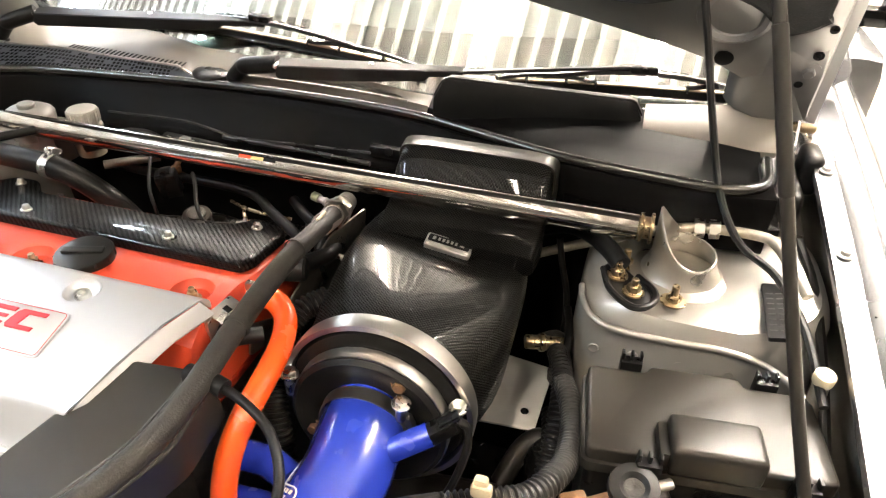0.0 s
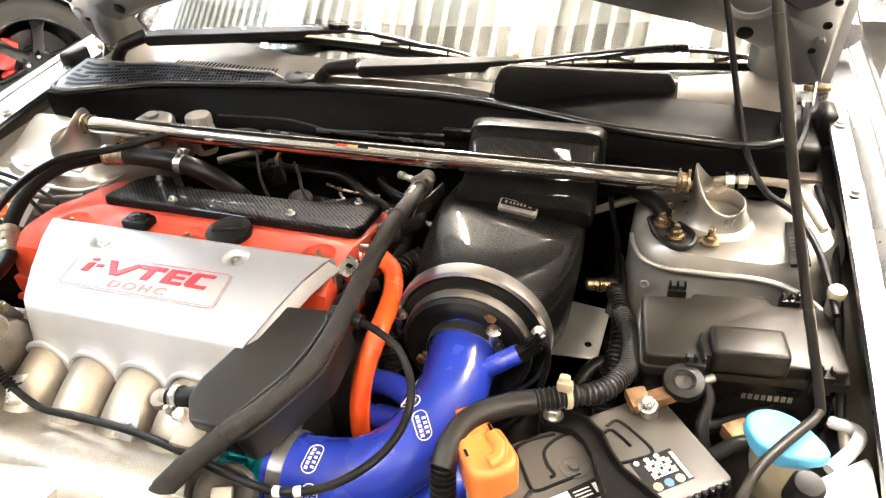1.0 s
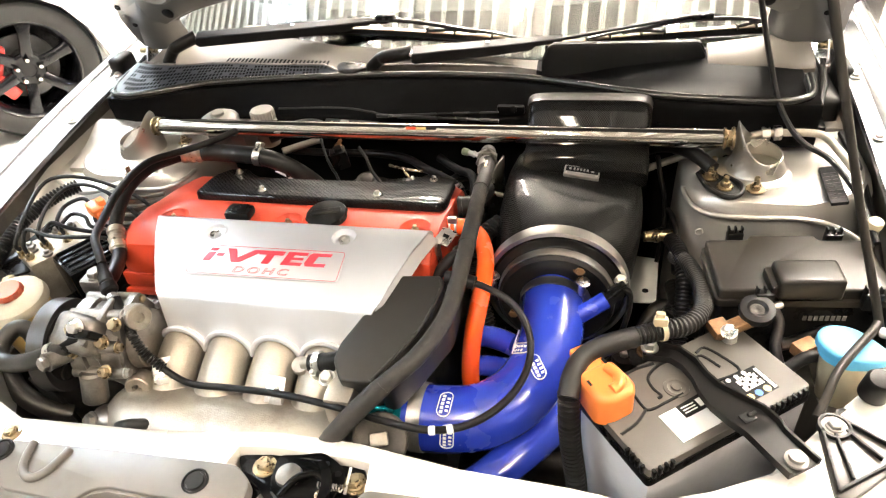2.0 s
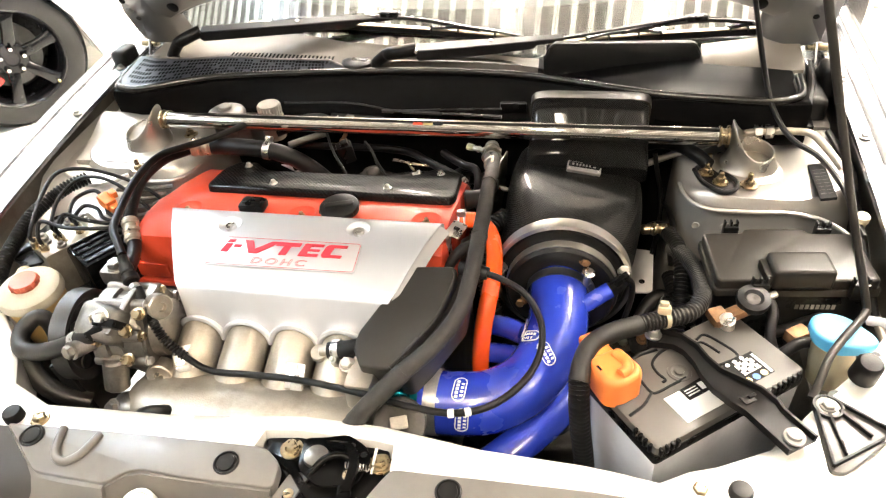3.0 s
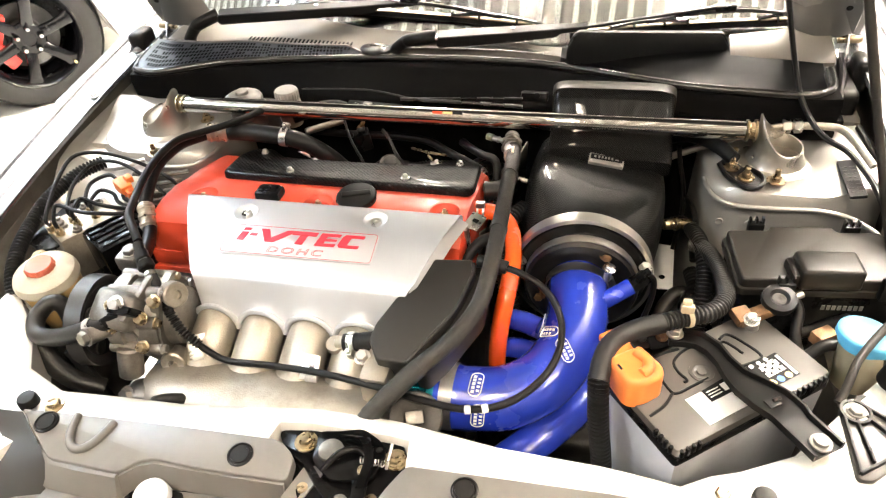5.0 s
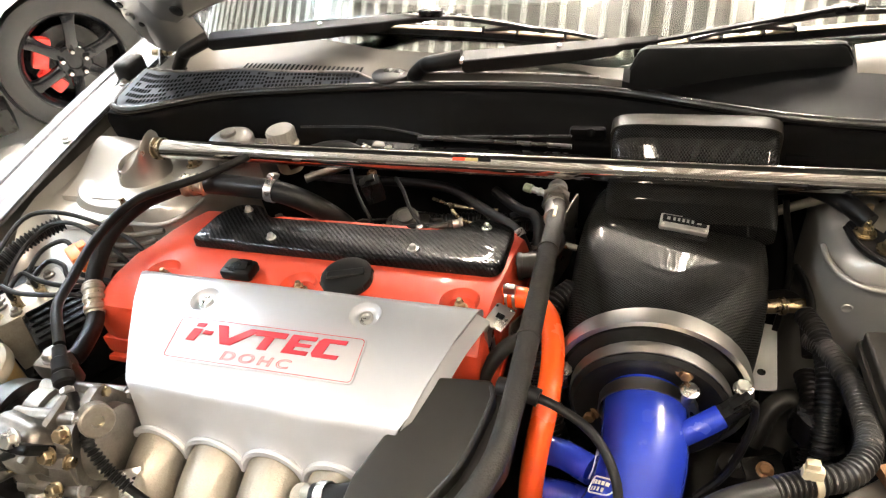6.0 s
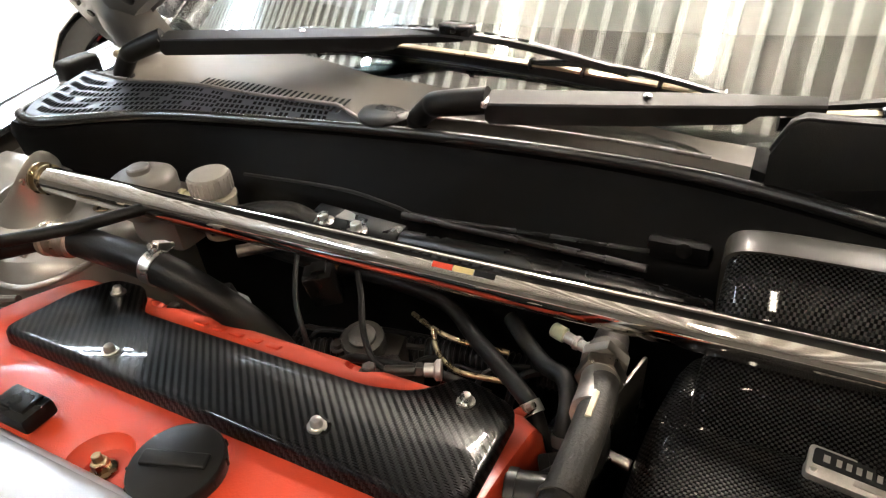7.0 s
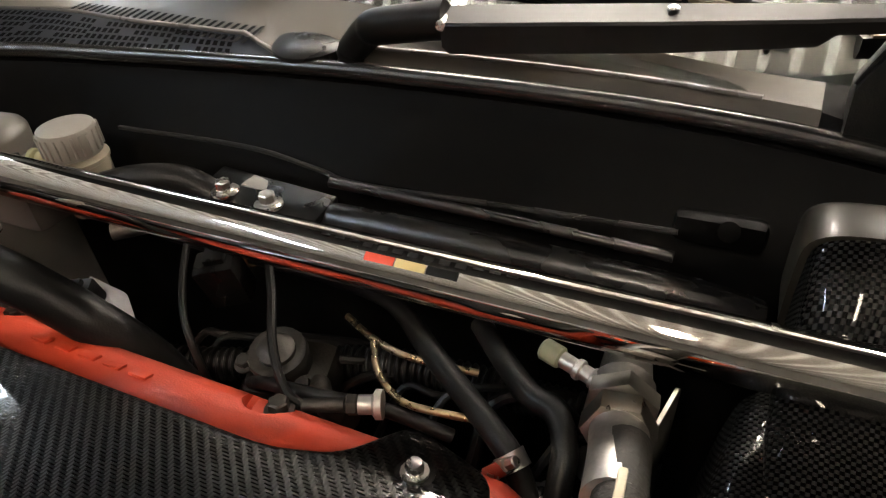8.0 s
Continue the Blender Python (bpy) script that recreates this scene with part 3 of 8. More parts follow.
part("bump_stop", lathe([(0.0125, 0), (0.012, 0.010), (0.010, 0.013), (0.003, 0.014)], (0.468, -0.604, 0.838), (0, 0, 1), 20), RUBBER, cross, "round black rubber bump stop")
for p in ((0.596, -0.447), (0.620, -0.440), (0.639, -0.393)):
    part("panel_hole", lathe([(0.0085, 0), (0.0085, 0.0008)], (p[0], p[1], 0.8372 - 0.06 * (p[0] - 0.45)), (0, 0, 1), 14), BLACK, cross, "dark round hole")

# dark void under the engine: an unseen black sheet is added to darken it
solo("undertray", box((0, -0.25, 0.30), (1.42, 0.90, 0.02), 0.004), BLACK, "unseen black sheet that darkens the void below the engine", "undertray", kind="structure")
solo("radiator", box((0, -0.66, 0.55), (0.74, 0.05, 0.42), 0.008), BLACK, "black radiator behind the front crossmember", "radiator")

# firewall and cowl
SEAL = [(-0.640, 0.075), (-0.605, 0.066), (-0.57, 0.076), (-0.50, 0.110), (-0.44, 0.130), (-0.33, 0.146), (-0.19, 0.162), (-0.08, 0.169), (0.03, 0.169), (0.13, 0.162), (0.21, 0.146), (0.385, 0.092), (0.50, 0.075), (0.577, 0.069), (0.615, 0.080)]


def seal_y(x):
    """How far back the bonnet seal runs, across the car."""
    for (xa, ya), (xb, yb_) in zip(SEAL, SEAL[1:]):
        if xa <= x <= xb:
            return ya + (yb_ - ya) * (x - xa) / (xb - xa)
    return SEAL[0][1] if x < 0 else SEAL[-1][1]


fw_rings = []
for i in range(27):
    x = -0.655 + 1.30 * i / 26
    ys = seal_y(x)
    yl = min(ys - 0.012, 0.098)
    fw_rings.append([(x, 0.16, 0.36), (x, 0.115, 0.36), (x, 0.112, 0.80), (x, 0.10, 0.855), (x, yl, 0.872), (x, yl - 0.002, 0.884), (x, yl + 0.004, 0.900), (x, ys - 0.012, 0.932), (x, ys - 0.006, 0.943), (x, ys + 0.03, 0.943), (x, 0.20, 0.90)])
solo("firewall", skin(fw_rings), FIREWALL, "satin black bulkhead panel under the windscreen", "bulkhead", kind="structure")
seal_line = [(-0.668, 0.215, 0.952), (-0.666, 0.15, 0.950), (-0.655, 0.10, 0.948)] + [(x, y, 0.950) for x, y in SEAL] + [(0.634, 0.105, 0.950), (0.637, 0.155, 0.955)]
seal = thing("bonnet_seal", (0, 0.15, 0.92), "black rubber bonnet seal along the cowl edge", "rubber seal")
part("seal_bead", tube(seal_line, 0.0070, 14, 8), SEAL_RUBBER, seal)
part("seal_base", tube([(x, y + 0.011, z - 0.004) for x, y, z in seal_line], 0.0045, 10, 8), SEAL_RUBBER, seal)
part("seal_foot", tube([(x, y + 0.008, z - 0.010) for x, y, z in seal_line], 0.006, 10, 8), RUBBER, seal)


def screen_base(x):
    return 0.197 + 0.40 * x * x


def screen_z(y, x):
    return 0.978 + 0.52 * (y - screen_base(x))


def between(table, x):
    """Straight interpolation in a short table of pairs."""
    for (xa, ya), (xb, yb_) in zip(table, table[1:]):
        if xa <= x <= xb:
            return ya + (yb_ - ya) * (x - xa) / (xb - xa)
    return table[0][1] if x < table[0][0] else table[-1][1]


LIP_DEPTH = ((-0.66, 0.110), (-0.60, 0.105), (-0.508, 0.072), (-0.38, 0.036), (-0.228, 0.017), (-0.190, 0.004), (-0.130, 0.004), (-0.112, 0.007), (0.65, 0.007))
LIP_HEIGHT = ((-0.66, 0.966), (-0.38, 0.966), (-0.228, 0.965), (-0.190, 0.9535), (-0.130, 0.9535), (-0.112, 0.964), (0.20, 0.963), (0.65, 0.958))
TRAY_REAR = ((-0.66, 0.310), (-0.571, 0.300), (-0.463, 0.284), (-0.304, 0.246), (-0.20, 0.217), (-0.11, 0.205), (0.05, 0.191), (0.11, 0.186), (0.15, 0.183), (0.25, 0.185), (0.65, 0.30))


def cowl_section(x):
    """Front foot, grille strip, lip, tray and the edge that lies on the glass."""
    ys = seal_y(x) + 0.005
    d, lz, yr = between(LIP_DEPTH, x), between(LIP_HEIGHT, x), between(TRAY_REAR, x)
    mid = ys + d + 0.002
    yr = max(yr + 0.003, mid + 0.010)
    zr = screen_z(yr, x) + 0.004
    return [(x, ys, 0.940), (x, ys + 0.002, 0.951), (x, ys + d, lz), (x, mid, lz - 0.003), (x, mid + 0.3 * (yr - mid), min(0.962, zr)), (x, mid + 0.7 * (yr - mid), 0.4 * 0.962 + 0.6 * zr), (x, yr, zr)]


cowl = thing("cowl_panel", (0, 0.2, 0.9), "grey plastic cowl panel with black vents below the windscreen", "cowl panel")
rings = []
for i in range(131):
    x = -0.655 + 1.29 * i / 130
    c = cowl_section(x)
    rings.append(c + [(x, c[-1][1], c[-1][2] - 0.004), (x, c[0][1] + 0.004, 0.930)])
part("cowl_tray", skin(rings[:86]), COWL, cowl, sharp=50)
for ring in rings[85:]:
    ease = min(1.0, (ring[0][0] - 0.18) / 0.10)
    for k, drop in ((1, 0.010), (2, 0.016), (3, 0.014), (4, 0.010), (5, 0.002)):
        ring[k] = (ring[k][0], ring[k][1], max(0.9405, ring[k][2] - drop * max(0.0, ease)))
part("cowl_end_tray", skin(rings[85:]), COWL_END, cowl, "black cowl end", 50)


def cowl_point(x, f, up=0.0):
    """A place on the cowl: 0 to 1 on the grille strip, 1 to 2 on the tray behind it."""
    c = [Vector(q) for q in cowl_section(x)]
    q = c[1].lerp(c[2], f) if f <= 1 else c[3].lerp(c[5], f - 1)
    return q + Vector((0, -0.5 * up, up))


strip_rings = []
for i in range(64):
    x = -0.652 + 0.452 * i / 63
    p, q = cowl_point(x, 0.02, 0.0004), cowl_point(x, 0.985, 0.0004)
    strip_rings.append([p, q, q - Vector((0, -0.0005, 0.0015)), p - Vector((0, -0.0005, 0.0015))])
part("grille_strip", skin(strip_rings), GRILLE, cowl, "glossy dark grille strip")

# slanted intake grille: rows of small square openings, their shade painted on the strip
HOLE = material("opening_shade", (0.002, 0.002, 0.002), 0.8, vary=0.0, spec=0.05)
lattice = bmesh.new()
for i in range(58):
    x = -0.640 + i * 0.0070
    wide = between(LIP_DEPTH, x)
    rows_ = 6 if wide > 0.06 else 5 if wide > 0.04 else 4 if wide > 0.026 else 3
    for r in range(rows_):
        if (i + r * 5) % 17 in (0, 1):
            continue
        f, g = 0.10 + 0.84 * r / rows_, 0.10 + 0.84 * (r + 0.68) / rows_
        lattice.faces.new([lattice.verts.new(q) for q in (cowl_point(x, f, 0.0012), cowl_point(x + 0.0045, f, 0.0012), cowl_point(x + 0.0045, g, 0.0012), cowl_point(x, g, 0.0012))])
tagged(part("grille_opening", lattice, HOLE, cowl, "small flat squares, near-black for the shade in the grille openings"), kind="stuff")
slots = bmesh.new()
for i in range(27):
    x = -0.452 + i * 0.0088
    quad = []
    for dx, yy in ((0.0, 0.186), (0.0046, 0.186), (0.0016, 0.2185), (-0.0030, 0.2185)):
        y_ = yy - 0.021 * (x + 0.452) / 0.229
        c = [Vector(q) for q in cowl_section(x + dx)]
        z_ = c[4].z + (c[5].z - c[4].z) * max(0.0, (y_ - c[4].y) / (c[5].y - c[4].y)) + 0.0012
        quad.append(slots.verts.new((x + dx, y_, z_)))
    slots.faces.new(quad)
tagged(part("vent_slot", slots, HOLE, cowl, "row of slanted flat marks, near-black for the shade in the vent slots"), kind="stuff")
part("cowl_lip", tube([cowl_point(x, 1.0, 0.001) for x in (-0.64, -0.55, -0.45, -0.35, -0.28, -0.24, -0.228, -0.215, -0.20, -0.190)], 0.0020, 8, 4), LIP, cowl, "thin raised grille lip")
part("trim_clip", lathe([(0.0065, 0), (0.006, 0.004), (0.003, 0.0060)], (-0.158, seal_y(-0.158) + 0.010, 0.956), (0, -0.5, 1), 14), CREAM, cowl, "pale round trim clip")
part("front_lip", tube([cowl_point(x, 1.0, 0.001) for x in (-0.130, -0.112, -0.10, -0.05, 0.0, 0.05, 0.10, 0.157)], 0.0018, 8, 4), LIP, cowl)
part("pivot_dome", lathe([(0.032, -0.008), (0.032, -0.001), (0.028, 0.002), (0.018, 0.0042), (0.003, 0.005)], (-0.172, 0.190, 0.9615), (0.0, -0.08, 1), 36), BLACK, cowl, "low pivot dome, black for the shade on the cowl's hump")
part("cowl_ramp", skin([[(x, 0.178 + 0.12 * (x - 0.475), 0.948), (x, 0.186 + 0.12 * (x - 0.475), 0.957), (x, 0.236 + 0.33 * (x - 0.475), 0.974), (x, 0.244 + 0.33 * (x - 0.475), 0.975), (x, 0.246 + 0.33 * (x - 0.475), 0.95), (x, 0.18 + 0.12 * (x - 0.475), 0.94)] for x in (0.482, 0.52, 0.58, 0.655)]), BEIGE, cowl, "dusty beige cowl end panel")

# windscreen, dashboard and cabin
glass_rings = []
for i in range(21):
    x = -0.70 + 1.40 * i / 20
    y0 = min(screen_base(x), between(TRAY_REAR, x) - 0.006)
    pts = []
    for f in (0, 0.05, 0.25, 0.5, 0.75, 1.0):
        y = y0 + f * (1.247 - y0 + 0.15 * x * x)
        pts.append((x * (1 - 0.10 * f), y, screen_z(y, x) + 0.03 * max(0, f - 0.05) * (1 - f)))
    back = [(a, b + 0.0025, c - 0.004) for a, b, c in reversed(pts)]
    glass_rings.append(pts + back)
screen = solo("windscreen", skin(glass_rings), GLASS, "clear laminated car windscreen reflecting the roof sheets", "windscreen", sharp=50)
band = []
for i in range(21):
    x = -0.70 + 1.40 * i / 20
    y0 = screen_base(x)
    y1 = min(y0, between(TRAY_REAR, x) - 0.004)
    band.append([(x, y1, screen_z(y1, x) - 0.012), (x, y0 + 0.10, screen_z(y0 + 0.10, x) - 0.008), (x, y0 + 0.10, screen_z(y0 + 0.10, x) - 0.012), (x, y1, screen_z(y1, x) - 0.018)])
solo("windscreen_band", skin(band), BLACK_GLOSS, "black ceramic band along the windscreen's lower edge", "windscreen band")
dash = [[(x, 0.30 + 0.3 * x * x, 0.93), (x, 0.45, 0.965), (x, 0.75, 0.985), (x, 0.93, 0.96), (x, 0.97, 0.85), (x, 0.97, 0.5), (x, 0.30 + 0.3 * x * x, 0.5)] for x in (-0.68, -0.4, -0.1, 0.2, 0.45, 0.68)]
solo("dashboard", skin(dash), DASH, "dark vinyl dashboard behind the windscreen", "dashboard")
cabin = thing("car_cabin", (0, 1.8, 0.3), "silver painted car cabin shell behind the windscreen", "car body")
part("roof", box((0, 1.95, 1.43), (1.22, 1.35, 0.04), 0.018), PAINT, cabin)
part("cabin_back", box((0, 2.55, 0.95), (1.30, 0.06, 0.92), 0.02), DASH, cabin)
part("cabin_floor", box((0, 1.6, 0.45), (1.40, 1.90, 0.05), 0.01), DASH, cabin)
for s in (-1, 1):
    part("door_panel", box((s * 0.80, 1.55, 0.66), (0.12, 2.0, 0.66), 0.04), PAINT, cabin)
    part("windscreen_pillar", tube([(s * 0.73, 0.40, 1.00), (s * 0.70, 0.75, 1.17), (s * 0.655, 1.20, 1.40)], 0.032, 10), PAINT, cabin)
for s in (-1, 1):
    mirror = thing("door_mirror", (s * 0.93, 0.78, 0.98), "dark door mirror housing on the car's side", "door mirror", "door mirrors")
    part("mirror_shell", box((s * 0.97, 0.78, 1.04), (0.19, 0.09, 0.12), 0.04, segments=4), BLACK_GLOSS, mirror)
    part("mirror_foot", box((s * 0.86, 0.78, 1.0), (0.07, 0.05, 0.035), 0.012), BLACK_GLOSS, mirror)

# the raised bonnet
HINGE_Y, HINGE_Z, OPEN = 0.29, 0.955, radians(62)


def lid(x, s, d=0.0):
    """A place on the raised bonnet: s metres from the hinge line, d metres above its skin."""
    return Vector((x, HINGE_Y - s * math.cos(OPEN) + d * math.sin(OPEN), HINGE_Z + s * math.sin(OPEN) + d * math.cos(OPEN)))


BONNET_REAR = ((0, 0.198), (0.15, 0.190), (0.292, 0.169), (0.409, 0.138), (0.48, 0.119), (0.53, 0.104), (0.568, 0.087), (0.605, 0.065), (0.64, 0.040), (0.715, -0.012))
bonnet = thing("bonnet", (0, HINGE_Y, HINGE_Z), "raised silver bonnet with a dark felt liner beneath", "car bonnet")
outer, cols = [], 49
for i in range(cols):
    u = -1 + 2 * i / (cols - 1)
    x = 0.715 * u
    rear = between(BONNET_REAR, abs(x)) - 0.006
    sec = []
    for f in (0, 0.1, 0.3, 0.6, 0.85, 1.0):
        sec.append(lid(x * (1 - 0.07 * f), rear + f * (1.06 - 0.14 * u * u - rear), 0.03 + 0.035 * (1 - u * u) * f))
    under = []
    for f in (1.0, 0.85, 0.6, 0.3, 0.1, 0.0):
        under.append(lid(x * (1 - 0.07 * f), rear + f * (1.06 - 0.14 * u * u - rear), 0.015 + 0.035 * (1 - u * u) * f if abs(u) < 0.97 else 0.02))
    outer.append(sec + under)
part("bonnet_skin", skin(outer), BONNET, bonnet)
# inner frame: ribs pressed along the sides and the rear
frame_rings = []
for i in range(cols):
    u = -0.97 + 1.94 * i / (cols - 1)
    x = 0.715 * u
    rear = between(BONNET_REAR, abs(x))
    frame_rings.append([lid(x, rear, 0.012), lid(x, rear + 0.012, -0.004), lid(x * 0.99, rear + 0.05, -0.014), lid(x * 0.985, rear + 0.11, -0.016), lid(x * 0.98, rear + 0.145, -0.006), lid(x * 0.98, rear + 0.16, 0.012)])
part("rear_frame", skin(frame_rings), BONNET, bonnet)
for s in (-1, 1):
    rings = []
    for f in [0.02 + 0.95 * k / 10 for k in range(11)]:
        x = 0.70 * (1 - 0.07 * f)
        q = f * 0.90
        rings.append([lid(s * x, q, 0.016), lid(s * (x - 0.008), q, -0.004), lid(s * (x - 0.03), q, -0.014), lid(s * (x - 0.075), q, -0.016), lid(s * (x - 0.10), q, -0.004), lid(s * (x - 0.115), q, 0.02)])
    part("side_frame", skin(rings), BONNET, bonnet)
    part("frame_bolt", hex_head(lid(s * 0.666, 0.118, -0.0135), lid(0, 0, -1) - lid(0, 0, 0), 0.008, 0.008, 1.8), BONNET, bonnet)
    for x, q, r in ((0.564, 0.124, 0.012), (0.661, 0.094, 0.0055), (0.669, 0.144, 0.0065), (0.672, 0.186, 0.0055)):
        part("frame_hole", lathe([(r, 0), (r, 0.0025), (r * 0.9, 0.003)], lid(s * x, q, -0.0135 if x > 0.6 else -0.0125), lid(0, 0, -1) - lid(0, 0, 0), 16), BLACK, bonnet, "dark pressed hole")
    arm = part("hinge", box((s * 0.690, 0.29, 0.925), (0.03, 0.09, 0.012), 0.003), PAINT, bonnet, "painted steel hinge")
    part("hinge_leaf", prism(rounded([(-0.02, -0.05), (0.02, -0.05), (0.018, 0.06), (-0.012, 0.07)], 0.008), -0.002, 0.002, 0.001, Matrix.Translation((s * 0.688, 0.285, 0.945)) @ pose(0, 0, 0, 62, 0, 0) @ pose(0, 0, 0, 0, 90, 0)), PAINT, arm)
    part("hinge_pin", rod((s * 0.672, 0.285, 0.955), (s * 0.712, 0.285, 0.955), 0.007), BRASS, arm)
    gap = solo("wing_end_seal", box((s * (0.722 if s < 0 else 0.704), 0.225, 0.935 if s < 0 else 0.922), (0.034 if s < 0 else 0.026, 0.060, 0.070 if s < 0 else 0.056), 0.012, segments=3), RUBBER, "black foam block at the wing's rear end", "foam block", "wing end seals")
for s in (-1, 1):
    solo("hinge_well", merged(box((s * 0.668, 0.235, 0.888), (0.052, 0.19, 0.066), 0.016, segments=3), tube([(s * 0.655, 0.13, 0.915), (s * 0.672, 0.20, 0.924), (s * 0.684, 0.28, 0.926)], 0.007, 8)), RUBBER, "added black block filling the gap in the hinge well", "foam seal", "hinge wells")
FELT_EDGE = ((0, 0.275), (0.25, 0.240), (0.40, 0.205), (0.45, 0.198), (0.49, 0.212), (0.54, 0.225), (0.585, 0.212), (0.61, 0.185), (0.63, 0.172), (0.655, 0.186), (0.67, 0.22))
liner = []
for i in range(49):
    x = 0.66 * (-1 + 2 * i / 48)
    e = between(FELT_EDGE, abs(x))
    liner.append([lid(x, e, -0.010), lid(x, e + 0.012, -0.024), lid(x * 0.99, 0.32, -0.027 - 0.004 * math.sin(9 * x)), lid(x * 0.98, 0.6, -0.026), lid(x * 0.95, 0.85, -0.02), lid(x * 0.95, 0.88, 0.0)])
part("felt_liner", skin(liner), FELT, bonnet, "dark felt sound liner")
part("felt_edge", tube([lid(x, between(FELT_EDGE, abs(x)) + 0.010, -0.017) for x in [0.66 * (-1 + k / 20) for k in range(41)]], 0.009, 8, 2), FELT, bonnet)
for s in (-1, 1):
    part("pressed_dish", hoop([(0.046, 0.0), (0.044, 0.006), (0.038, 0.009), (0.032, 0.006), (0.030, 0.0)], lid(s * 0.562, 0.196, -0.012), lid(0, 0, -1) - lid(0, 0, 0), 32), BONNET, bonnet, "pressed round stiffening bead")

prop = thing("bonnet_prop", (0.65, -0.32, 0.85), "thin dark steel prop rod holding up the bonnet", "prop rod")
part("rod", tube([(0.564, -0.462, 0.838), (0.574, -0.444, 0.849), (0.590, -0.411, 0.857), (0.614, -0.376, 0.858), (0.634, -0.350, 0.858), (0.6475, -0.330, 0.858), (0.6475, -0.316, 0.872), (0.6085, -0.255, 1.0), (0.5526, -0.1676, 1.2), (0.50, -0.085, 1.39), (0.4935, -0.075, 1.412)], 0.0051, 12, 6), PROP, prop)
part("grip", rod((0.583, -0.215, 1.09), (0.5526, -0.1676, 1.2), 0.0058, 12), PROP, prop)
washer_hose = solo("washer_hose", tube([(0.42, 0.06, 1.33), (0.47, 0.10, 1.27), (0.512, 0.135, 1.17), (0.553, 0.10, 1.03), (0.577, 0.07, 0.955), (0.592, 0.03, 0.93), (0.61, -0.005, 0.918), (0.645, -0.03, 0.905), (0.672, -0.09, 0.885), (0.685, -0.17, 0.86)], 0.0045, 8), RUBBER, "thin black rubber washer hose running up to the bonnet", "hose")


# ---- strut brace ----
brace = thing("strut_brace", (0, 0, 0.86), "polished steel strut brace tube between the towers", "strut brace")
bar = part("brace_tube", rod((-0.497, 0, 0.9205), (0.497, 0, 0.9205), 0.0152, 40), CHROME, brace, "mirror-polished steel tube")
for s in (-1, 1):
    part("end_washer", lathe([(0.0125, 0), (0.0172, 0.001), (0.0172, 0.004), (0.013, 0.006), (0.013, 0.012), (0.0180, 0.013), (0.0180, 0.016)], (s * 0.495, 0, 0.921), (s, 0, 0), 20), BRASS, brace, "yellow zinc end washer")
    # scooped sleeve that stands round the strut top, tall on the brace side
    cx, cy, rr = (0.5525, 0.012, 0.0365) if s > 0 else (0.568, 0.012, 0.0400)
    rims = []
    for j in range(64):
        a = 2 * math.pi * j / 64
        w = (0.5 - 0.5 * math.cos(a)) ** 3.4
        rims.append((a, 0.891 + 0.052 * w + 0.004 * math.sin(a)))

    def flare(z):
        return rr + (0.0135 if s > 0 else 0.0095) * max(0.0, 1 - (z - 0.858) / 0.036) ** 2.0
    rings = []
    for f, thin in ((0.0, 0), (0.08, 0), (0.2, 0), (0.35, 0), (0.55, 0), (0.8, 0), (0.98, 0), (1.0, 0.0012), (0.98, 0.0026), (0.7, 0.0026), (0.4, 0.0026), (0.1, 0.003)):
        rings.append([(s * (cx + (flare(0.858 + (top - 0.858) * f) - thin) * math.cos(a)), cy + (flare(0.858 + (top - 0.858) * f) - thin) * math.sin(a), 0.858 + (top - 0.858) * f) for a, top in rims])
    part("scooped_sleeve", skin(rings, caps=False), SLEEVE, brace, "scooped aluminium strut sleeve", 60)
    part("sleeve_flange", lathe([(0.058, 0), (0.058, 0.002), (0.050, 0.004), (0.046, 0.006)], (s * cx, cy, 0.8585), (0, 0, 1), 36), SLEEVE, brace)
    part("sleeve_floor", lathe([(0.046, 0), (0.036, 0.002), (0.012, 0.003), (0.011, 0.006), (0.003, 0.007)], (s * cx, cy, 0.8605), (0, 0, 1), 28), DULL_STEEL, brace)
for p in ((0.546, -0.050, 0.862), (0.49, 0.013, 0.858), (-0.538, -0.083, 0.860), (-0.50, 0.05, 0.86)):
    nut = part("stud_nut", merged(hex_head(p, (0, 0, 1), 0.0085, 0.010, 1.7), rod(p, (p[0], p[1], p[2] + 0.022), 0.0045, 10)), BRASS, brace, "zinc-plated stud and nut")
# stripe badge and unreadable maker's mark on the tube
for k, mat in enumerate((STRIPE_RED, LABEL_GOLD, LABEL_BLACK)):
    arc = []
    for a in (0.35, 0.5, 0.65):
        arc.append([(x, -0.0155 * math.sin(a + 0.15), 0.9205 + 0.0155 * math.cos(a + 0.15)) for x in (-0.013 + k * 0.0178, 0.004 + k * 0.0178)])
    part("stripe_badge", skin([[q[0] for q in arc], [q[1] for q in arc]], caps=False, wrap=False), mat, bar, "red, gold and black stripe decal")
for k in range(13):
    x = -0.043 + k * 0.0088
    tall = 0.10 if k in (0, 1, 2, 10, 11, 12) else 0.20
    arc = [[(xx, -0.0155 * math.sin(a), 0.9205 + 0.0155 * math.cos(a)) for a in (0.16, 0.16 + tall)] for xx in (x, x + 0.0058)]
    part("mark_bar", skin(arc, caps=False, wrap=False), LABEL_BLACK, bar, "small black unreadable mark")

# ---- engine ----
engine = thing("engine", (-0.15, -0.2, 0.35), "four-cylinder engine with a red crackle-painted cam cover", "engine")
part("engine_block", box((-0.16, -0.20, 0.57), (0.50, 0.26, 0.40), 0.02), CAST_DARK, engine, "grimy aluminium engine block")
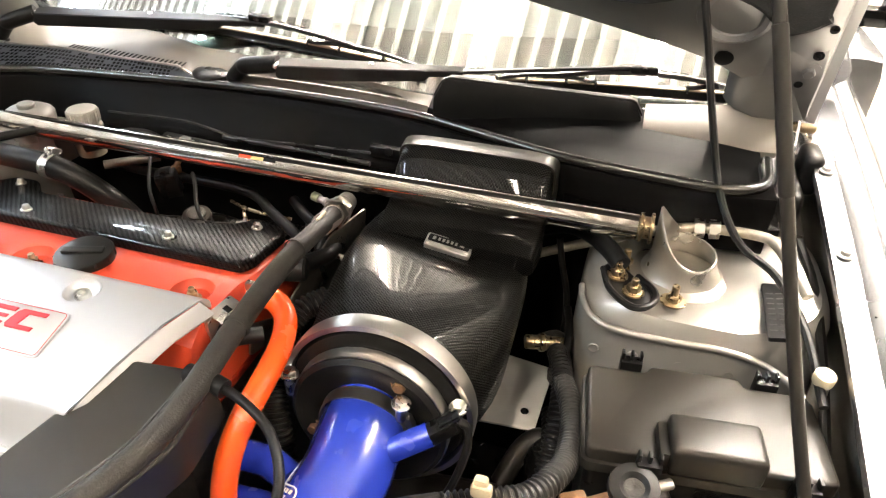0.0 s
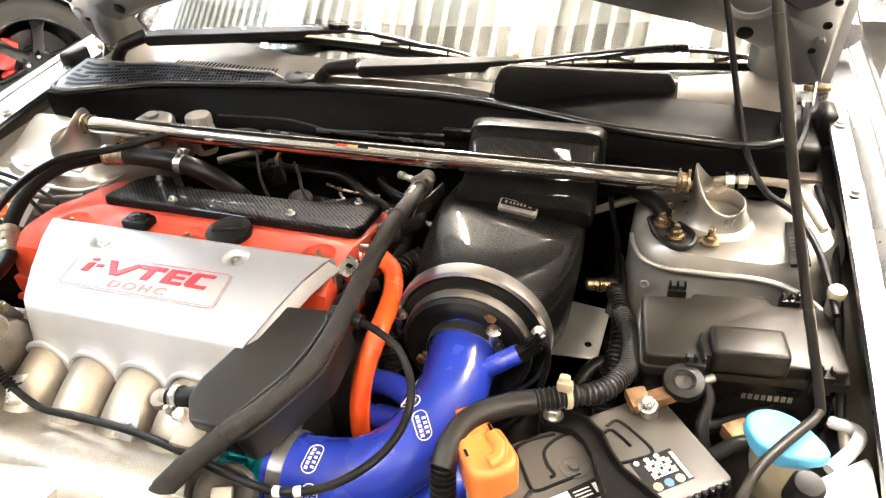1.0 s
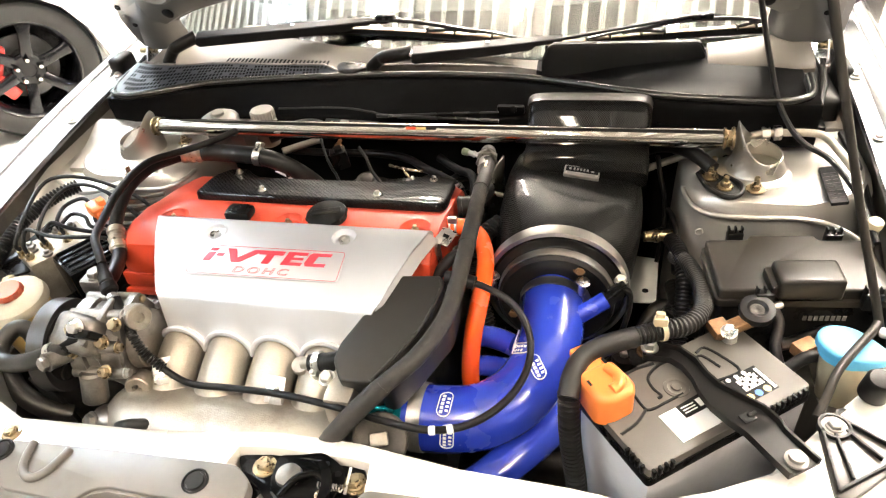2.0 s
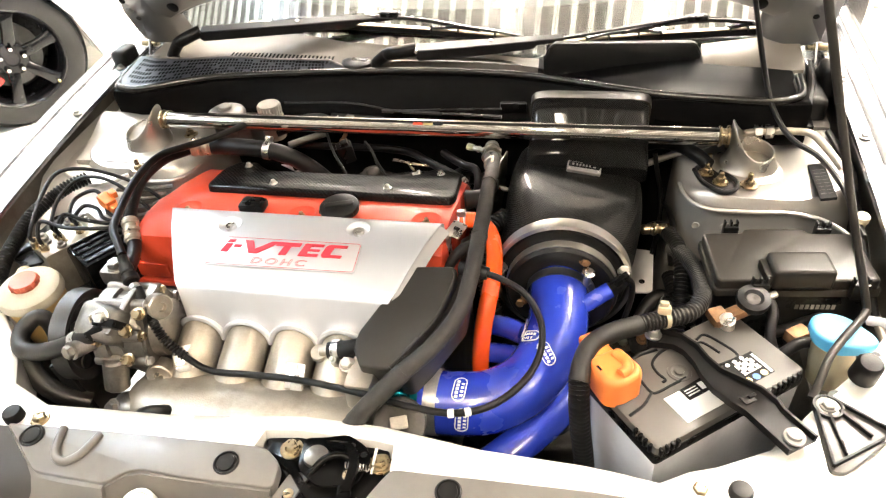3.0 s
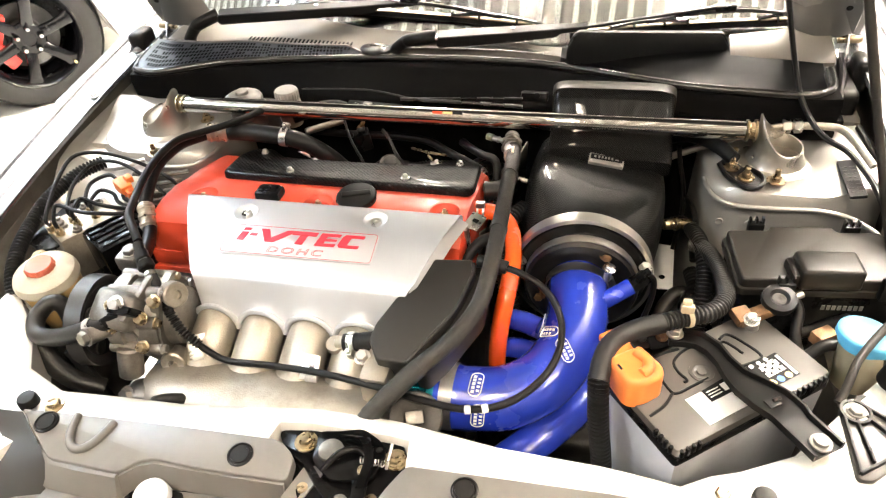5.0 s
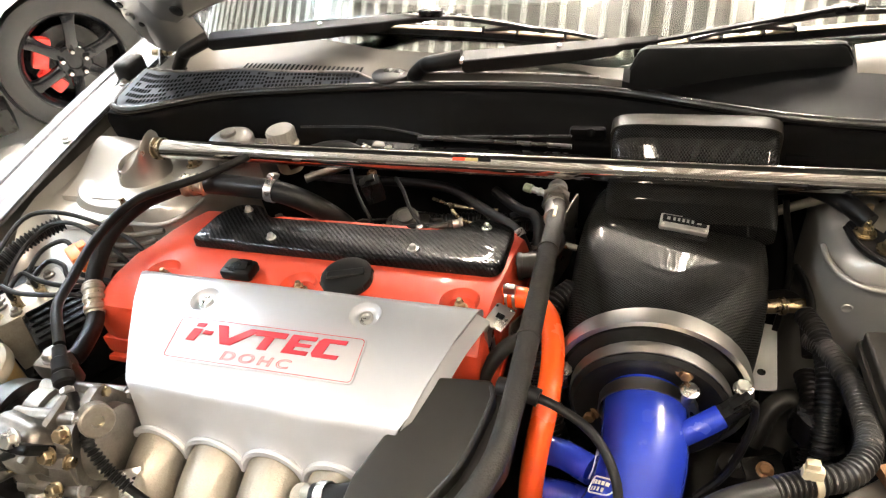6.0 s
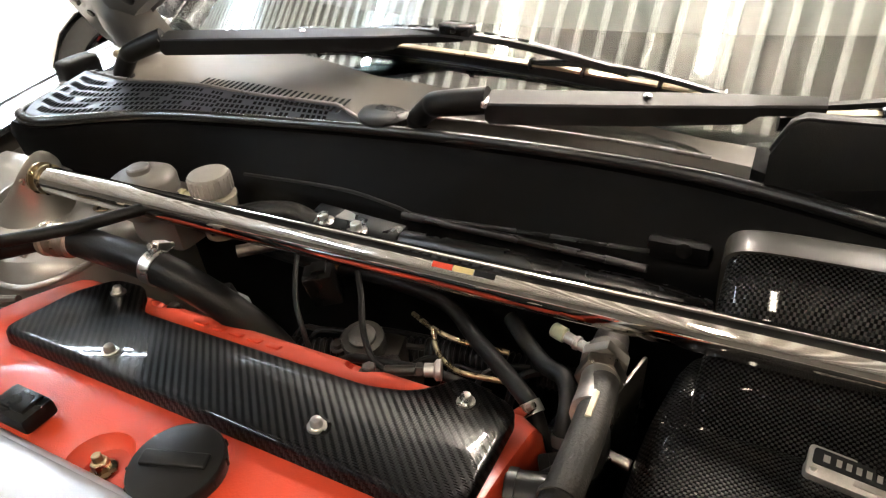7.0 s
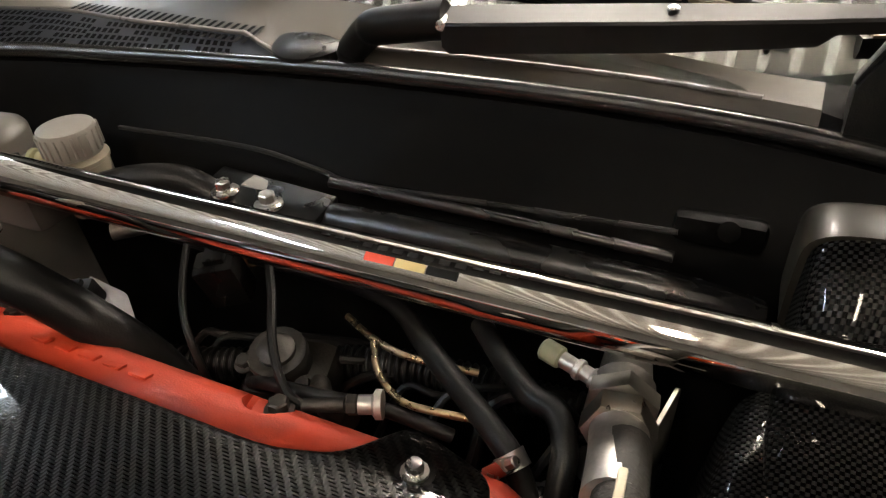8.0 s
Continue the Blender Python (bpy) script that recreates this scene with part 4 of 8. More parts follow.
part("cylinder_head", box((-0.165, -0.175, 0.80), (0.49, 0.22, 0.07), 0.008), CAST_DARK, engine)
# cam cover: section swept along the crank axis
sec = ((-0.300, 0.795), (-0.300, 0.845), (-0.292, 0.872), (-0.275, 0.884), (-0.245, 0.889), (-0.200, 0.887), (-0.165, 0.878), (-0.120, 0.870), (-0.085, 0.8605), (-0.062, 0.8525), (-0.0525, 0.8455), (-0.042, 0.828), (-0.036, 0.800), (-0.036, 0.780), (-0.29, 0.780))
rings = []
for i, (x, f, dy, dz) in enumerate(((-0.432, 0.72, -0.01, -0.035), (-0.430, 0.86, -0.006, -0.018), (-0.420, 0.95, -0.003, -0.006), (-0.402, 1.0, 0, 0), (-0.30, 1, 0, 0), (-0.15, 1, 0, 0), (0.0, 1, 0, 0), (0.076, 1, 0, 0), (0.089, 0.97, 0, -0.004), (0.095, 0.90, 0, -0.012))):
    rings.append([(x, -0.165 + (y + 0.165) * f + dy, 0.78 + (z - 0.78) * (f * 0.5 + 0.5) + dz * (1 if z > 0.8 else 0)) for y, z in sec])
cam_cover = part("cam_cover", skin(rings), RED, engine, "red crackle-painted cam cover")
part("cover_flange", box((-0.170, -0.168, 0.783), (0.535, 0.278, 0.012), 0.004), RED, cam_cover)
part("chain_case_lug", box((-0.400, -0.288, 0.806), (0.060, 0.030, 0.030), 0.006), RED, cam_cover)
# plug wells and rear notches, cut into the cover, with their bolts
WELLS = ((-0.345, -0.234), (-0.148, -0.230), (0.055, -0.228))
NOTCHES = ((-0.288, -0.052), (-0.062, -0.052))
cutter = part("cutter", merged(*[lathe([(0.016, 0.0), (0.0195, 0.003), (0.0235, 0.012), (0.026, 0.030)], (x, y, 0.8775), (0, -0.02, 1), 32) for x, y in WELLS], *[lathe([(0.015, 0.0), (0.0175, 0.003), (0.0185, 0.05)], (x, y, 0.838), (0, 0.1, 1), 28) for x, y in NOTCHES]), RED)
cut = cam_cover.modifiers.new("wells", "BOOLEAN")
cut.object, cut.operation, cut.solver = cutter, "DIFFERENCE", "EXACT"
holed = bpy.data.meshes.new_from_object(cam_cover.evaluated_get(bpy.context.evaluated_depsgraph_get()))
cam_cover.modifiers.remove(cut)
cam_cover.data = holed
for poly in holed.polygons:
    poly.use_smooth = True
    poly.material_index = 0
holed.set_sharp_from_angle(angle=radians(32))
bpy.data.objects.remove(cutter)
for x, y in WELLS:
    part("well_bolt", merged(hex_head((x, y - 0.002, 0.8775), (0, 0, 1), 0.006, 0.010, 1.5), rod((x, y - 0.002, 0.8815), (x, y - 0.002, 0.893), 0.0035, 8)), BRASS, cam_cover, "zinc-plated bolt")
oil = part("oil_cap", lathe([(0.030, -0.006), (0.0315, 0.002), (0.0315, 0.006), (0.0305, 0.0075), (0.027, 0.0085), (0.004, 0.0088)], (-0.088, -0.217, 0.8915), (0, -0.05, 1), 36), SATIN, engine, "round black plastic oil cap")
part("cap_grip", box((-0.088, -0.217, 0.9010), (0.046, 0.011, 0.004), 0.0018, pose(0, 0, 0, 3, 0, 18), 3), SATIN, oil)
for k in range(12):
    a = 2 * math.pi * k / 12
    part("grip_notch", box((-0.088 + 0.0312 * math.cos(a), -0.217 + 0.0312 * math.sin(a), 0.8945), (0.0024, 0.0024, 0.006), 0.0008), SATIN, oil)
dip = part("breather_block", box((-0.230, -0.227, 0.897), (0.042, 0.026, 0.014), 0.004), BLACK, engine, "small black plastic breather block")
part("block_tab", box((-0.230, -0.225, 0.9045), (0.030, 0.018, 0.004), 0.0015), BLACK, dip)

# raised plain bars where a maker's name is cast
for k in range(5):
    part("cast_mark", box((-0.225 + k * 0.021, -0.0715, 0.8568), (0.013, 0.007, 0.002), 0.0006, pose(0, 0, 0, -20, 0, 0)), RED, cam_cover, "small raised casting mark")

for x, y in NOTCHES:
    part("notch_bolt", hex_head((x + 0.002, y, 0.8385), (0, 0.1, 1), 0.0065, 0.008, 1.4), GRIME, cam_cover)

# carbon coil cover with scooped corners
cc = thing("coil_cover", (-0.15, -0.12, 0.87), "twill carbon fibre coil cover bolted over the cam cover", "engine cover")
out = rounded([(-0.343, -0.174), (0.082, -0.178), (0.088, -0.160), (0.082, -0.070), (0.032, -0.052), (0.008, -0.086), (-0.025, -0.096), (-0.260, -0.097), (-0.285, -0.078), (-0.298, -0.062), (-0.335, -0.064), (-0.350, -0.100)], 0.012, 5)
tilt = Matrix.Translation((0, -0.12, 0.881)) @ pose(0, 0, 0, -10.5, 0, 0) @ Matrix.Translation((0, 0.12, 0))
part("carbon_plate", prism(out, -0.010, 0.0035, 0.0055, tilt, 4, uv=True), CARBON_TWILL, cc)
for p in ((-0.306, -0.086), (-0.226, -0.157), (-0.027, -0.154), (0.048, -0.084)):
    q = tilt @ Vector((p[0], p[1], 0.003))
    part("washer_recess", lathe([(0.0095, 0), (0.0095, 0.0008)], q, (0, 0.11, 1), 18), BLACK, cc)
    part("dome_nut", lathe([(0.0068, 0), (0.0068, 0.0016), (0.0046, 0.0018), (0.0046, 0.0045), (0.0036, 0.007), (0.001, 0.008)], q + Vector((0, 0, 0.001)), (0, 0.11, 1), 12), STEEL, cc, "steel dome nut")

# silver intake cover
cover = thing("intake_cover", (-0.13, -0.34, 0.80), "silver painted intake cover with a red lettered badge", "engine cover")
NX, rows = 61, []
prof = ((-0.246, 0.886), (-0.247, 0.8955), (-0.251, 0.9005), (-0.258, 0.9025), (-0.300, 0.9020), (-0.350, 0.8925), (-0.385, 0.8820), (-0.396, 0.8765), (-0.404, 0.8690), (-0.416, 0.8450), (-0.424, 0.8280))
ARCHES = (-0.247, -0.174, -0.101, -0.028)


def arch(x):
    """Lower edge of the cover: four arches over the intake pipes."""
    d = min(abs(x - a) for a in ARCHES)
    return max(0.0, 1 - (d / 0.0365) ** 2) ** 0.5


for i in range(NX):
    u = i / (NX - 1)
    col = []
    for k, (y, z) in enumerate(prof):
        v = k / (len(prof) - 1)
        left = -0.360 + 0.077 * max(0, -0.25 - y) / 0.15 if y > -0.40 else -0.283 + 0.017 * (-0.40 - y) / 0.025
        right = 0.086 - 0.038 * max(0, -0.25 - y) / 0.135 if y > -0.385 else 0.048 - 0.024 * (-0.385 - y) / 0.04
        col.append((left + u * (right - left), y, z))
    x = col[-1][0]
    h = arch(x)
    zb = 0.800 + 0.034 * h
    for q, t in ((8, 0.12), (9, 0.45), (10, 0.75)):
        col[q] = (col[q][0], -0.396 - 0.0325 * t ** 0.8, max(0.8765 - 0.0600 * t, zb + 0.003))
    col.append((x, -0.4285 + 0.003 * h, zb))
    rows.append(col + [(a, b + 0.004, c - 0.003) for a, b, c in reversed(col)])
shell = part("cover_shell", skin(rows), SILVER, cover)
lip = []
for i in range(4):
    a = ARCHES[i]
    pts = [(a + 0.0358 * math.cos(t), -0.4300 + 0.004 * math.sin(t), 0.802 + 0.034 * math.sin(t)) for t in [math.pi * k / 12 for k in range(13)]]
    part("arch_rim", tube(pts, 0.0042, 8, 3), SILVER, cover, "rolled silver arch rim")
edge = [(0.084, -0.256, 0.8995), (0.070, -0.305, 0.8980), (0.0575, -0.350, 0.889), (0.047, -0.386, 0.879), (0.037, -0.404, 0.866), (0.023, -0.425, 0.826)]
part("side_flange", skin([[p, (p[0] + 0.012, p[1] + 0.004, p[2] - 0.014), (p[0] + 0.009, p[1] + 0.004, p[2] - 0.018), (p[0] - 0.004, p[1], p[2] - 0.004)] for p in edge]), SILVER, cover)
CUPS = ((-0.241, -0.287), (-0.0365, -0.280))
cutter = part("cutter", merged(*[lathe([(0.0172, -0.012), (0.0178, 0.010)], (x, y, 0.9014), (0, -0.06, 1), 36) for x, y in CUPS]), SILVER)
cut = shell.modifiers.new("cups", "BOOLEAN")
cut.object, cut.operation, cut.solver = cutter, "DIFFERENCE", "EXACT"
holed = bpy.data.meshes.new_from_object(shell.evaluated_get(bpy.context.evaluated_depsgraph_get()))
shell.modifiers.remove(cut)
shell.data = holed
for poly in holed.polygons:
    poly.use_smooth = True
    poly.material_index = 0
holed.set_sharp_from_angle(angle=radians(38))
bpy.data.objects.remove(cutter)
for p in CUPS:
    part("bolt_cup", lathe([(0.0172, -0.0100), (0.0174, -0.004), (0.0200, 0.0002), (0.0195, 0.0014), (0.0182, 0.0014), (0.0168, -0.001), (0.0150, -0.0045), (0.0120, -0.0065), (0.003, -0.0068)], (p[0], p[1], 0.9014), (0, -0.06, 1), 36), SILVER, cover, "dished bolt cup")
    part("cap_bolt", lathe([(0.0082, -0.0066), (0.0082, -0.0022), (0.0072, -0.0008), (0.0042, -0.0008), (0.0036, -0.004), (0.001, -0.004)], (p[0], p[1], 0.9014), (0, -0.06, 1), 20), STEEL, cover, "round steel cap bolt")
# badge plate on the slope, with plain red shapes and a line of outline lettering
slope = math.atan2(0.9020 - 0.8820, 0.085)
badge_m = Matrix.Translation((-0.137, -0.3395, 0.8958)) @ pose(0, 0, 0, math.degrees(slope), 0, 0.8)
badge = part("badge_plate", prism(rounded([(-0.114, -0.028), (0.118, -0.028), (0.118, 0.026), (-0.114, 0.026)], 0.006), 0.0, 0.0012, 0.0003, badge_m), SILVER, cover, "thin silver badge plate")
rim = [badge_m @ Vector((x, y, 0.0014)) for x, y in rounded([(-0.112, -0.026), (0.116, -0.026), (0.116, 0.024), (-0.112, 0.024)], 0.005)]
part("badge_border", tube(rim + [rim[0]], 0.0004, 6, 1), LABEL_RED, badge, "thin red border line")


def slab(points, lean=0.28):
    return prism([(x * 0.93 + lean * y, y * 0.95) for x, y in points], 0.0012, 0.0026, 0.0003, badge_m, 1)


B, T = -0.004, 0.020
SHAPES = (
    [(-0.100, B), (-0.088, B), (-0.088, 0.012), (-0.100, 0.012)], [(-0.100, 0.015), (-0.088, 0.015), (-0.088, T), (-0.100, T)],
    [(-0.084, 0.006), (-0.072, 0.006), (-0.072, 0.011), (-0.084, 0.011)],
    [(-0.052, B), (-0.038, B), (-0.012, T), (-0.026, T), (-0.046, 0.004), (-0.058, T), (-0.072, T)],
    [(-0.016, 0.013), (0.024, 0.013), (0.024, T), (-0.016, T)], [(-0.002, B), (0.010, B), (0.010, 0.0125), (-0.002, 0.0125)],
    [(0.030, B), (0.062, B), (0.062, 0.001), (0.042, 0.001), (0.042, 0.006), (0.060, 0.006), (0.060, 0.010), (0.042, 0.010), (0.042, 0.015), (0.062, 0.015), (0.062, T), (0.030, T)],
    [(0.070, B), (0.100, B), (0.100, 0.001), (0.080, 0.001), (0.080, 0.015), (0.100, 0.015), (0.100, T), (0.070, T), (0.066, 0.016), (0.066, 0.0)],
)
for s_ in SHAPES:
    part("badge_mark", slab(s_), LABEL_RED, badge, "raised red badge mark")
txt = bpy.data.curves.new("badge_text", "FONT")
txt.body, txt.size, txt.align_x = "DOHC", 0.0150, "CENTER"
txt.fill_mode, txt.bevel_depth = "NONE", 0.00030
txt.space_character, txt.shear = 1.35, 0.15
txt_ob = bpy.data.objects.new("badge_text", txt)
scene.collection.objects.link(txt_ob)
txt_mesh = bpy.data.meshes.new_from_object(txt_ob.evaluated_get(bpy.context.evaluated_depsgraph_get()))
bpy.data.objects.remove(txt_ob)
letters = bmesh.new()
letters.from_mesh(txt_mesh)
bpy.data.meshes.remove(txt_mesh)
bmesh.ops.scale(letters, vec=(1.6, 1.0, 1.0), verts=letters.verts)
bmesh.ops.transform(letters, matrix=badge_m @ Matrix.Translation((0.0, -0.0215, 0.0016)), verts=letters.verts)
part("badge_lettering", letters, LABEL_RED, badge, "small red lettering DOHC")

# intake manifold
man = thing("intake_manifold", (-0.13, -0.5, 0.68), "cast aluminium intake manifold with four curved pipes", "intake manifold")
for a in ARCHES:
    part("intake_runner", tube([(a + 0.003, -0.36, 0.795), (a, -0.405, 0.803), (a - 0.002, -0.445, 0.790), (a - 0.006, -0.478, 0.762), (a - 0.008, -0.502, 0.722)], lambda s: 0.0315 + 0.002 * s + 0.010 * max(0, s - 0.62) ** 1.2 * 2, 22, 6), CAST, man)
part("plenum", tube([(-0.300, -0.512, 0.730), (-0.290, -0.512, 0.733), (-0.27, -0.514, 0.736), (-0.15, -0.516, 0.736), (-0.03, -0.516, 0.734), (0.012, -0.512, 0.732), (0.022, -0.510, 0.732)], lambda s: 0.055 * min(1.0, 0.35 + 5 * s, 0.55 + 6 * (1 - s)), 26, 6), CAST, man)
for k in range(3):
    x = (ARCHES[k] + ARCHES[k + 1]) / 2 - 0.006
    part("runner_web", box((x, -0.482, 0.745), (0.026, 0.055, 0.050), 0.012, pose(0, 0, 0, -30, 0, 0), 3), CAST, man)
part("throttle_flange", box((0.020, -0.478, 0.790), (0.040, 0.075, 0.085), 0.012), CAST, man)
part("flange_bolt", hex_head((-0.003, -0.478, 0.829), (0, -0.3, 1), 0.0085, 0.010, 1.3), STEEL, man, "steel flange bolt")
for p, turn in (((-0.252, -0.477, 0.806), 25), ((-0.078, -0.487, 0.806), 0)):
    b = part("cable_bracket", box(p, (0.026, 0.004, 0.034), 0.0012, pose(0, 0, 0, -50, 0, turn)), STEEL, man, "small steel cable bracket")
    part("bracket_clip", box((p[0] + 0.004, p[1] - 0.010, p[2] - 0.010), (0.018, 0.010, 0.010), 0.003, pose(0, 0, 0, -40, 0, turn)), DULL_STEEL, b)
part("vacuum_nipple", merged(rod((-0.050, -0.452, 0.822), (-0.018, -0.455, 0.830), 0.0085, 12), lathe([(0.013, 0), (0.012, 0.008)], (-0.052, -0.452, 0.815), (0, -0.3, 1), 14)), CAST, man)
part("sensor_plug", box((-0.205, -0.566, 0.757), (0.030, 0.018, 0.014), 0.003), BLACK, man, "small black sensor plug")
throttle = man
part("spacer", rod((0.030, -0.460, 0.745), (0.092, -0.453, 0.742), 0.043, 30), TEAL, throttle)
for dz, dy in ((0.032, -0.030), (0.030, 0.030), (-0.03, -0.03)):
    part("spacer_rib", rod((0.036, -0.458 + dy, 0.744 + dz), (0.070, -0.456 + dy, 0.744 + dz), 0.009, 10), TEAL, throttle)
part("throttle_housing", box((0.028, -0.462, 0.770), (0.022, 0.070, 0.070), 0.01), BLACK, throttle, "black throttle housing")
part("pulley_wheel", lathe([(0.032, -0.006), (0.034, -0.004), (0.030, 0), (0.034, 0.004), (0.032, 0.006), (0.018, 0.0065), (0.014, 0.004), (0.003, 0.004)], (0.080, -0.535, 0.795), (0.15, -0.6, 0.8), 28), GRIME, throttle, "steel throttle cable wheel")
part("wheel_hub", box((0.081, -0.540, 0.803), (0.022, 0.016, 0.010), 0.002, pose(0, 0, 0, 35, 0, 20)), CAST_DARK, throttle)
elbow = solo("vacuum_hose", tube([(-0.036, -0.4545, 0.8265), (-0.005, -0.452, 0.832), (0.03, -0.440, 0.838), (0.05, -0.42, 0.84)], 0.0125, 14), RUBBER, "short black rubber vacuum hose on the manifold", "hose")
solo("vacuum_clamp", clamp_band((-0.024, -0.4535, 0.829), (0.95, 0, 0.2), 0.0130, 0.010, True, 200), STEEL, "steel spring clamp on the vacuum hose", "hose clamp", "hose clamps")

# black plastic baffle beside the cover
bw = Matrix.Translation((0.06, -0.40, 0.87)) @ pose(0, 0, 0, 13.5, 0, 0) @ Matrix.Translation((-0.06, 0.40, 0))
BAFFLE = material("matt_baffle_plastic", (0.021, 0.0195, 0.0175), 0.36, 0, 0, 0.10, 16, 0.12, 900, 0.03, dirt=0.35, dirt_colour=(0.036, 0.032, 0.027), spec=0.35)
baffle = thing("side_baffle", (0.06, -0.4, 0.80), "matt black plastic resonator baffle beside the intake cover", "engine cover")
ol = [(0.006, -0.470), (0.008, -0.445), (0.046, -0.354), (0.062, -0.333), (0.118, -0.328), (0.126, -0.350), (0.112, -0.410), (0.090, -0.452), (0.064, -0.497), (0.022, -0.497)]
part("baffle_shell", prism(rounded(ol, 0.005, 3), -0.060, 0.001, 0.004, bw, 3), BAFFLE, baffle)
part("baffle_wing", prism(rounded([(0.112, -0.330), (0.142, -0.330), (0.140, -0.400), (0.105, -0.47), (0.085, -0.50), (0.066, -0.497), (0.108, -0.42)], 0.008, 3), -0.062, -0.012, 0.006, bw, 3), BAFFLE, baffle)
part("baffle_rim", tube([bw @ Vector((x, y, 0.0)) for x, y in ((0.119, -0.335), (0.122, -0.352), (0.109, -0.410), (0.088, -0.450), (0.062, -0.494))], 0.003, 8), BAFFLE, baffle)

# ---- carbon airbox and its filter ----
airbox = thing("carbon_airbox", (0.28, -0.05, 0.62), "plain-weave carbon fibre airbox with a steel ring", "air intake")
AX = Vector((0.016, -0.999, 0.022)).normalized()
RC = Vector((0.2630, -0.228, 0.7945))
ux = AX.cross(Vector((0, 0, 1))).normalized()
uz = ux.cross(AX)
ROLL = radians(7)
rx_, rz_ = ux * math.cos(ROLL) + uz * math.sin(ROLL), uz * math.cos(ROLL) - ux * math.sin(ROLL)
N = 44


def ring_at(c, hx, hz, power, lift=0.0):
    out_ = []
    for j in range(N):
        a = 2 * math.pi * j / N
        ca, sa = math.cos(a), math.sin(a)
        out_.append(Vector(c) + rx_ * -hx * math.copysign(abs(ca) ** power, ca) + rz_ * (hz * math.copysign(abs(sa) ** power, sa)))
    return out_


secs = [ring_at(RC, 0.0985, 0.0985, 1.0), ring_at(RC - AX * 0.015, 0.101, 0.100, 0.95)]
for d_, hx_, hz_, pw_, lift_ in ((0.035, 0.1050, 0.0995, 0.86, 0.0), (0.060, 0.1100, 0.0975, 0.72, 0.0), (0.085, 0.1140, 0.0950, 0.58, 0.0), (0.110, 0.1160, 0.0920, 0.46, 0.001), (0.135, 0.1165, 0.0890, 0.37, 0.002), (0.160, 0.1160, 0.0865, 0.31, 0.003), (0.185, 0.1145, 0.0845, 0.28, 0.004), (0.210, 0.1110, 0.0830, 0.27, 0.005), (0.235, 0.1070, 0.0820, 0.27, 0.006), (0.250, 0.1030, 0.0790, 0.28, 0.006)):
    secs.append(ring_at(RC - AX * d_ + Vector((0.002 + 0.004 * min(1.0, d_ / 0.1), 0, lift_)), hx_ - 0.005 * min(1.0, d_ / 0.1), hz_, pw_))
part("airbox_body", lay_cloth(skin(secs, uv=True)), CARBON, airbox)
neck = []
for y, z, hx, hz in ((-0.052, 0.872, 0.0985, 0.016), (-0.030, 0.872, 0.1005, 0.022), (-0.010, 0.872, 0.1010, 0.026), (0.006, 0.875, 0.1005, 0.030), (0.018, 0.884, 0.0990, 0.036), (0.030, 0.902, 0.0985, 0.042), (0.055, 0.917, 0.0985, 0.042), (0.078, 0.921, 0.099, 0.040), (0.090, 0.918, 0.098, 0.036), (0.10, 0.912, 0.095, 0.022)):
    r_ = []
    for j in range(N):
        a = 2 * math.pi * j / N
        ca, sa = math.cos(a), math.sin(a)
        r_.append((0.288 + hx * math.copysign(abs(ca) ** 0.30, ca), y - 0.20 * hz * math.copysign(abs(sa) ** 0.30, sa), z + hz * math.copysign(abs(sa) ** 0.30, sa)))
    neck.append(r_)
part("intake_scoop", lay_cloth(skin(neck, uv=True)), CARBON, airbox, "carbon fibre intake scoop")
band_rings = []
for k, grow in ((6, 0.99), (6, 1.035), (7, 1.040), (8, 1.045), (9, 1.06)):
    c_ = sum((Vector(p) for p in neck[k]), Vector()) / N
    band_rings.append([c_ + (Vector(p) - c_) * grow + Vector((0, 0.004 if k > 8 else 0.0, 0)) for p in neck[k]])
part("scoop_band", skin(band_rings), CARBON_PLAIN, airbox, "smooth resin-coated rear edge")
plate = Matrix.Translation((0.2850, -0.0560, 0.8845)) @ pose(0, 0, 0, 15, 7, -2)
name_plate = part("name_plate", prism(rounded([(-0.028, -0.010), (0.028, -0.010), (0.028, 0.010), (-0.028, 0.010)], 0.003), -0.006, 0.003, 0.0006, plate), DULL_STEEL, airbox, "small brushed metal plate with a dark field")
part("plate_field", prism(rounded([(-0.0255, -0.0022), (0.0255, -0.0022), (0.0255, 0.0080), (-0.0255, 0.0080)], 0.002), 0.0025, 0.0040, 0.0001, plate), LABEL_BLACK, name_plate, "dark printed field")
for k, (x, w) in enumerate(((-0.0185, 0.005), (-0.0120, 0.004), (-0.0068, 0.004), (-0.0016, 0.004), (0.0036, 0.004), (0.0090, 0.004), (0.0165, 0.007))):
    part("plate_mark", box((0, 0, 0), (w * 0.7, 0.0045, 0.0006), 0, plate @ Matrix.Translation((x, 0.0028, 0.0041))), DULL_STEEL, name_plate, "plain pale mark")
part("plate_mark", box((0, 0, 0), (0.018, 0.003, 0.0006), 0, plate @ Matrix.Translation((0.006, -0.005, 0.0033))), DULL_STEEL, name_plate)
for x in (-0.024, 0.024):
    part("plate_rivet", lathe([(0.0022, 0), (0.0016, 0.001)], plate @ Vector((x, -0.006, 0.003)), (0, 0, 1), 10), STEEL, name_plate)
part("steel_ring", hoop([(0.0985, -0.010), (0.1045, -0.010), (0.1052, 0.0), (0.1045, 0.011), (0.0985, 0.011)], RC + AX * 0.002, AX, 64), RING_STEEL, airbox, "broad brushed steel ring")
air_filter = thing("air_filter", tuple(RC + AX * 0.03), "black rubber conical air filter clamped in the airbox", "air filter")
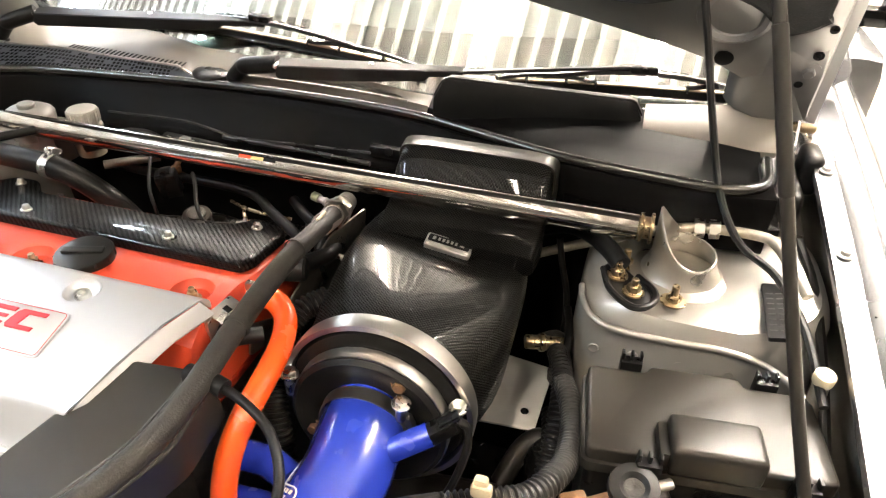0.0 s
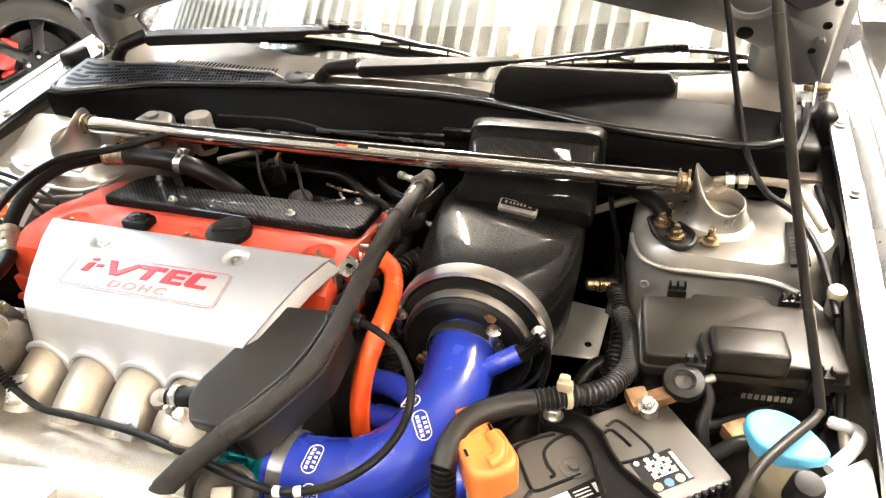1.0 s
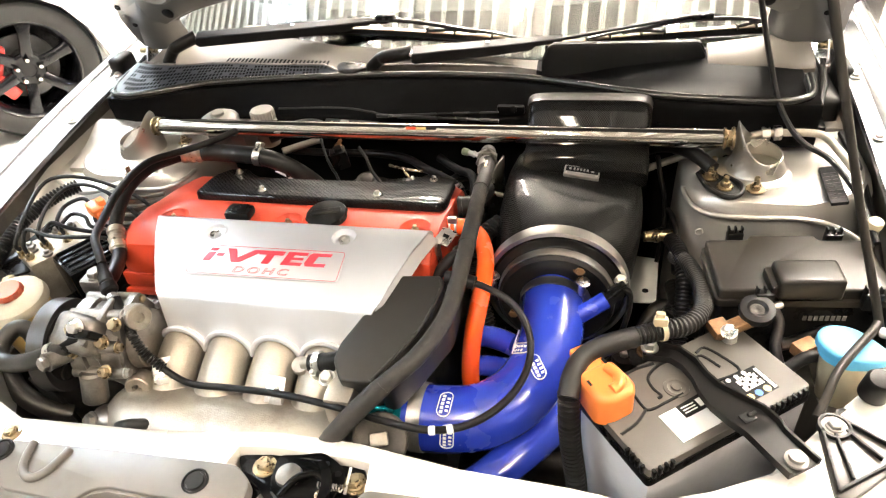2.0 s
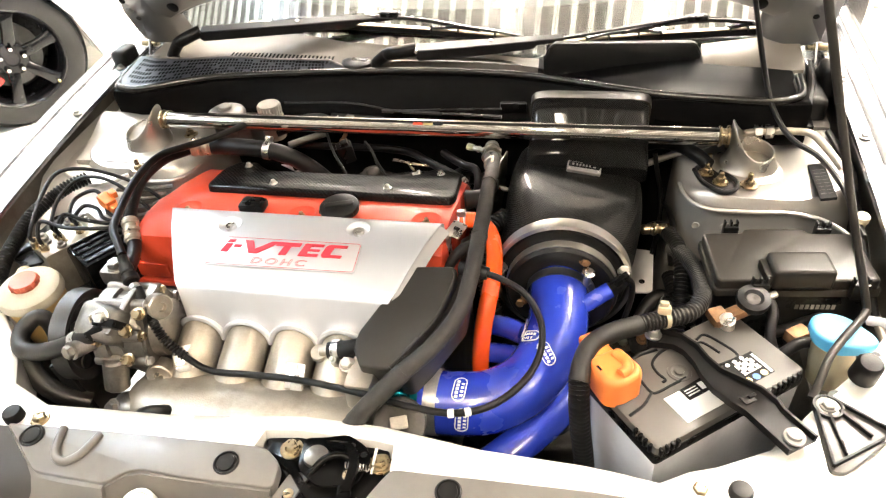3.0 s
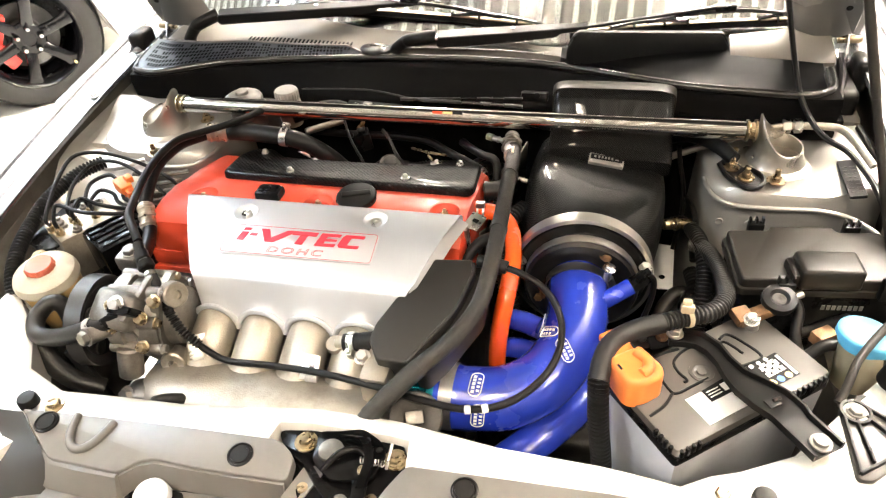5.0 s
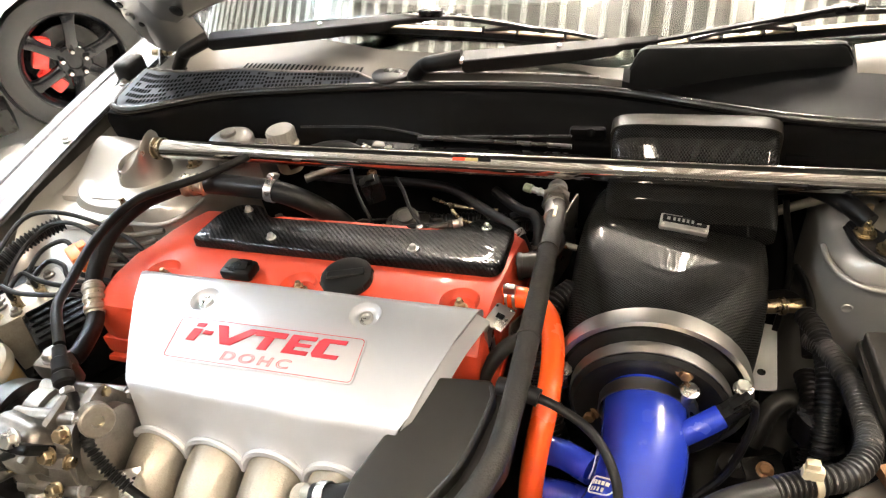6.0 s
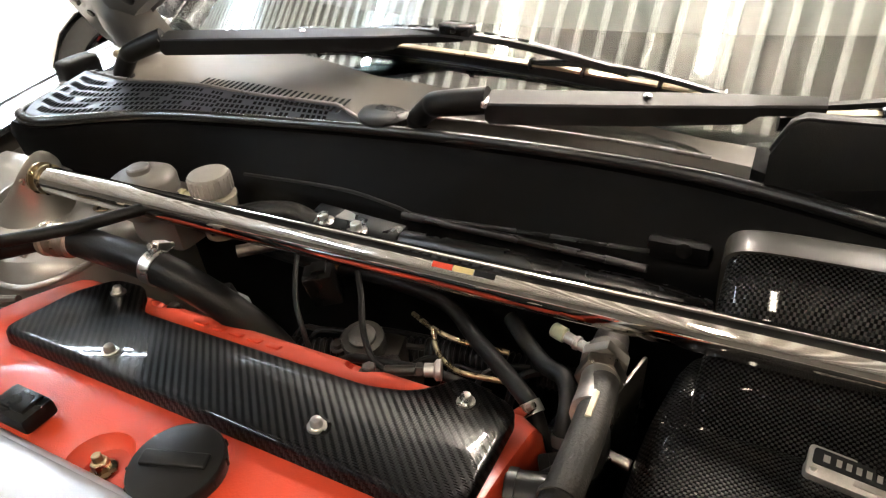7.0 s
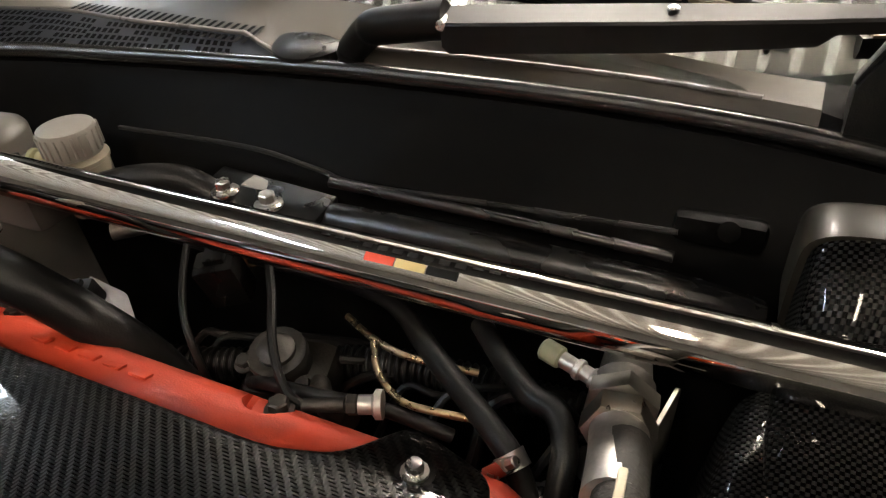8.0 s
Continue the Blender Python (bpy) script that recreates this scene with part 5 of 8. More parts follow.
part("filter_rubber", lathe([(0.0978, -0.010), (0.0975, 0.004), (0.094, 0.012), (0.0850, 0.014), (0.0825, 0.016), (0.0825, 0.036), (0.078, 0.040), (0.066, 0.034), (0.05, 0.026)], RC, AX, 56), RUBBER, air_filter)
part("filter_clamp", clamp_band(RC + AX * 0.027, AX, 0.0832, 0.015, False), RING_STEEL, air_filter, "steel filter clamp")
for a in (172, 12):
    q = radians(a)
    d = ux * -math.cos(q) + uz * math.sin(q)
    c = RC + AX * 0.022 + d * 0.092
    part("clamp_bolt", merged(rod(c - uz * 0.012, c + uz * 0.016, 0.005, 10), hex_head(c + uz * 0.014, uz, 0.0075, 0.008, 1.3)), STEEL, air_filter, "steel clamp bolt")
for a in (205, 60):
    q = radians(a)
    part("filter_bolt", hex_head(RC + AX * 0.031 + 0.068 * (ux * -math.cos(q) + uz * math.sin(q)), AX, 0.007, 0.009), WORN, air_filter)
# alloy side panel with its bolts
side_ol = rounded([(-0.215, 0.795), (-0.020, 0.775), (0.010, 0.800), (0.022, 0.868), (-0.055, 0.868), (-0.16, 0.815), (-0.205, 0.835)], 0.006, 3)
heat = thing("heat_panel", (0.15, -0.1, 0.78), "thin bare aluminium heat panel along the airbox", "heat shield")
part("panel_sheet", prism(side_ol, -0.0012, 0.0012, 0.0005, Matrix(((0.20, 0, 1, 0.1435), (1, 0, 0, 0), (0, 1, 0, 0), (0, 0, 0, 1)))), UNION, heat)
part("panel_bolt", merged(rod((0.128, -0.058, 0.842), (0.158, -0.058, 0.836), 0.0045, 10), hex_head((0.133, -0.058, 0.841), (-1, 0, 0.2), 0.007, 0.006)), STEEL, heat, "steel panel bolt")
bracket = thing("airbox_bracket", (0.39, -0.09, 0.6), "pale bare aluminium bracket plate under the airbox", "bracket")
part("bracket_plate", prism(rounded([(0.325, -0.105), (0.418, -0.098), (0.424, 0.020), (0.352, 0.03)], 0.006, 3), 0.656, 0.659, 0.0008), LABEL_WHITE, bracket)
part("bracket_hole", lathe([(0.0055, 0), (0.0055, 0.0008)], (0.400, -0.071, 0.6592), (0, 0, 1), 14), BLACK, bracket)

# ---- hoses ----
blue = thing("intake_hose", (0.2, -0.4, 0.66), "bright blue silicone intake hose with white oval marks", "intake hose")
BLUE_LINE = [(0.258, -0.228, 0.794), (0.262, -0.285, 0.789), (0.263, -0.325, 0.782), (0.253, -0.375, 0.770), (0.226, -0.418, 0.757), (0.185, -0.445, 0.747), (0.140, -0.453, 0.743), (0.088, -0.454, 0.742)]
part("hose_tube", tube(BLUE_LINE, lambda s: 0.0450 - 0.002 * math.sin(math.pi * s) + (0.001 if s > 0.93 else 0), 32, 8), BLUE, blue)
stub = part("hose_stub", tube([(0.285, -0.300, 0.792), (0.312, -0.290, 0.808), (0.334, -0.278, 0.818)], 0.0125, 16), BLUE, blue)
part("hose_branch", tube([(0.215, -0.335, 0.770), (0.180, -0.318, 0.765), (0.150, -0.315, 0.762)], 0.016, 16), BLUE, blue)
part("hose_branch", tube([(0.225, -0.365, 0.750), (0.190, -0.352, 0.742), (0.155, -0.350, 0.738)], 0.015, 16), BLUE, blue)
part("upper_clamp", clamp_band((0.2590, -0.262, 0.7910), (0.05, -1, -0.08), 0.0460, 0.015, True, 20), RING_STEEL, blue, "steel hose clamp")
part("lower_clamp", clamp_band((0.104, -0.4538, 0.7422), (-1, 0, 0), 0.0452, 0.018, True, 120), DULL_STEEL, blue, "worn steel hose clamp")
part("clamp_stud", merged(rod((0.300, -0.266, 0.815), (0.302, -0.270, 0.843), 0.0055, 10), hex_head((0.302, -0.270, 0.840), (0.1, -0.1, 1), 0.0065, 0.007)), STEEL, blue)


BLUE_DENSE = smooth_line(BLUE_LINE, 16)


def on_hose(p, lift=0.0007):
    """The nearest place on the blue hose's skin."""
    p = Vector(p)
    c = min(BLUE_DENSE, key=lambda q: (q - p).length)
    return c + (p - c).normalized() * (0.0442 + lift)


def oval_mark(c, n, right, w=0.036, h=0.017):
    """A white oval printed on the hose: an outline and two rows of plain bars."""
    n, right = Vector(n).normalized(), Vector(right).normalized()
    right = (right - n * right.dot(n)).normalized()
    up = n.cross(right)
    c = on_hose(c)

    def on(u, v):
        return on_hose(c + right * u + up * v, 0.0010)
    loop = []
    for k in range(28):
        t = 2 * math.pi * (k + 0.5) / 28
        loop.append(on(math.copysign((w - h) / 2, math.cos(t)) + h / 2 * math.cos(t), h / 2 * math.sin(t)))
    m_ = part("oval_mark", tube(loop + [loop[0]], 0.0008, 6, 1), LABEL_WHITE, blue, "white oval printed mark")
    for row, n_bars, bw_ in ((0.0028, 5, 0.0042), (-0.0040, 4, 0.0032)):
        for q in range(n_bars):
            x0 = (q - n_bars / 2) * 0.0056
            quad = skin([[on(x0, row - 0.0022), on(x0, row + 0.0022)], [on(x0 + bw_, row - 0.0022), on(x0 + bw_, row + 0.0022)]], caps=False, wrap=False)
            part("mark_bar", quad, LABEL_WHITE, m_)


oval_mark((0.143, -0.462, 0.785), (0, -0.2, 1), (0.05, 1, 0))
oval_mark((0.150, -0.497, 0.760), (0, -1, 0.4), (0.05, 0.4, 1))
oval_mark((0.254, -0.405, 0.812), (0.1, -0.3, 1), (-0.6, 0.9, 0))
oval_mark((0.226, -0.372, 0.806), (-0.1, -0.1, 1), (0.9, -0.3, 0))
oval_mark((0.178, -0.330, 0.785), (-0.7, 0, 0.7), (0.2, -1, 0))
solo("lower_blue_hose", tube([(0.290, -0.30, 0.66), (0.294, -0.345, 0.688), (0.284, -0.392, 0.700), (0.256, -0.438, 0.702), (0.218, -0.482, 0.698), (0.155, -0.54, 0.68)], 0.0255, 22, 8), BLUE, "thick blue silicone coolant hose below the intake hose", "hose")
ac = thing("air_conditioning_hose", (0.12, -0.3, 0.7), "long dull black rubber air-conditioning hose", "hose")
AC_LINE = [(0.133, -0.045, 0.892), (0.139, -0.10, 0.904), (0.143, -0.17, 0.915), (0.147, -0.245, 0.917), (0.148, -0.315, 0.909), (0.147, -0.37, 0.898), (0.143, -0.425, 0.893), (0.122, -0.478, 0.886), (0.087, -0.512, 0.868), (0.057, -0.541, 0.848), (0.032, -0.563, 0.826), (0.005, -0.575, 0.79)]
part("hose_tube", tube(AC_LINE, 0.0112, 18, 7), HOSE_WORN, ac)
part("hose_wrap", tube(AC_LINE[8:11], 0.0122, 14, 6), HOSE_WORN, ac, "torn black tape wrap")
for p_, d_ in (((0.1425, -0.16, 0.9155), (0.06, -1, 0.1)), ((0.1475, -0.29, 0.912), (0, -1, -0.1)), ((0.075, -0.523, 0.860), (-0.7, -0.6, -0.45)), ((0.050, -0.547, 0.842), (-0.65, -0.6, -0.5))):
    part("wrap_edge", clamp_band(p_, d_, 0.0113, 0.004, False), HOSE_WORN, ac)
part("crimp_sleeve", tube([(0.127, -0.030, 0.883), (0.131, -0.050, 0.889), (0.135, -0.080, 0.898)], 0.0136, 18), DULL_STEEL, ac, "crimped steel sleeve")
part("union_nut", prism([(0.0178 * math.cos(math.pi / 3 * k), 0.0178 * math.sin(math.pi / 3 * k)) for k in range(6)], -0.004, 0.009, 0.002, Matrix.Translation((0.1262, -0.0265, 0.8815)) @ turn_to((0.12, -1, 0.22))), UNION, ac, "hexagonal steel union nut")
part("union_nut", prism([(0.0190 * math.cos(math.pi / 3 * k + 0.4), 0.0190 * math.sin(math.pi / 3 * k + 0.4)) for k in range(6)], -0.006, 0.006, 0.002, Matrix.Translation((0.1245, -0.0145, 0.8790)) @ turn_to((0.12, -1, 0.22))), UNION, ac, "hexagonal steel union nut")
part("union_block", lathe([(0.013, -0.03), (0.014, -0.01), (0.016, -0.004), (0.012, 0.006)], (0.123, -0.002, 0.876), (0.12, -1, 0.22), 18), CAST_DARK, ac)
part("valve_stem", merged(rod((0.121, -0.003, 0.876), (0.088, 0.008, 0.878), 0.0045, 12), rod((0.110, 0.0007, 0.8766), (0.106, 0.002, 0.877), 0.0058, 12), rod((0.101, 0.0036, 0.8772), (0.097, 0.005, 0.8775), 0.0058, 12)), DULL_STEEL, ac)
part("valve_cap", rod((0.089, 0.0078, 0.878), (0.077, 0.0116, 0.8788), 0.0062, 12), material("pale_green_cap", (0.22, 0.235, 0.155), 0.5), ac, "pale green valve cap")
part("split_wear", box((0.1370, -0.084, 0.9128), (0.004, 0.026, 0.003), 0.0012, pose(0, 0, 0, -8, 0, 4)), CREAM, ac, "pale split in the rubber")

coolant = thing("orange_hose", (0.15, -0.25, 0.72), "bright orange silicone breather hose with a steel clip", "hose")
part("hose_tube", tube([(0.082, -0.188, 0.858), (0.100, -0.186, 0.861), (0.125, -0.188, 0.862), (0.147, -0.205, 0.857), (0.160, -0.240, 0.851), (0.166, -0.285, 0.848), (0.166, -0.325, 0.838), (0.162, -0.350, 0.815), (0.158, -0.364, 0.782), (0.155, -0.37, 0.74), (0.155, -0.37, 0.68)], 0.0128, 20, 7), ORANGE, coolant)
part("spring_clip", merged(clamp_band((0.098, -0.186, 0.861), (1, 0.05, 0.05), 0.0130, 0.003, False), clamp_band((0.107, -0.186, 0.8615), (1, 0.05, 0.05), 0.0130, 0.003, False), box((0.102, -0.190, 0.877), (0.014, 0.008, 0.010), 0.001)), STEEL, coolant, "steel spring clip")

cable = thing("throttle_cable", (0.1, -0.5, 0.72), "thin black sheathed throttle cable with white bands", "cable")
CABLE = [(0.150, -0.345, 0.895), (0.185, -0.352, 0.890), (0.222, -0.370, 0.880), (0.245, -0.402, 0.862), (0.247, -0.440, 0.845), (0.230, -0.478, 0.832), (0.195, -0.515, 0.826), (0.150, -0.535, 0.828), (0.09, -0.530, 0.826), (0.02, -0.515, 0.822), (-0.06, -0.503, 0.818), (-0.14, -0.498, 0.812), (-0.20, -0.494, 0.806), (-0.238, -0.488, 0.823), (-0.261, -0.482, 0.842), (-0.275, -0.475, 0.864), (-0.288, -0.462, 0.880), (-0.303, -0.450, 0.893)]
part("cable_sheath", tube(CABLE, 0.0046, 10, 6), RUBBER, cable)
part("cable_boot", tube([(0.128, -0.342, 0.895), (0.150, -0.345, 0.896), (0.168, -0.348, 0.893)], 0.009, 12), RUBBER, cable)
part("corrugated_sleeve", tube(CABLE[13:17], 0.0062, 10, 5, 0.0022, 0.005), RUBBER, cable, "ribbed rubber sleeve")
for p, d in (((0.168, -0.530, 0.8275), (1, 0.4, 0)), ((0.148, -0.5355, 0.828), (1, 0.2, 0))):
    part("white_band", rod(Vector(p) - Vector(d).normalized() * 0.004, Vector(p) + Vector(d).normalized() * 0.004, 0.0056, 12), LABEL_WHITE, cable, "white plastic band")
part("cable_adjuster", merged(tube([(-0.275, -0.475, 0.864), (-0.288, -0.462, 0.880), (-0.303, -0.450, 0.893), (-0.311, -0.443, 0.899)], lambda s: 0.0066 + 0.0028 * s, 14), rod((-0.320, -0.434, 0.905), (-0.329, -0.425, 0.910), 0.0115, 14), rod((-0.329, -0.425, 0.910), (-0.342, -0.411, 0.914), 0.0098, 14), rod((-0.342, -0.411, 0.914), (-0.352, -0.399, 0.919), 0.0075, 12)), RUBBER, cable, "black rubber cable adjuster boot")
part("adjuster_nut", rod((-0.312, -0.442, 0.900), (-0.317, -0.437, 0.903), 0.0075, 8), STEEL, cable)

# air-conditioning pipes at the pump side
pipe = thing("pump_pressure_hose", (-0.41, -0.2, 0.75), "black pressure hose with crimped brass-coloured fittings", "hose")
part("hose_tube", tube([(-0.353, -0.396, 0.920), (-0.372, -0.375, 0.925), (-0.398, -0.345, 0.926), (-0.416, -0.30, 0.925), (-0.424, -0.25, 0.934), (-0.425, -0.20, 0.940), (-0.418, -0.155, 0.940), (-0.40, -0.115, 0.932), (-0.37, -0.07, 0.925), (-0.34, -0.02, 0.922), (-0.32, 0.02, 0.92)], 0.0062, 12, 6), RUBBER, pipe)
part("second_hose", tube([(-0.378, -0.380, 0.872), (-0.384, -0.360, 0.868), (-0.410, -0.308, 0.862), (-0.436, -0.262, 0.888), (-0.446, -0.20, 0.912), (-0.44, -0.14, 0.917), (-0.43, -0.095, 0.908), (-0.413, -0.066, 0.902), (-0.375, -0.058, 0.902)], 0.0108, 14, 6), RUBBER, pipe)
for a, b in (((-0.424, -0.0705, 0.904), (-0.382, -0.060, 0.9025)), ((-0.4345, -0.268, 0.886), (-0.414, -0.302, 0.862))):
    v = (Vector(b) - Vector(a))
    f = part("crimp_fitting", rod(a, b, 0.0158 if a[1] > -0.1 else 0.0125, 16), CRIMP, pipe, "crimped zinc fitting")
    for t in (0.2, 0.5, 0.8):
        part("crimp_band", rod(Vector(a) + v * (t - 0.09), Vector(a) + v * (t + 0.09), 0.0175 if a[1] > -0.1 else 0.0142, 16), CRIMP, f)
heater = thing("heater_hose", (-0.25, -0.05, 0.8), "thick black rubber heater hose behind the cam cover", "hose")
part("hose_tube", tube([(-0.402, -0.060, 0.902), (-0.37, -0.060, 0.903), (-0.32, -0.062, 0.903), (-0.278, -0.062, 0.900), (-0.243, -0.059, 0.889), (-0.210, -0.050, 0.862), (-0.184, -0.036, 0.82), (-0.17, -0.026, 0.77)], 0.0155, 20, 6), RUBBER, heater)
part("hose_clip", clamp_band((-0.274, -0.0618, 0.899), (1, 0, -0.15), 0.0158, 0.012, True, 60), STEEL, heater, "steel spring clip")

# ---- left side: hydraulic unit, pump, reservoirs ----
absu = thing("brake_hydraulic_unit", (-0.53, -0.28, 0.70), "aluminium brake hydraulic block with a black control module", "brake unit")
zt = pose(0, 0, 0, 0, 0, -32)
part("valve_block", box((-0.558, -0.280, 0.812), (0.075, 0.105, 0.085), 0.004, zt), CAST, absu, "bare aluminium valve block")
part("control_module", box((-0.478, -0.288, 0.808), (0.085, 0.110, 0.090), 0.008, zt), SCUTTLE, absu, "black plastic control module")
part("module_lid", box((-0.440, -0.292, 0.812), (0.030, 0.085, 0.070), 0.010, zt), SCUTTLE, absu)
for k in range(5):
    part("module_rib", box(Vector((-0.478, -0.288, 0.8535)) + zt.to_3x3() @ Vector((-0.032 + 0.016 * k, 0.0, 0.0)), (0.004, 0.095, 0.004), 0.001, zt), SCUTTLE, absu)
for x_, y_ in ((-0.592, -0.296), (-0.578, -0.306), (-0.545, -0.312), (-0.556, -0.238), (-0.574, -0.252)):
    part("port_plug", merged(lathe([(0.008, 0), (0.008, 0.004), (0.006, 0.005)], (x_, y_, 0.854), (0, 0, 1), 14), rod((x_, y_, 0.857), (x_, y_, 0.864), 0.0045, 8)), CAST_DARK, absu)
part("block_foot", box((-0.560, -0.285, 0.735), (0.12, 0.14, 0.08), 0.01, zt), BLACK, absu)
PORTS = [(-0.588, -0.318), (-0.567, -0.325), (-0.568, -0.290), (-0.552, -0.300), (-0.553, -0.262), (-0.537, -0.272)]
ENDS = [((-0.615, -0.24, 0.900), (-0.625, -0.17, 0.905), (-0.56, -0.15, 0.895), (-0.46, -0.16, 0.86), (-0.40, -0.19, 0.80)),
        ((-0.575, -0.300, 0.893), (-0.53, -0.305, 0.888), (-0.49, -0.300, 0.885), (-0.45, -0.28, 0.87), (-0.40, -0.25, 0.82)),
        ((-0.600, -0.225, 0.885), (-0.590, -0.175, 0.893), (-0.545, -0.165, 0.890), (-0.48, -0.18, 0.86), (-0.42, -0.2, 0.80)),
        ((-0.555, -0.270, 0.887), (-0.52, -0.275, 0.883), (-0.48, -0.272, 0.876), (-0.44, -0.25, 0.86), (-0.41, -0.23, 0.81)),
        ((-0.575, -0.215, 0.880), (-0.548, -0.195, 0.885), (-0.520, -0.212, 0.873), (-0.50, -0.235, 0.865), (-0.45, -0.23, 0.85)),
        ((-0.545, -0.235, 0.880), (-0.52, -0.235, 0.876), (-0.50, -0.25, 0.868), (-0.46, -0.245, 0.855), (-0.42, -0.22, 0.81))]
for (x, y), ends in zip(PORTS, ENDS):
    part("pipe_nut", merged(hex_head((x, y, 0.853), (0, 0, 1), 0.0065, 0.012, 1.3), rod((x, y, 0.862), (x, y, 0.872), 0.004, 8)), BRASS, absu, "zinc pipe nut")
    part("brake_pipe", tube([(x, y, 0.864), (x, y, 0.882)] + list(ends), 0.0034, 8, 5), RUBBER, absu, "thin black brake pipe")
plug = solo("orange_connector", merged(box((-0.514, -0.214, 0.876), (0.032, 0.020, 0.022), 0.003, pose(0, 0, 0, 0, 10, -30)), box((-0.505, -0.206, 0.888), (0.014, 0.012, 0.012), 0.002, pose(0, 0, 0, 0, 10, -30)), box((-0.497, -0.222, 0.870), (0.016, 0.014, 0.014), 0.002, pose(0, 0, 0, 0, 10, -30))), ORANGE_CAP, "small orange plastic connector on the brake unit", "connector")
loom_l = thing("left_wiring_loom", (-0.64, -0.3, 0.75), "ribbed black wiring loom beside the brake unit", "wiring loom")
part("loom_tube", tube([(-0.590, -0.440, 0.80), (-0.608, -0.41, 0.825), (-0.628, -0.365, 0.84), (-0.640, -0.31, 0.852), (-0.640, -0.25, 0.868), (-0.62, -0.19, 0.878), (-0.595, -0.15, 0.88)], 0.011, 12, 6, 0.003, 0.006), RUBBER, loom_l)
part("loom_bracket", prism(rounded([(-0.640, -0.33), (-0.600, -0.35), (-0.575, -0.335), (-0.615, -0.20), (-0.64, -0.21)], 0.006, 3), 0.832, 0.836, 0.001), BLACK, loom_l, "black stamped bracket")
part("bracket_bolt", hex_head((-0.586, -0.365, 0.835), (0.2, -0.6, 0.8), 0.009, 0.012, 1.5), BRASS, loom_l)

res = thing("steering_fluid_reservoir", (-0.55, -0.40, 0.72), "cream plastic power steering reservoir with a faded red cap", "fluid reservoir")
RT = Vector((0.06, -0.10, 1)).normalized()
rb = Vector((-0.552, -0.398, 0.835))
part("reservoir_body", lathe([(0.030, -0.11), (0.038, -0.10), (0.041, -0.06), (0.045, -0.014), (0.045, -0.006)], rb, RT, 36), AMBER, res, "yellowed cream plastic body")
part("reservoir_lid", lathe([(0.046, -0.012), (0.0490, -0.010), (0.0490, -0.003), (0.0470, 0.000), (0.046, 0.004), (0.042, 0.007), (0.02, 0.010), (0.003, 0.010)], rb, RT, 40), material("pale_reservoir_lid", (0.36, 0.325, 0.25), 0.42, dirt=0.3, dirt_colour=(0.24, 0.20, 0.13)), res, "pale plastic lid")
cap_r = part("reservoir_cap", lathe([(0.0205, 0.006), (0.0215, 0.008), (0.0215, 0.017), (0.0195, 0.020), (0.012, 0.0195), (0.002, 0.0195)], rb + Vector((-0.004, 0.002, 0)), RT, 30), RED_CAP, res, "faded red screw cap")
for k in range(16):
    a = 2 * math.pi * k / 16
    part("cap_rib", box(rb + Vector((-0.004, 0.002, 0)) + RT * 0.0125 + 0.0215 * Vector((math.cos(a), math.sin(a), 0)), (0.002, 0.002, 0.008), 0.0005), RED_CAP, cap_r)
pump = thing("steering_pump", (-0.38, -0.45, 0.70), "cast aluminium power steering pump with a belt pulley", "pump")
PA = Vector((-1, -0.12, 0.04)).normalized()
pc = Vector((-0.400, -0.452, 0.810))
part("pulley", lathe([(0.020, -0.004), (0.052, -0.002), (0.060, -0.008), (0.067, -0.008), (0.068, 0.016), (0.062, 0.018), (0.058, 0.006), (0.022, 0.008), (0.016, 0.014), (0.003, 0.015)], pc + PA * 0.020, PA, 48), PULLEY, pump, "black ribbed belt pulley")
for k in range(4):
    a = radians(35 + 90 * k)
    e1 = PA.cross(Vector((0, 0, 1))).normalized()
    e2 = e1.cross(PA)
    part("pulley_window", lathe([(0.011, 0), (0.011, 0.003)], pc + PA * 0.022 + 0.040 * (e1 * math.cos(a) + e2 * math.sin(a)) - PA * 0.006, -PA, 14), CAST_DARK, pump)
pb = pc + Vector((0.018, -0.008, 0.030))
part("pump_housing", lathe([(0.034, -0.112), (0.040, -0.108), (0.042, -0.094), (0.054, -0.090), (0.057, -0.062), (0.053, -0.058), (0.053, -0.042), (0.058, -0.040), (0.058, -0.020), (0.046, -0.014), (0.036, 0.0), (0.024, 0.020)], pb, PA, 28), CAST_DARK, pump)
part("pump_cover", box(pb - PA * 0.045 + Vector((0.0, -0.030, 0.032)), (0.066, 0.052, 0.066), 0.016, pose(0, 0, 0, 38, 6, -8), 3), CAST_DARK, pump)
part("valve_bore", rod(pb - PA * 0.05 + Vector((0, -0.055, -0.01)), pb - PA * 0.05 + Vector((-0.004, -0.070, -0.055)), 0.017, 18), CAST_DARK, pump)
part("pump_rib", box(pb - PA * 0.072 + Vector((0.0, -0.02, 0.02)), (0.010, 0.075, 0.085), 0.004, pose(0, 0, 0, 15, 0, -6)), CAST_DARK, pump)
part("pump_ear", lathe([(0.017, -0.012), (0.018, -0.010), (0.018, 0.010), (0.016, 0.012), (0.007, 0.012), (0.006, 0.004)], pb - PA * 0.10 + Vector((0.0, -0.045, -0.045)), (0.2, -1, 0.2), 20), CAST, pump)
part("pump_ear", lathe([(0.017, -0.010), (0.018, -0.008), (0.018, 0.008), (0.016, 0.010), (0.007, 0.010), (0.006, 0.004)], pb - PA * 0.105 + Vector((0.0, -0.005, 0.045)), (0.9, -0.4, 0.3), 20), CAST, pump)
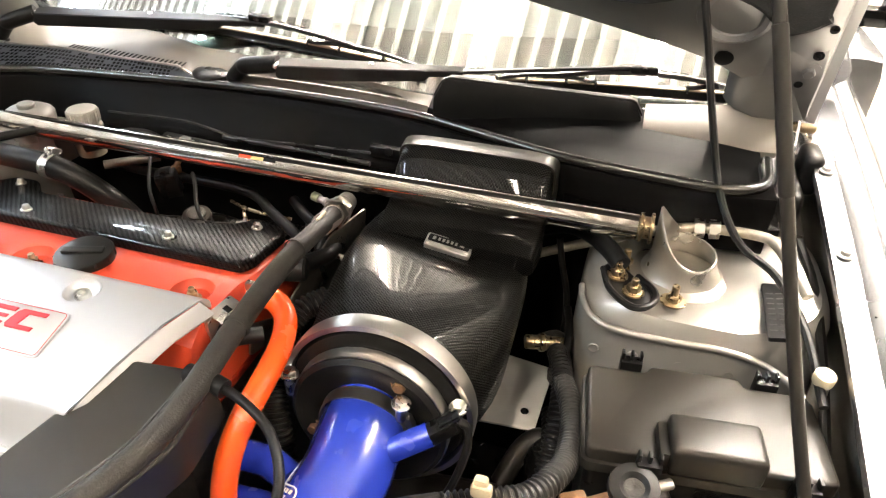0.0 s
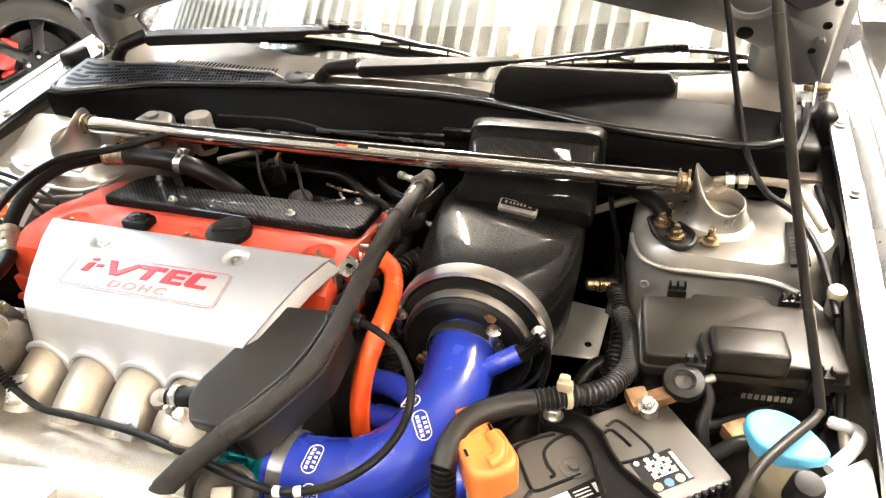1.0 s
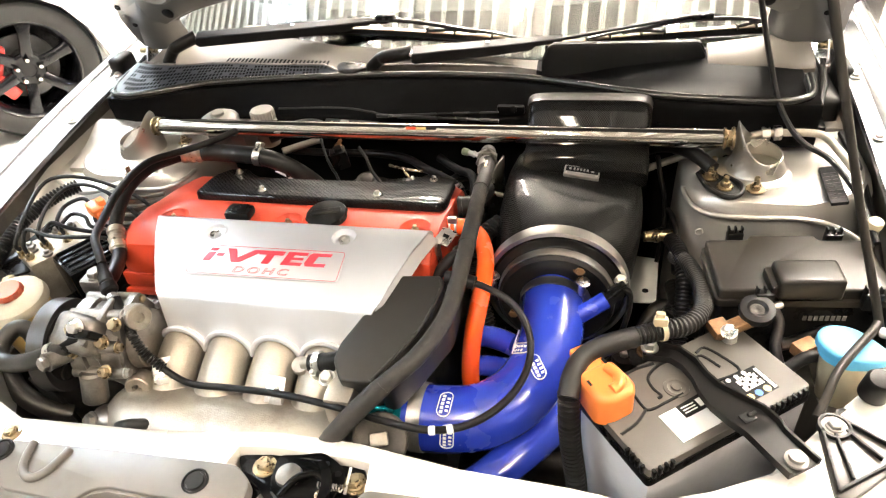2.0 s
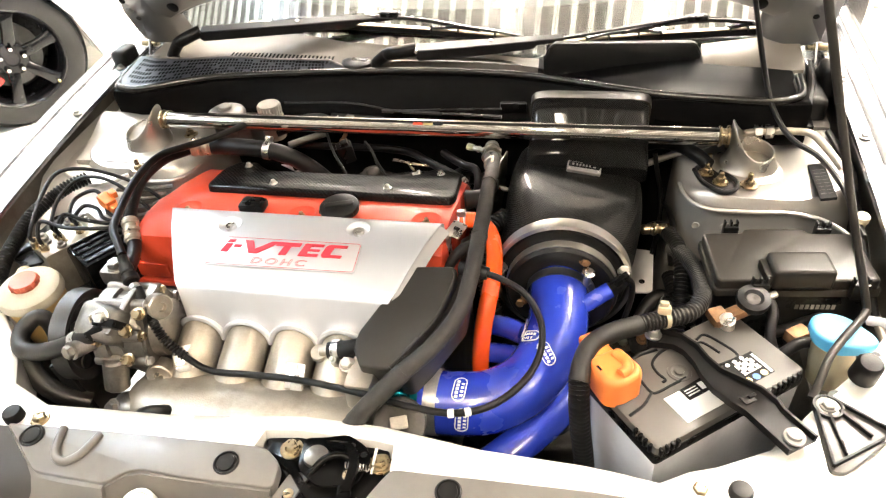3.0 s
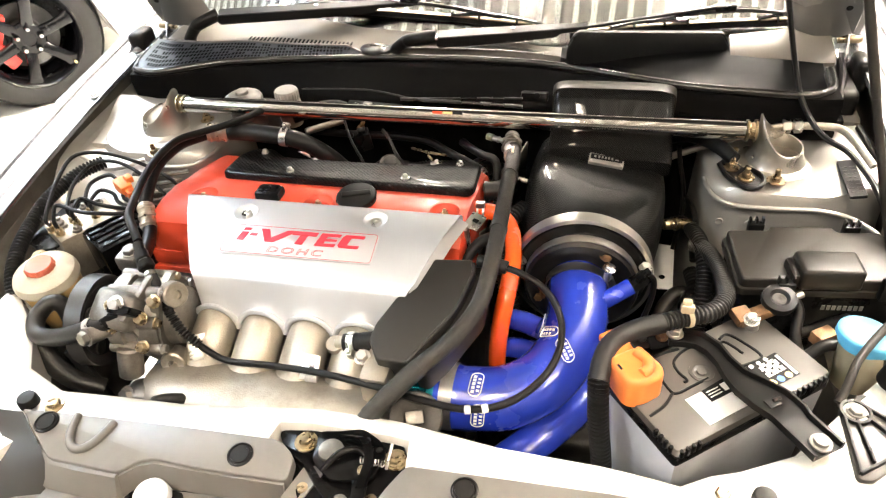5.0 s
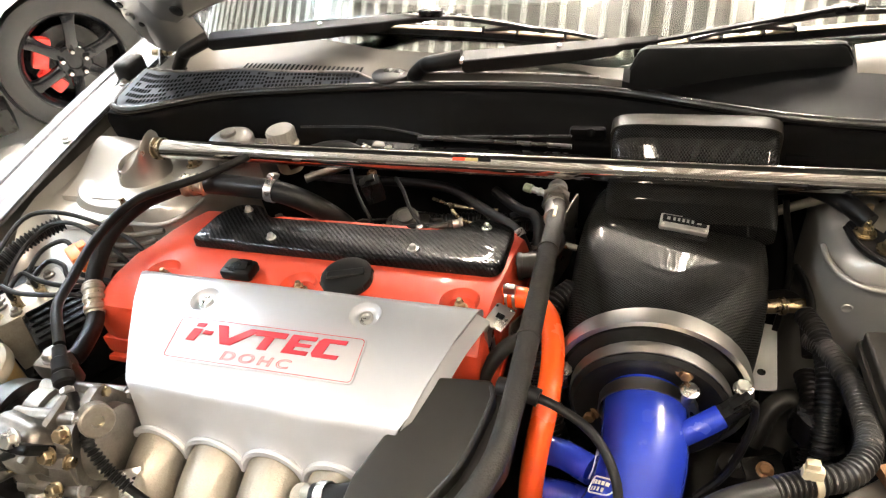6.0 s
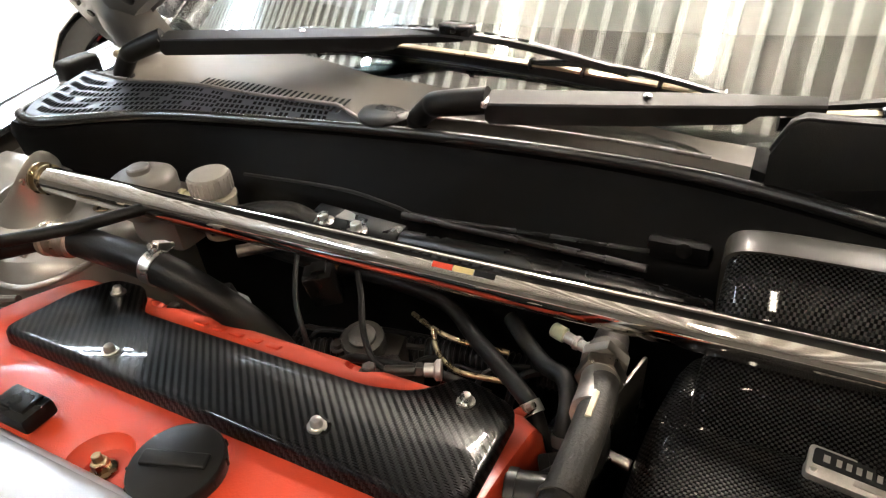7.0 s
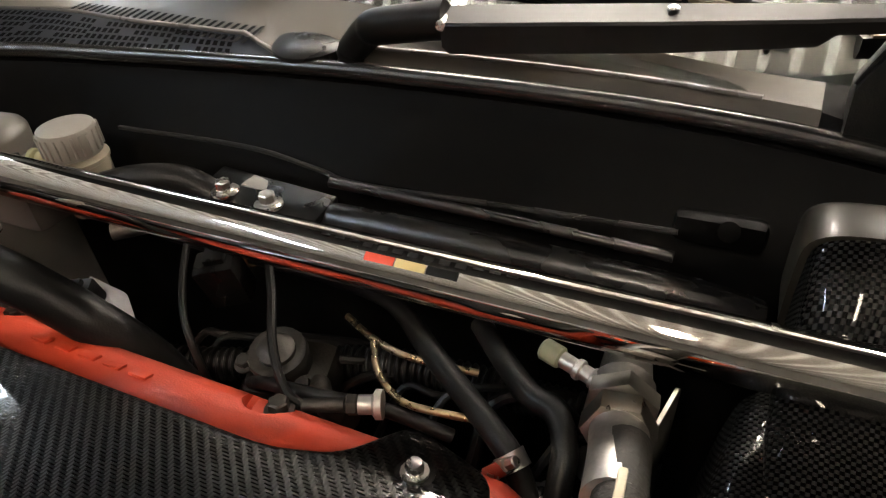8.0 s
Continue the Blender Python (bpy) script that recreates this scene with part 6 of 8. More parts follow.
part("ear_arm", tube([pb - PA * 0.06 + Vector((0, -0.03, -0.035)), pb - PA * 0.10 + Vector((0, -0.04, -0.045))], 0.015, 12), CAST_DARK, pump)
for d in ((-0.004, -0.045, 0.058), (0.032, -0.045, 0.038), (0.026, -0.058, -0.005), (-0.012, -0.055, 0.025), (0.05, -0.03, 0.058)):
    part("pump_bolt", hex_head(pb - PA * 0.050 + Vector(d), (0, -0.75, 0.65), 0.0072, 0.010, 1.35), BRASS, pump, "zinc-plated pump bolt")
for k in range(8):
    t = 2 * math.pi * (k + 0.3) / 8
    e1 = PA.cross(Vector((0, 0, 1))).normalized()
    e2 = e1.cross(PA)
    c_ = pb - PA * 0.030 + (e1 * math.cos(t) + e2 * math.sin(t)) * 0.055
    part("pump_lug", tube([c_ + PA * 0.012, c_ - PA * 0.060], 0.0085, 12), CAST_DARK, pump)
    part("pump_bolt", hex_head(c_ - PA * 0.060, -PA, 0.0062, 0.008, 1.3), BRASS if k % 2 else DULL_STEEL, pump)
part("pump_web", prism(rounded([(-0.05, -0.06), (0.03, -0.055), (0.055, 0.0), (0.03, 0.055), (-0.03, 0.06), (-0.058, 0.0)], 0.012, 3), -0.006, 0.006, 0.002, Matrix.Translation(pb - PA * 0.088) @ turn_to(PA)), CAST_DARK, pump)
part("pump_port", merged(rod(pb - PA * 0.03 + Vector((0.0, -0.050, 0.020)), pb - PA * 0.03 + Vector((-0.012, -0.078, 0.028)), 0.012, 14), hex_head(pb - PA * 0.03 + Vector((-0.012, -0.078, 0.028)), (-0.3, -1, 0.3), 0.010, 0.010, 1.3)), CAST_DARK, pump)
part("outlet_banjo", merged(rod((-0.370, -0.400, 0.855), (-0.370, -0.400, 0.890), 0.016, 14), box((-0.373, -0.401, 0.888), (0.034, 0.030, 0.026), 0.006), hex_head((-0.370, -0.399, 0.900), (0, 0, 1), 0.011, 0.010, 1.2)), CAST_DARK, pump)
part("inlet_elbow", merged(rod((-0.322, -0.502, 0.886), (-0.350, -0.511, 0.874), 0.0125, 14), box((-0.317, -0.500, 0.886), (0.034, 0.012, 0.045), 0.005, pose(0, 0, 0, 35, 0, 0))), BLACK, pump, "black plastic inlet elbow")
part("inlet_bolt", hex_head((-0.320, -0.506, 0.908), (0, -0.75, 0.65), 0.0085, 0.010, 1.3), STEEL, pump)
ret = thing("steering_return_hose", (-0.45, -0.5, 0.72), "thick grey-black rubber return hose at the pump", "hose")
part("hose_tube", tube([(-0.345, -0.5095, 0.876), (-0.372, -0.516, 0.864), (-0.41, -0.520, 0.848), (-0.455, -0.515, 0.830), (-0.485, -0.508, 0.826), (-0.500, -0.485, 0.832), (-0.492, -0.462, 0.840), (-0.478, -0.455, 0.83), (-0.472, -0.46, 0.79)], 0.0125, 18, 7), HOSE, ret)
part("lower_hose", tube([(-0.500, -0.50, 0.80), (-0.482, -0.515, 0.77), (-0.45, -0.52, 0.745), (-0.42, -0.51, 0.72)], 0.0145, 16, 6), HOSE, ret)
part("hose_clamp", clamp_band((-0.370, -0.5155, 0.865), (-0.9, -0.2, -0.4), 0.0130, 0.010, True, 230), STEEL, ret, "steel spring clamp")
part("drive_belt", skin([[(-0.424, y, z), (-0.424, y + 0.006, z), (-0.448, y + 0.006, z), (-0.448, y, z)] for y, z in ((-0.515, 0.80), (-0.505, 0.70), (-0.49, 0.58), (-0.47, 0.45))]), RUBBER, pump, "flat ribbed drive belt")
thermostat = solo("coolant_housing", merged(tube([(-0.335, -0.525, 0.745), (-0.318, -0.535, 0.755), (-0.300, -0.53, 0.75)], 0.022, 16), hex_head((-0.336, -0.546, 0.765), (-0.3, -0.7, 0.6), 0.011, 0.010, 1.3)), CAST_DARK, "grimy aluminium coolant housing with a bolt", "engine part")
solo("small_coolant_hose", tube([(-0.300, -0.53, 0.75), (-0.285, -0.553, 0.772), (-0.262, -0.556, 0.785), (-0.24, -0.54, 0.77)], 0.0085, 12), HOSE, "small dusty coolant hose near the crossmember", "hose")

BRAKE_GREY = material("grey_brown_cap_plastic", (0.115, 0.105, 0.093), 0.45, 0, 0, 0.10, 30, 0.1, 600, 0.03, dirt=0.3, dirt_colour=(0.09, 0.08, 0.066))
brake_res = thing("brake_fluid_reservoir", (-0.40, 0.04, 0.85), "greyed plastic brake fluid reservoir with a wide cap", "fluid reservoir")
part("reservoir_body", merged(box((-0.385, 0.05, 0.872), (0.075, 0.055, 0.06), 0.010), lathe([(0.030, 0), (0.030, 0.03)], (-0.400, 0.041, 0.88), (0, 0, 1), 24)), BRAKE_GREY, brake_res)
cap_b = part("reservoir_cap", lathe([(0.036, -0.022), (0.0365, -0.004), (0.0345, 0.0), (0.026, 0.005), (0.012, 0.006), (0.003, 0.006)], (-0.400, 0.041, 0.920), (0, 0, 1), 36), BRAKE_GREY, brake_res, "wide grey ribbed cap")
part("cap_knob", lathe([(0.0125, -0.001), (0.0125, 0.005), (0.011, 0.0065), (0.003, 0.007)], (-0.400, 0.041, 0.926), (0, 0, 1), 24), BRAKE_GREY, cap_b)
clutch = thing("clutch_fluid_reservoir", (-0.30, 0.06, 0.86), "small cream clutch fluid reservoir with a ribbed grey cap", "fluid reservoir")
part("reservoir_body", lathe([(0.020, -0.07), (0.022, -0.05), (0.0225, -0.028), (0.024, -0.027), (0.024, -0.024), (0.020, -0.022)], (-0.318, 0.060, 0.926), (0, 0, 1), 24), DULL_CREAM, clutch)
cap_c = part("reservoir_cap", lathe([(0.021, -0.022), (0.022, -0.003), (0.0205, 0.0), (0.017, 0.0008), (0.003, 0.0005)], (-0.318, 0.060, 0.928), (0, 0, 1), 32), CREAM_GREY, clutch, "ribbed grey screw cap")
for k in range(22):
    a = 2 * math.pi * k / 22
    part("cap_rib", box((-0.318 + 0.0219 * math.cos(a), 0.060 + 0.0219 * math.sin(a), 0.917), (0.0024, 0.0024, 0.017), 0.0008, pose(0, 0, 0, 0, 0, math.degrees(a))), CREAM_GREY, cap_c)
part("side_nozzle", merged(rod((-0.337, 0.055, 0.900), (-0.352, 0.050, 0.900), 0.005, 10), rod((-0.352, 0.050, 0.900), (-0.357, 0.049, 0.900), 0.008, 10)), material("yellowed_nozzle", (0.34, 0.32, 0.18), 0.5), clutch)

# bulkhead fittings
fwb = thing("bulkhead_pipe_bracket", (-0.16, 0.08, 0.87), "black bulkhead bracket with two steel bolts", "bracket")
part("bracket_plate", box((-0.155, 0.078, 0.886), (0.11, 0.035, 0.006), 0.002, pose(0, 0, 0, 10, 0, -5)), BLACK, fwb)
for p in ((-0.185, 0.072), (-0.143, 0.068)):
    part("bracket_bolt", merged(lathe([(0.0105, 0), (0.0105, 0.002), (0.0085, 0.003)], (p[0], p[1], 0.888), (0, 0, 1), 20), hex_head((p[0], p[1], 0.890), (0, 0, 1), 0.0060, 0.0085, 1.25)), STEEL, fwb, "flanged steel bolt")
part("pale_tab", prism([(-0.018, -0.006), (0.030, -0.002), (0.032, 0.003), (-0.016, 0.008)], 0, 0.002, 0.0005, Matrix.Translation((-0.160, 0.086, 0.8885)) @ pose(0, 0, 0, 8, 3, -6)), GREY, fwb)
rail = thing("bulkhead_rail", (0, 0.09, 0.86), "black painted reinforcement rail across the bulkhead", "body rail")
part("rail_tube", tube([(-0.24, 0.088, 0.872), (-0.14, 0.082, 0.876), (-0.03, 0.080, 0.880), (0.066, 0.080, 0.880), (0.15, 0.082, 0.876), (0.178, 0.088, 0.866)], 0.012, 14), RAIL, rail)
part("rail_fold", tube([(-0.30, 0.092, 0.914), (-0.174, 0.091, 0.918), (-0.113, 0.090, 0.911), (-0.077, 0.090, 0.905), (0.03, 0.090, 0.910), (0.129, 0.090, 0.914)], 0.0018, 8), RAIL, rail)
part("lower_rail", tube([(-0.10, 0.086, 0.905), (-0.016, 0.088, 0.9025), (0.06, 0.088, 0.9005), (0.129, 0.088, 0.898)], 0.0035, 10), RAIL, rail)
part("rail_end", merged(box((0.150, 0.100, 0.914), (0.05, 0.014, 0.018), 0.006), lathe([(0.006, 0), (0.006, 0.0015), (0.004, 0.002)], (0.155, 0.0935, 0.918), (0, -1, 0.5), 16)), FIREWALL, rail)
part("rail_hose", tube([(-0.30, 0.03, 0.885), (-0.26, 0.055, 0.893), (-0.225, 0.07, 0.892), (-0.20, 0.075, 0.88)], 0.012, 12), RUBBER, rail)

# dim pipework behind the engine
for k, (pts, r, mat, lab) in enumerate((
        ([(-0.285, 0.040, 0.85), (-0.255, 0.066, 0.85), (-0.224, 0.092, 0.85)], 0.0068, CAST_DARK, "bare steel pipe behind the engine"),
        ([(-0.30, 0.080, 0.83), (-0.223, 0.075, 0.83), (-0.12, 0.075, 0.83), (-0.065, 0.070, 0.829), (-0.035, 0.056, 0.830), (-0.005, 0.031, 0.831), (0.034, 0.002, 0.832), (0.060, -0.017, 0.832), (0.075, -0.028, 0.826), (0.09, -0.042, 0.80), (0.10, -0.06, 0.76)], 0.0075, RUBBER, "black rubber vacuum hose behind the engine"),
        ([(0.020, 0.060, 0.835), (0.045, 0.035, 0.835), (0.070, 0.012, 0.838), (0.088, 0.004, 0.838), (0.098, -0.012, 0.832), (0.100, -0.03, 0.815), (0.10, -0.045, 0.78)], 0.0075, RUBBER, "black rubber pipe behind the engine"),
        ([(-0.040, 0.022, 0.832), (-0.028, 0.004, 0.830), (-0.012, -0.008, 0.829), (0.004, -0.014, 0.829), (0.036, -0.011, 0.829), (0.055, 0.0, 0.82)], 0.0024, BRASS, "thin bent metal pipe behind the engine"),
        ([(-0.075, 0.045, 0.824), (-0.045, 0.028, 0.829), (-0.014, 0.021, 0.829), (0.03, 0.03, 0.822)], 0.0024, BRASS, "thin bent metal pipe behind the engine"),
        ([(0.10, -0.13, 0.855), (0.122, -0.105, 0.856), (0.134, -0.07, 0.848), (0.125, -0.03, 0.835), (0.11, 0.0, 0.81)], 0.0105, RUBBER, "black moulded hose beside the airbox"),
        ([(0.165, -0.14, 0.84), (0.145, -0.17, 0.835), (0.140, -0.21, 0.81), (0.15, -0.25, 0.77), (0.17, -0.28, 0.72)], 0.013, RUBBER, "ribbed black loom beside the airbox"),
        ([(-0.205, 0.05, 0.872), (-0.185, 0.015, 0.860), (-0.165, -0.012, 0.850), (-0.150, -0.026, 0.836), (-0.142, -0.03, 0.80)], 0.0026, RUBBER, "thin black cable behind the engine"),
        ([(-0.12, -0.015, 0.80), (-0.09, -0.028, 0.824), (-0.05, -0.030, 0.832), (-0.01, -0.022, 0.828), (0.03, -0.012, 0.81)], 0.0045, RUBBER, "thin black cable behind the engine"),
        ([(0.045, 0.05, 0.80), (0.062, 0.02, 0.825), (0.082, 0.018, 0.832), (0.098, 0.03, 0.80)], 0.0040, RUBBER, "thin black cable behind the engine"))):
    solo("rear_pipe", tube(pts, r, 12, 6, 0.003 if "loom" in lab else 0.0, 0.006), mat, lab, "pipe", "rear pipes")
rng = random.Random(7)
for k in range(9):
    x0 = -0.22 + 0.036 * k
    y0, z0 = 0.02 + 0.02 * rng.random(), 0.775 + 0.02 * rng.random()
    pts = [(x0, y0 - 0.03, z0 - 0.03), (x0 + 0.02 * rng.random(), y0, z0), (x0 + 0.04, y0 + 0.03 * rng.random(), z0 + 0.012 * rng.random()), (x0 + 0.07, y0 + 0.04, z0 - 0.02)]
    solo("rear_wire", tube(pts, 0.0022 + 0.0028 * rng.random(), 8, 5), RUBBER if k % 3 else HOSE, "thin black wire in the gap behind the engine", "wire", "rear wires")
solo("rear_hose_clamp", clamp_band((0.0735, -0.0270, 0.8270), (0.6, -0.45, -0.5), 0.0079, 0.010, True, 150), STEEL, "steel clamp on the vacuum hose behind the engine", "hose clamp", "hose clamps")
solo("rear_pipe_clamp", clamp_band((0.1005, -0.033, 0.810), (0.05, -0.4, -0.9), 0.0078, 0.009, True, 200), STEEL, "small steel clamp on a pipe behind the engine", "hose clamp", "hose clamps")
solo("brown_hose_tie", merged(clamp_band((-0.184, 0.075, 0.83), (1, -0.1, 0), 0.0082, 0.014, False), box((-0.184, 0.073, 0.844), (0.014, 0.012, 0.010), 0.003), rod((-0.184, 0.073, 0.848), (-0.178, 0.078, 0.858), 0.004, 8)), WORN, "brown hose tie around the rear vacuum hose", "hose tie")
for p, sz, mat, nm, lab in (((-0.165, 0.030, 0.845), (0.030, 0.022, 0.040), BLACK, "rear_solenoid", "black solenoid block behind the engine"), ((-0.24, -0.028, 0.852), (0.022, 0.016, 0.020), BLACK, "rear_connector", "black wiring connector behind the cam cover"), ((0.115, -0.075, 0.825), (0.030, 0.022, 0.028), BLACK, "rear_connector", "black wiring connector beside the airbox")):
    o = thing(nm, p, lab, "connector" if "solenoid" not in nm else "solenoid")
    part("plug_shell", box(p, sz, 0.003, pose(0, 0, 0, 12, -8, 25)), mat, o)
    part("plug_latch", box((p[0], p[1] - 0.003, p[2] + sz[2] * 0.55), (sz[0] * 0.5, sz[1] * 0.6, 0.005), 0.001, pose(0, 0, 0, 12, -8, 25)), mat, o)
solo("pale_plate", prism(rounded([(-0.300, 0.016), (-0.252, 0.010), (-0.212, -0.018), (-0.250, -0.012)], 0.004, 3), 0.819, 0.821, 0.0005), BATTERY_CASE, "pale grey sheet plate below the heater hose", "plate")
gear = thing("egr_valve_block", (-0.10, 0.0, 0.75), "grimy metal valve block behind the engine", "engine part")
part("block_body", box((-0.105, 0.012, 0.772), (0.062, 0.050, 0.06), 0.010, pose(0, 0, 0, 10, 0, 12)), GRIME, gear)
part("block_collar", lathe([(0.020, 0), (0.021, 0.004), (0.018, 0.008), (0.018, 0.016), (0.021, 0.018), (0.020, 0.022)], (-0.108, 0.006, 0.798), (0.1, -0.2, 1), 22), GRIME, gear)
part("block_cap", lathe([(0.013, 0), (0.013, 0.005), (0.009, 0.008), (0.002, 0.0085)], (-0.106, 0.002, 0.818), (0.1, -0.2, 1), 20), GRIME, gear)
part("block_pipe", tube([(-0.075, 0.0, 0.80), (-0.055, -0.02, 0.812), (-0.03, -0.028, 0.816)], 0.008, 12), GRIME, gear)
for p in ((-0.130, -0.006, 0.806), (-0.080, -0.008, 0.804)):
    part("block_bolt", hex_head(p, (0, -0.3, 1), 0.0055, 0.007), GRIME, gear)
probe = thing("rear_sensor", (-0.06, -0.05, 0.84), "steel-bodied sensor lying across the cam cover notch", "sensor")
part("sensor_body", merged(rod((-0.050, -0.044, 0.838), (-0.026, -0.034, 0.838), 0.0045, 12), rod((-0.026, -0.034, 0.838), (-0.019, -0.031, 0.838), 0.0065, 6)), GRIME, probe)
part("sensor_lead", tube([(-0.050, -0.044, 0.838), (-0.064, -0.040, 0.842), (-0.085, -0.020, 0.852), (-0.105, 0.010, 0.862), (-0.125, 0.035, 0.866)], 0.003, 8), RUBBER, probe)
part("sensor_tip", lathe([(0.006, 0), (0.006, 0.008), (0.009, 0.010), (0.009, 0.014)], (-0.019, -0.031, 0.838), (1, 0.4, 0), 14), DULL_STEEL, probe)
solo("intake_side_loom", tube([(-0.36, -0.02, 0.77), (-0.2, 0.0, 0.775), (-0.05, 0.05, 0.78), (0.1, 0.06, 0.78)], 0.012, 12, 6, 0.002, 0.006), RUBBER, "dark wiring loom along the bulkhead", "wiring loom")
solo("breather_stub", merged(rod((0.095, -0.128, 0.858), (0.13, -0.118, 0.858), 0.0155, 18), lathe([(0.0175, 0), (0.0175, 0.006)], (0.097, -0.128, 0.858), (1, 0.2, 0), 18)), SATIN, "black plastic breather stub on the cam cover", "engine part")
tab = thing("hanger_tab", (0.104, -0.245, 0.84), "small folded steel hanger tab beside the cover", "bracket")
part("tab_plate", prism(rounded([(-0.012, -0.015), (0.012, -0.015), (0.012, 0.015), (-0.012, 0.015)], 0.003, 3), 0, 0.002, 0.0005, Matrix.Translation((0.104, -0.243, 0.884)) @ pose(0, 0, 0, 12, 8, -20)), STEEL, tab)
part("tab_slot", box((0.105, -0.243, 0.8865), (0.009, 0.006, 0.001), 0, pose(0, 0, 0, 12, 8, -20)), BLACK, tab)
part("tab_leg", box((0.094, -0.255, 0.862), (0.004, 0.022, 0.044), 0.001), STEEL, tab)
solo("injector_hose", tube([(0.085, -0.30, 0.80), (0.095, -0.285, 0.84), (0.115, -0.262, 0.862), (0.14, -0.24, 0.86)], 0.0085, 12), RUBBER, "black rubber hose beneath the hanger tab", "hose")


# ---- right side: fuse box, battery, washer neck ----
fuse = thing("fuse_box", (0.58, -0.2, 0.74), "satin black plastic fuse box with a raised lid block", "fuse box")
fm = Matrix.Translation((0.581, -0.205, 0)) @ pose(0, 0, 0, 0, 0, 6)
lid_ol = rounded([(-0.108, -0.054), (0.108, -0.054), (0.108, 0.054), (0.045, 0.054), (0.042, 0.066), (-0.045, 0.066), (-0.050, 0.056), (-0.108, 0.056)], 0.008, 4)
fl = part("fuse_lid", prism(lid_ol, 0.828, 0.8445, 0.004, fm, 3), FUSE_LID, fuse, "satin black lid")
part("lid_rim", prism(rounded([(-0.112, -0.058), (0.112, -0.058), (0.112, 0.058), (-0.112, 0.058)], 0.010, 4), 0.818, 0.829, 0.002, fm), FUSE_LID, fuse)
part("box_body", prism(rounded([(-0.106, -0.052), (0.106, -0.052), (0.106, 0.052), (-0.106, 0.052)], 0.010, 4), 0.70, 0.819, 0.002, fm), BLACK, fuse)
hump = part("lid_block", box(fm @ Vector((0.002, -0.042, 0.852)), (0.080, 0.048, 0.034), 0.007, pose(0, 0, 0, 0, 0, 6), 3), FUSE_LID, fl, "raised lid block")
part("block_step", box(fm @ Vector((-0.041, -0.040, 0.846)), (0.012, 0.040, 0.022), 0.004, pose(0, 0, 0, 0, 0, 6)), FUSE_LID, fl)
for x, y in ((-0.065, 0.064), (0.066, 0.060), (-0.055, -0.066), (0.075, -0.066)):
    c = part("lid_catch", box(fm @ Vector((x, y, 0.838)), (0.022, 0.012, 0.026), 0.002, pose(0, 0, 0, 0, 0, 6)), BLACK, fuse, "black plastic catch")
    for dx in (-0.009, 0.0, 0.009):
        part("catch_prong", box(fm @ Vector((x + dx, y + 0.002, 0.852)), (0.003, 0.008, 0.014), 0.0008, pose(0, 0, 0, 0, 0, 6)), BLACK, c)
for k in range(8):
    part("embossed_mark", box(fm @ Vector((0.005 + k * 0.007, -0.0595, 0.800)), (0.0045, 0.001, 0.008), 0, pose(0, 0, 0, 0, 0, 6)), GREY, fuse, "small grey embossed mark")

bat = thing("car_battery", (0.444, -0.416, 0.60), "grey twelve-volt car battery with a dark ribbed lid", "battery")
BX = Vector((0.190, 0.153, 0)).normalized()
BY = Vector((-BX.y, BX.x, 0))
ctr = Vector((0.444, -0.4155, 0))
bm_ = Matrix(((BX.x, BY.x, 0, ctr.x), (BX.y, BY.y, 0, ctr.y), (0, 0, 1, 0), (0, 0, 0, 1)))
HW, HD = 0.1195, 0.0640
case = [[bm_ @ Vector((sx * HW * f, sy * HD * f, z)) for sx, sy in ((-1, -1), (1, -1), (1, 1), (-1, 1))] for z, f in ((0.60, 0.965), (0.786, 0.99))]
part("battery_case", skin(case), BATTERY_CASE, bat, "pale grey battery case", 20)
lidb = part("battery_lid", prism(rounded([(-HW, -HD), (HW, -HD), (HW, HD), (-HW, HD)], 0.006, 3), 0.786, 0.810, 0.003, bm_), BATTERY, bat, "dark grey ribbed lid")
part("lid_skirt", prism(rounded([(-HW - 0.002, -HD - 0.002), (HW + 0.002, -HD - 0.002), (HW + 0.002, HD + 0.002), (-HW - 0.002, HD + 0.002)], 0.006, 3), 0.784, 0.798, 0.002, bm_), BLACK, bat)
for k in range(7):
    for x0 in (-HW + 0.006, HW - 0.062):
        if x0 < 0 and k > 3:
            continue
        part("rim_tooth", box(bm_ @ Vector((x0 + k * 0.0085, -HD + 0.0005, 0.8035)), (0.0045, 0.008, 0.012), 0.001, bm_.to_3x3().to_4x4()), BLACK, lidb)
for k in range(4):
    part("rim_tooth", box(bm_ @ Vector((-HW + 0.0005, -HD + 0.010 + k * 0.0085, 0.8035)), (0.008, 0.0045, 0.012), 0.001, bm_.to_3x3().to_4x4()), BLACK, lidb)


def groove(points):
    part("lid_groove", tube([bm_ @ Vector((x, y, 0.8100)) for x, y in points], 0.0021, 6, 4), LABEL_BLACK, lidb, "moulded groove line")


groove([(-0.015, 0.056), (-0.043, 0.060), (-0.062, 0.055), (-0.066, 0.032), (-0.069, 0.007), (-0.063, 0.001), (-0.043, 0.001), (-0.016, 0.001)])
groove([(0.022, 0.045), (-0.007, 0.051), (-0.034, 0.043), (-0.041, 0.026), (-0.040, 0.012), (-0.046, 0.010)])
groove([(0.041, 0.043), (0.056, 0.045), (0.064, 0.022), (0.066, -0.005), (0.044, -0.006), (0.019, -0.002)])
groove([(0.031, 0.036), (0.043, 0.037), (0.048, 0.022), (0.049, 0.014), (0.050, 0.010)])
groove([(-0.115, -0.010), (-0.090, -0.006), (-0.069, 0.004)])
eye_p = bm_ @ Vector((-0.017, 0.012, 0.810))
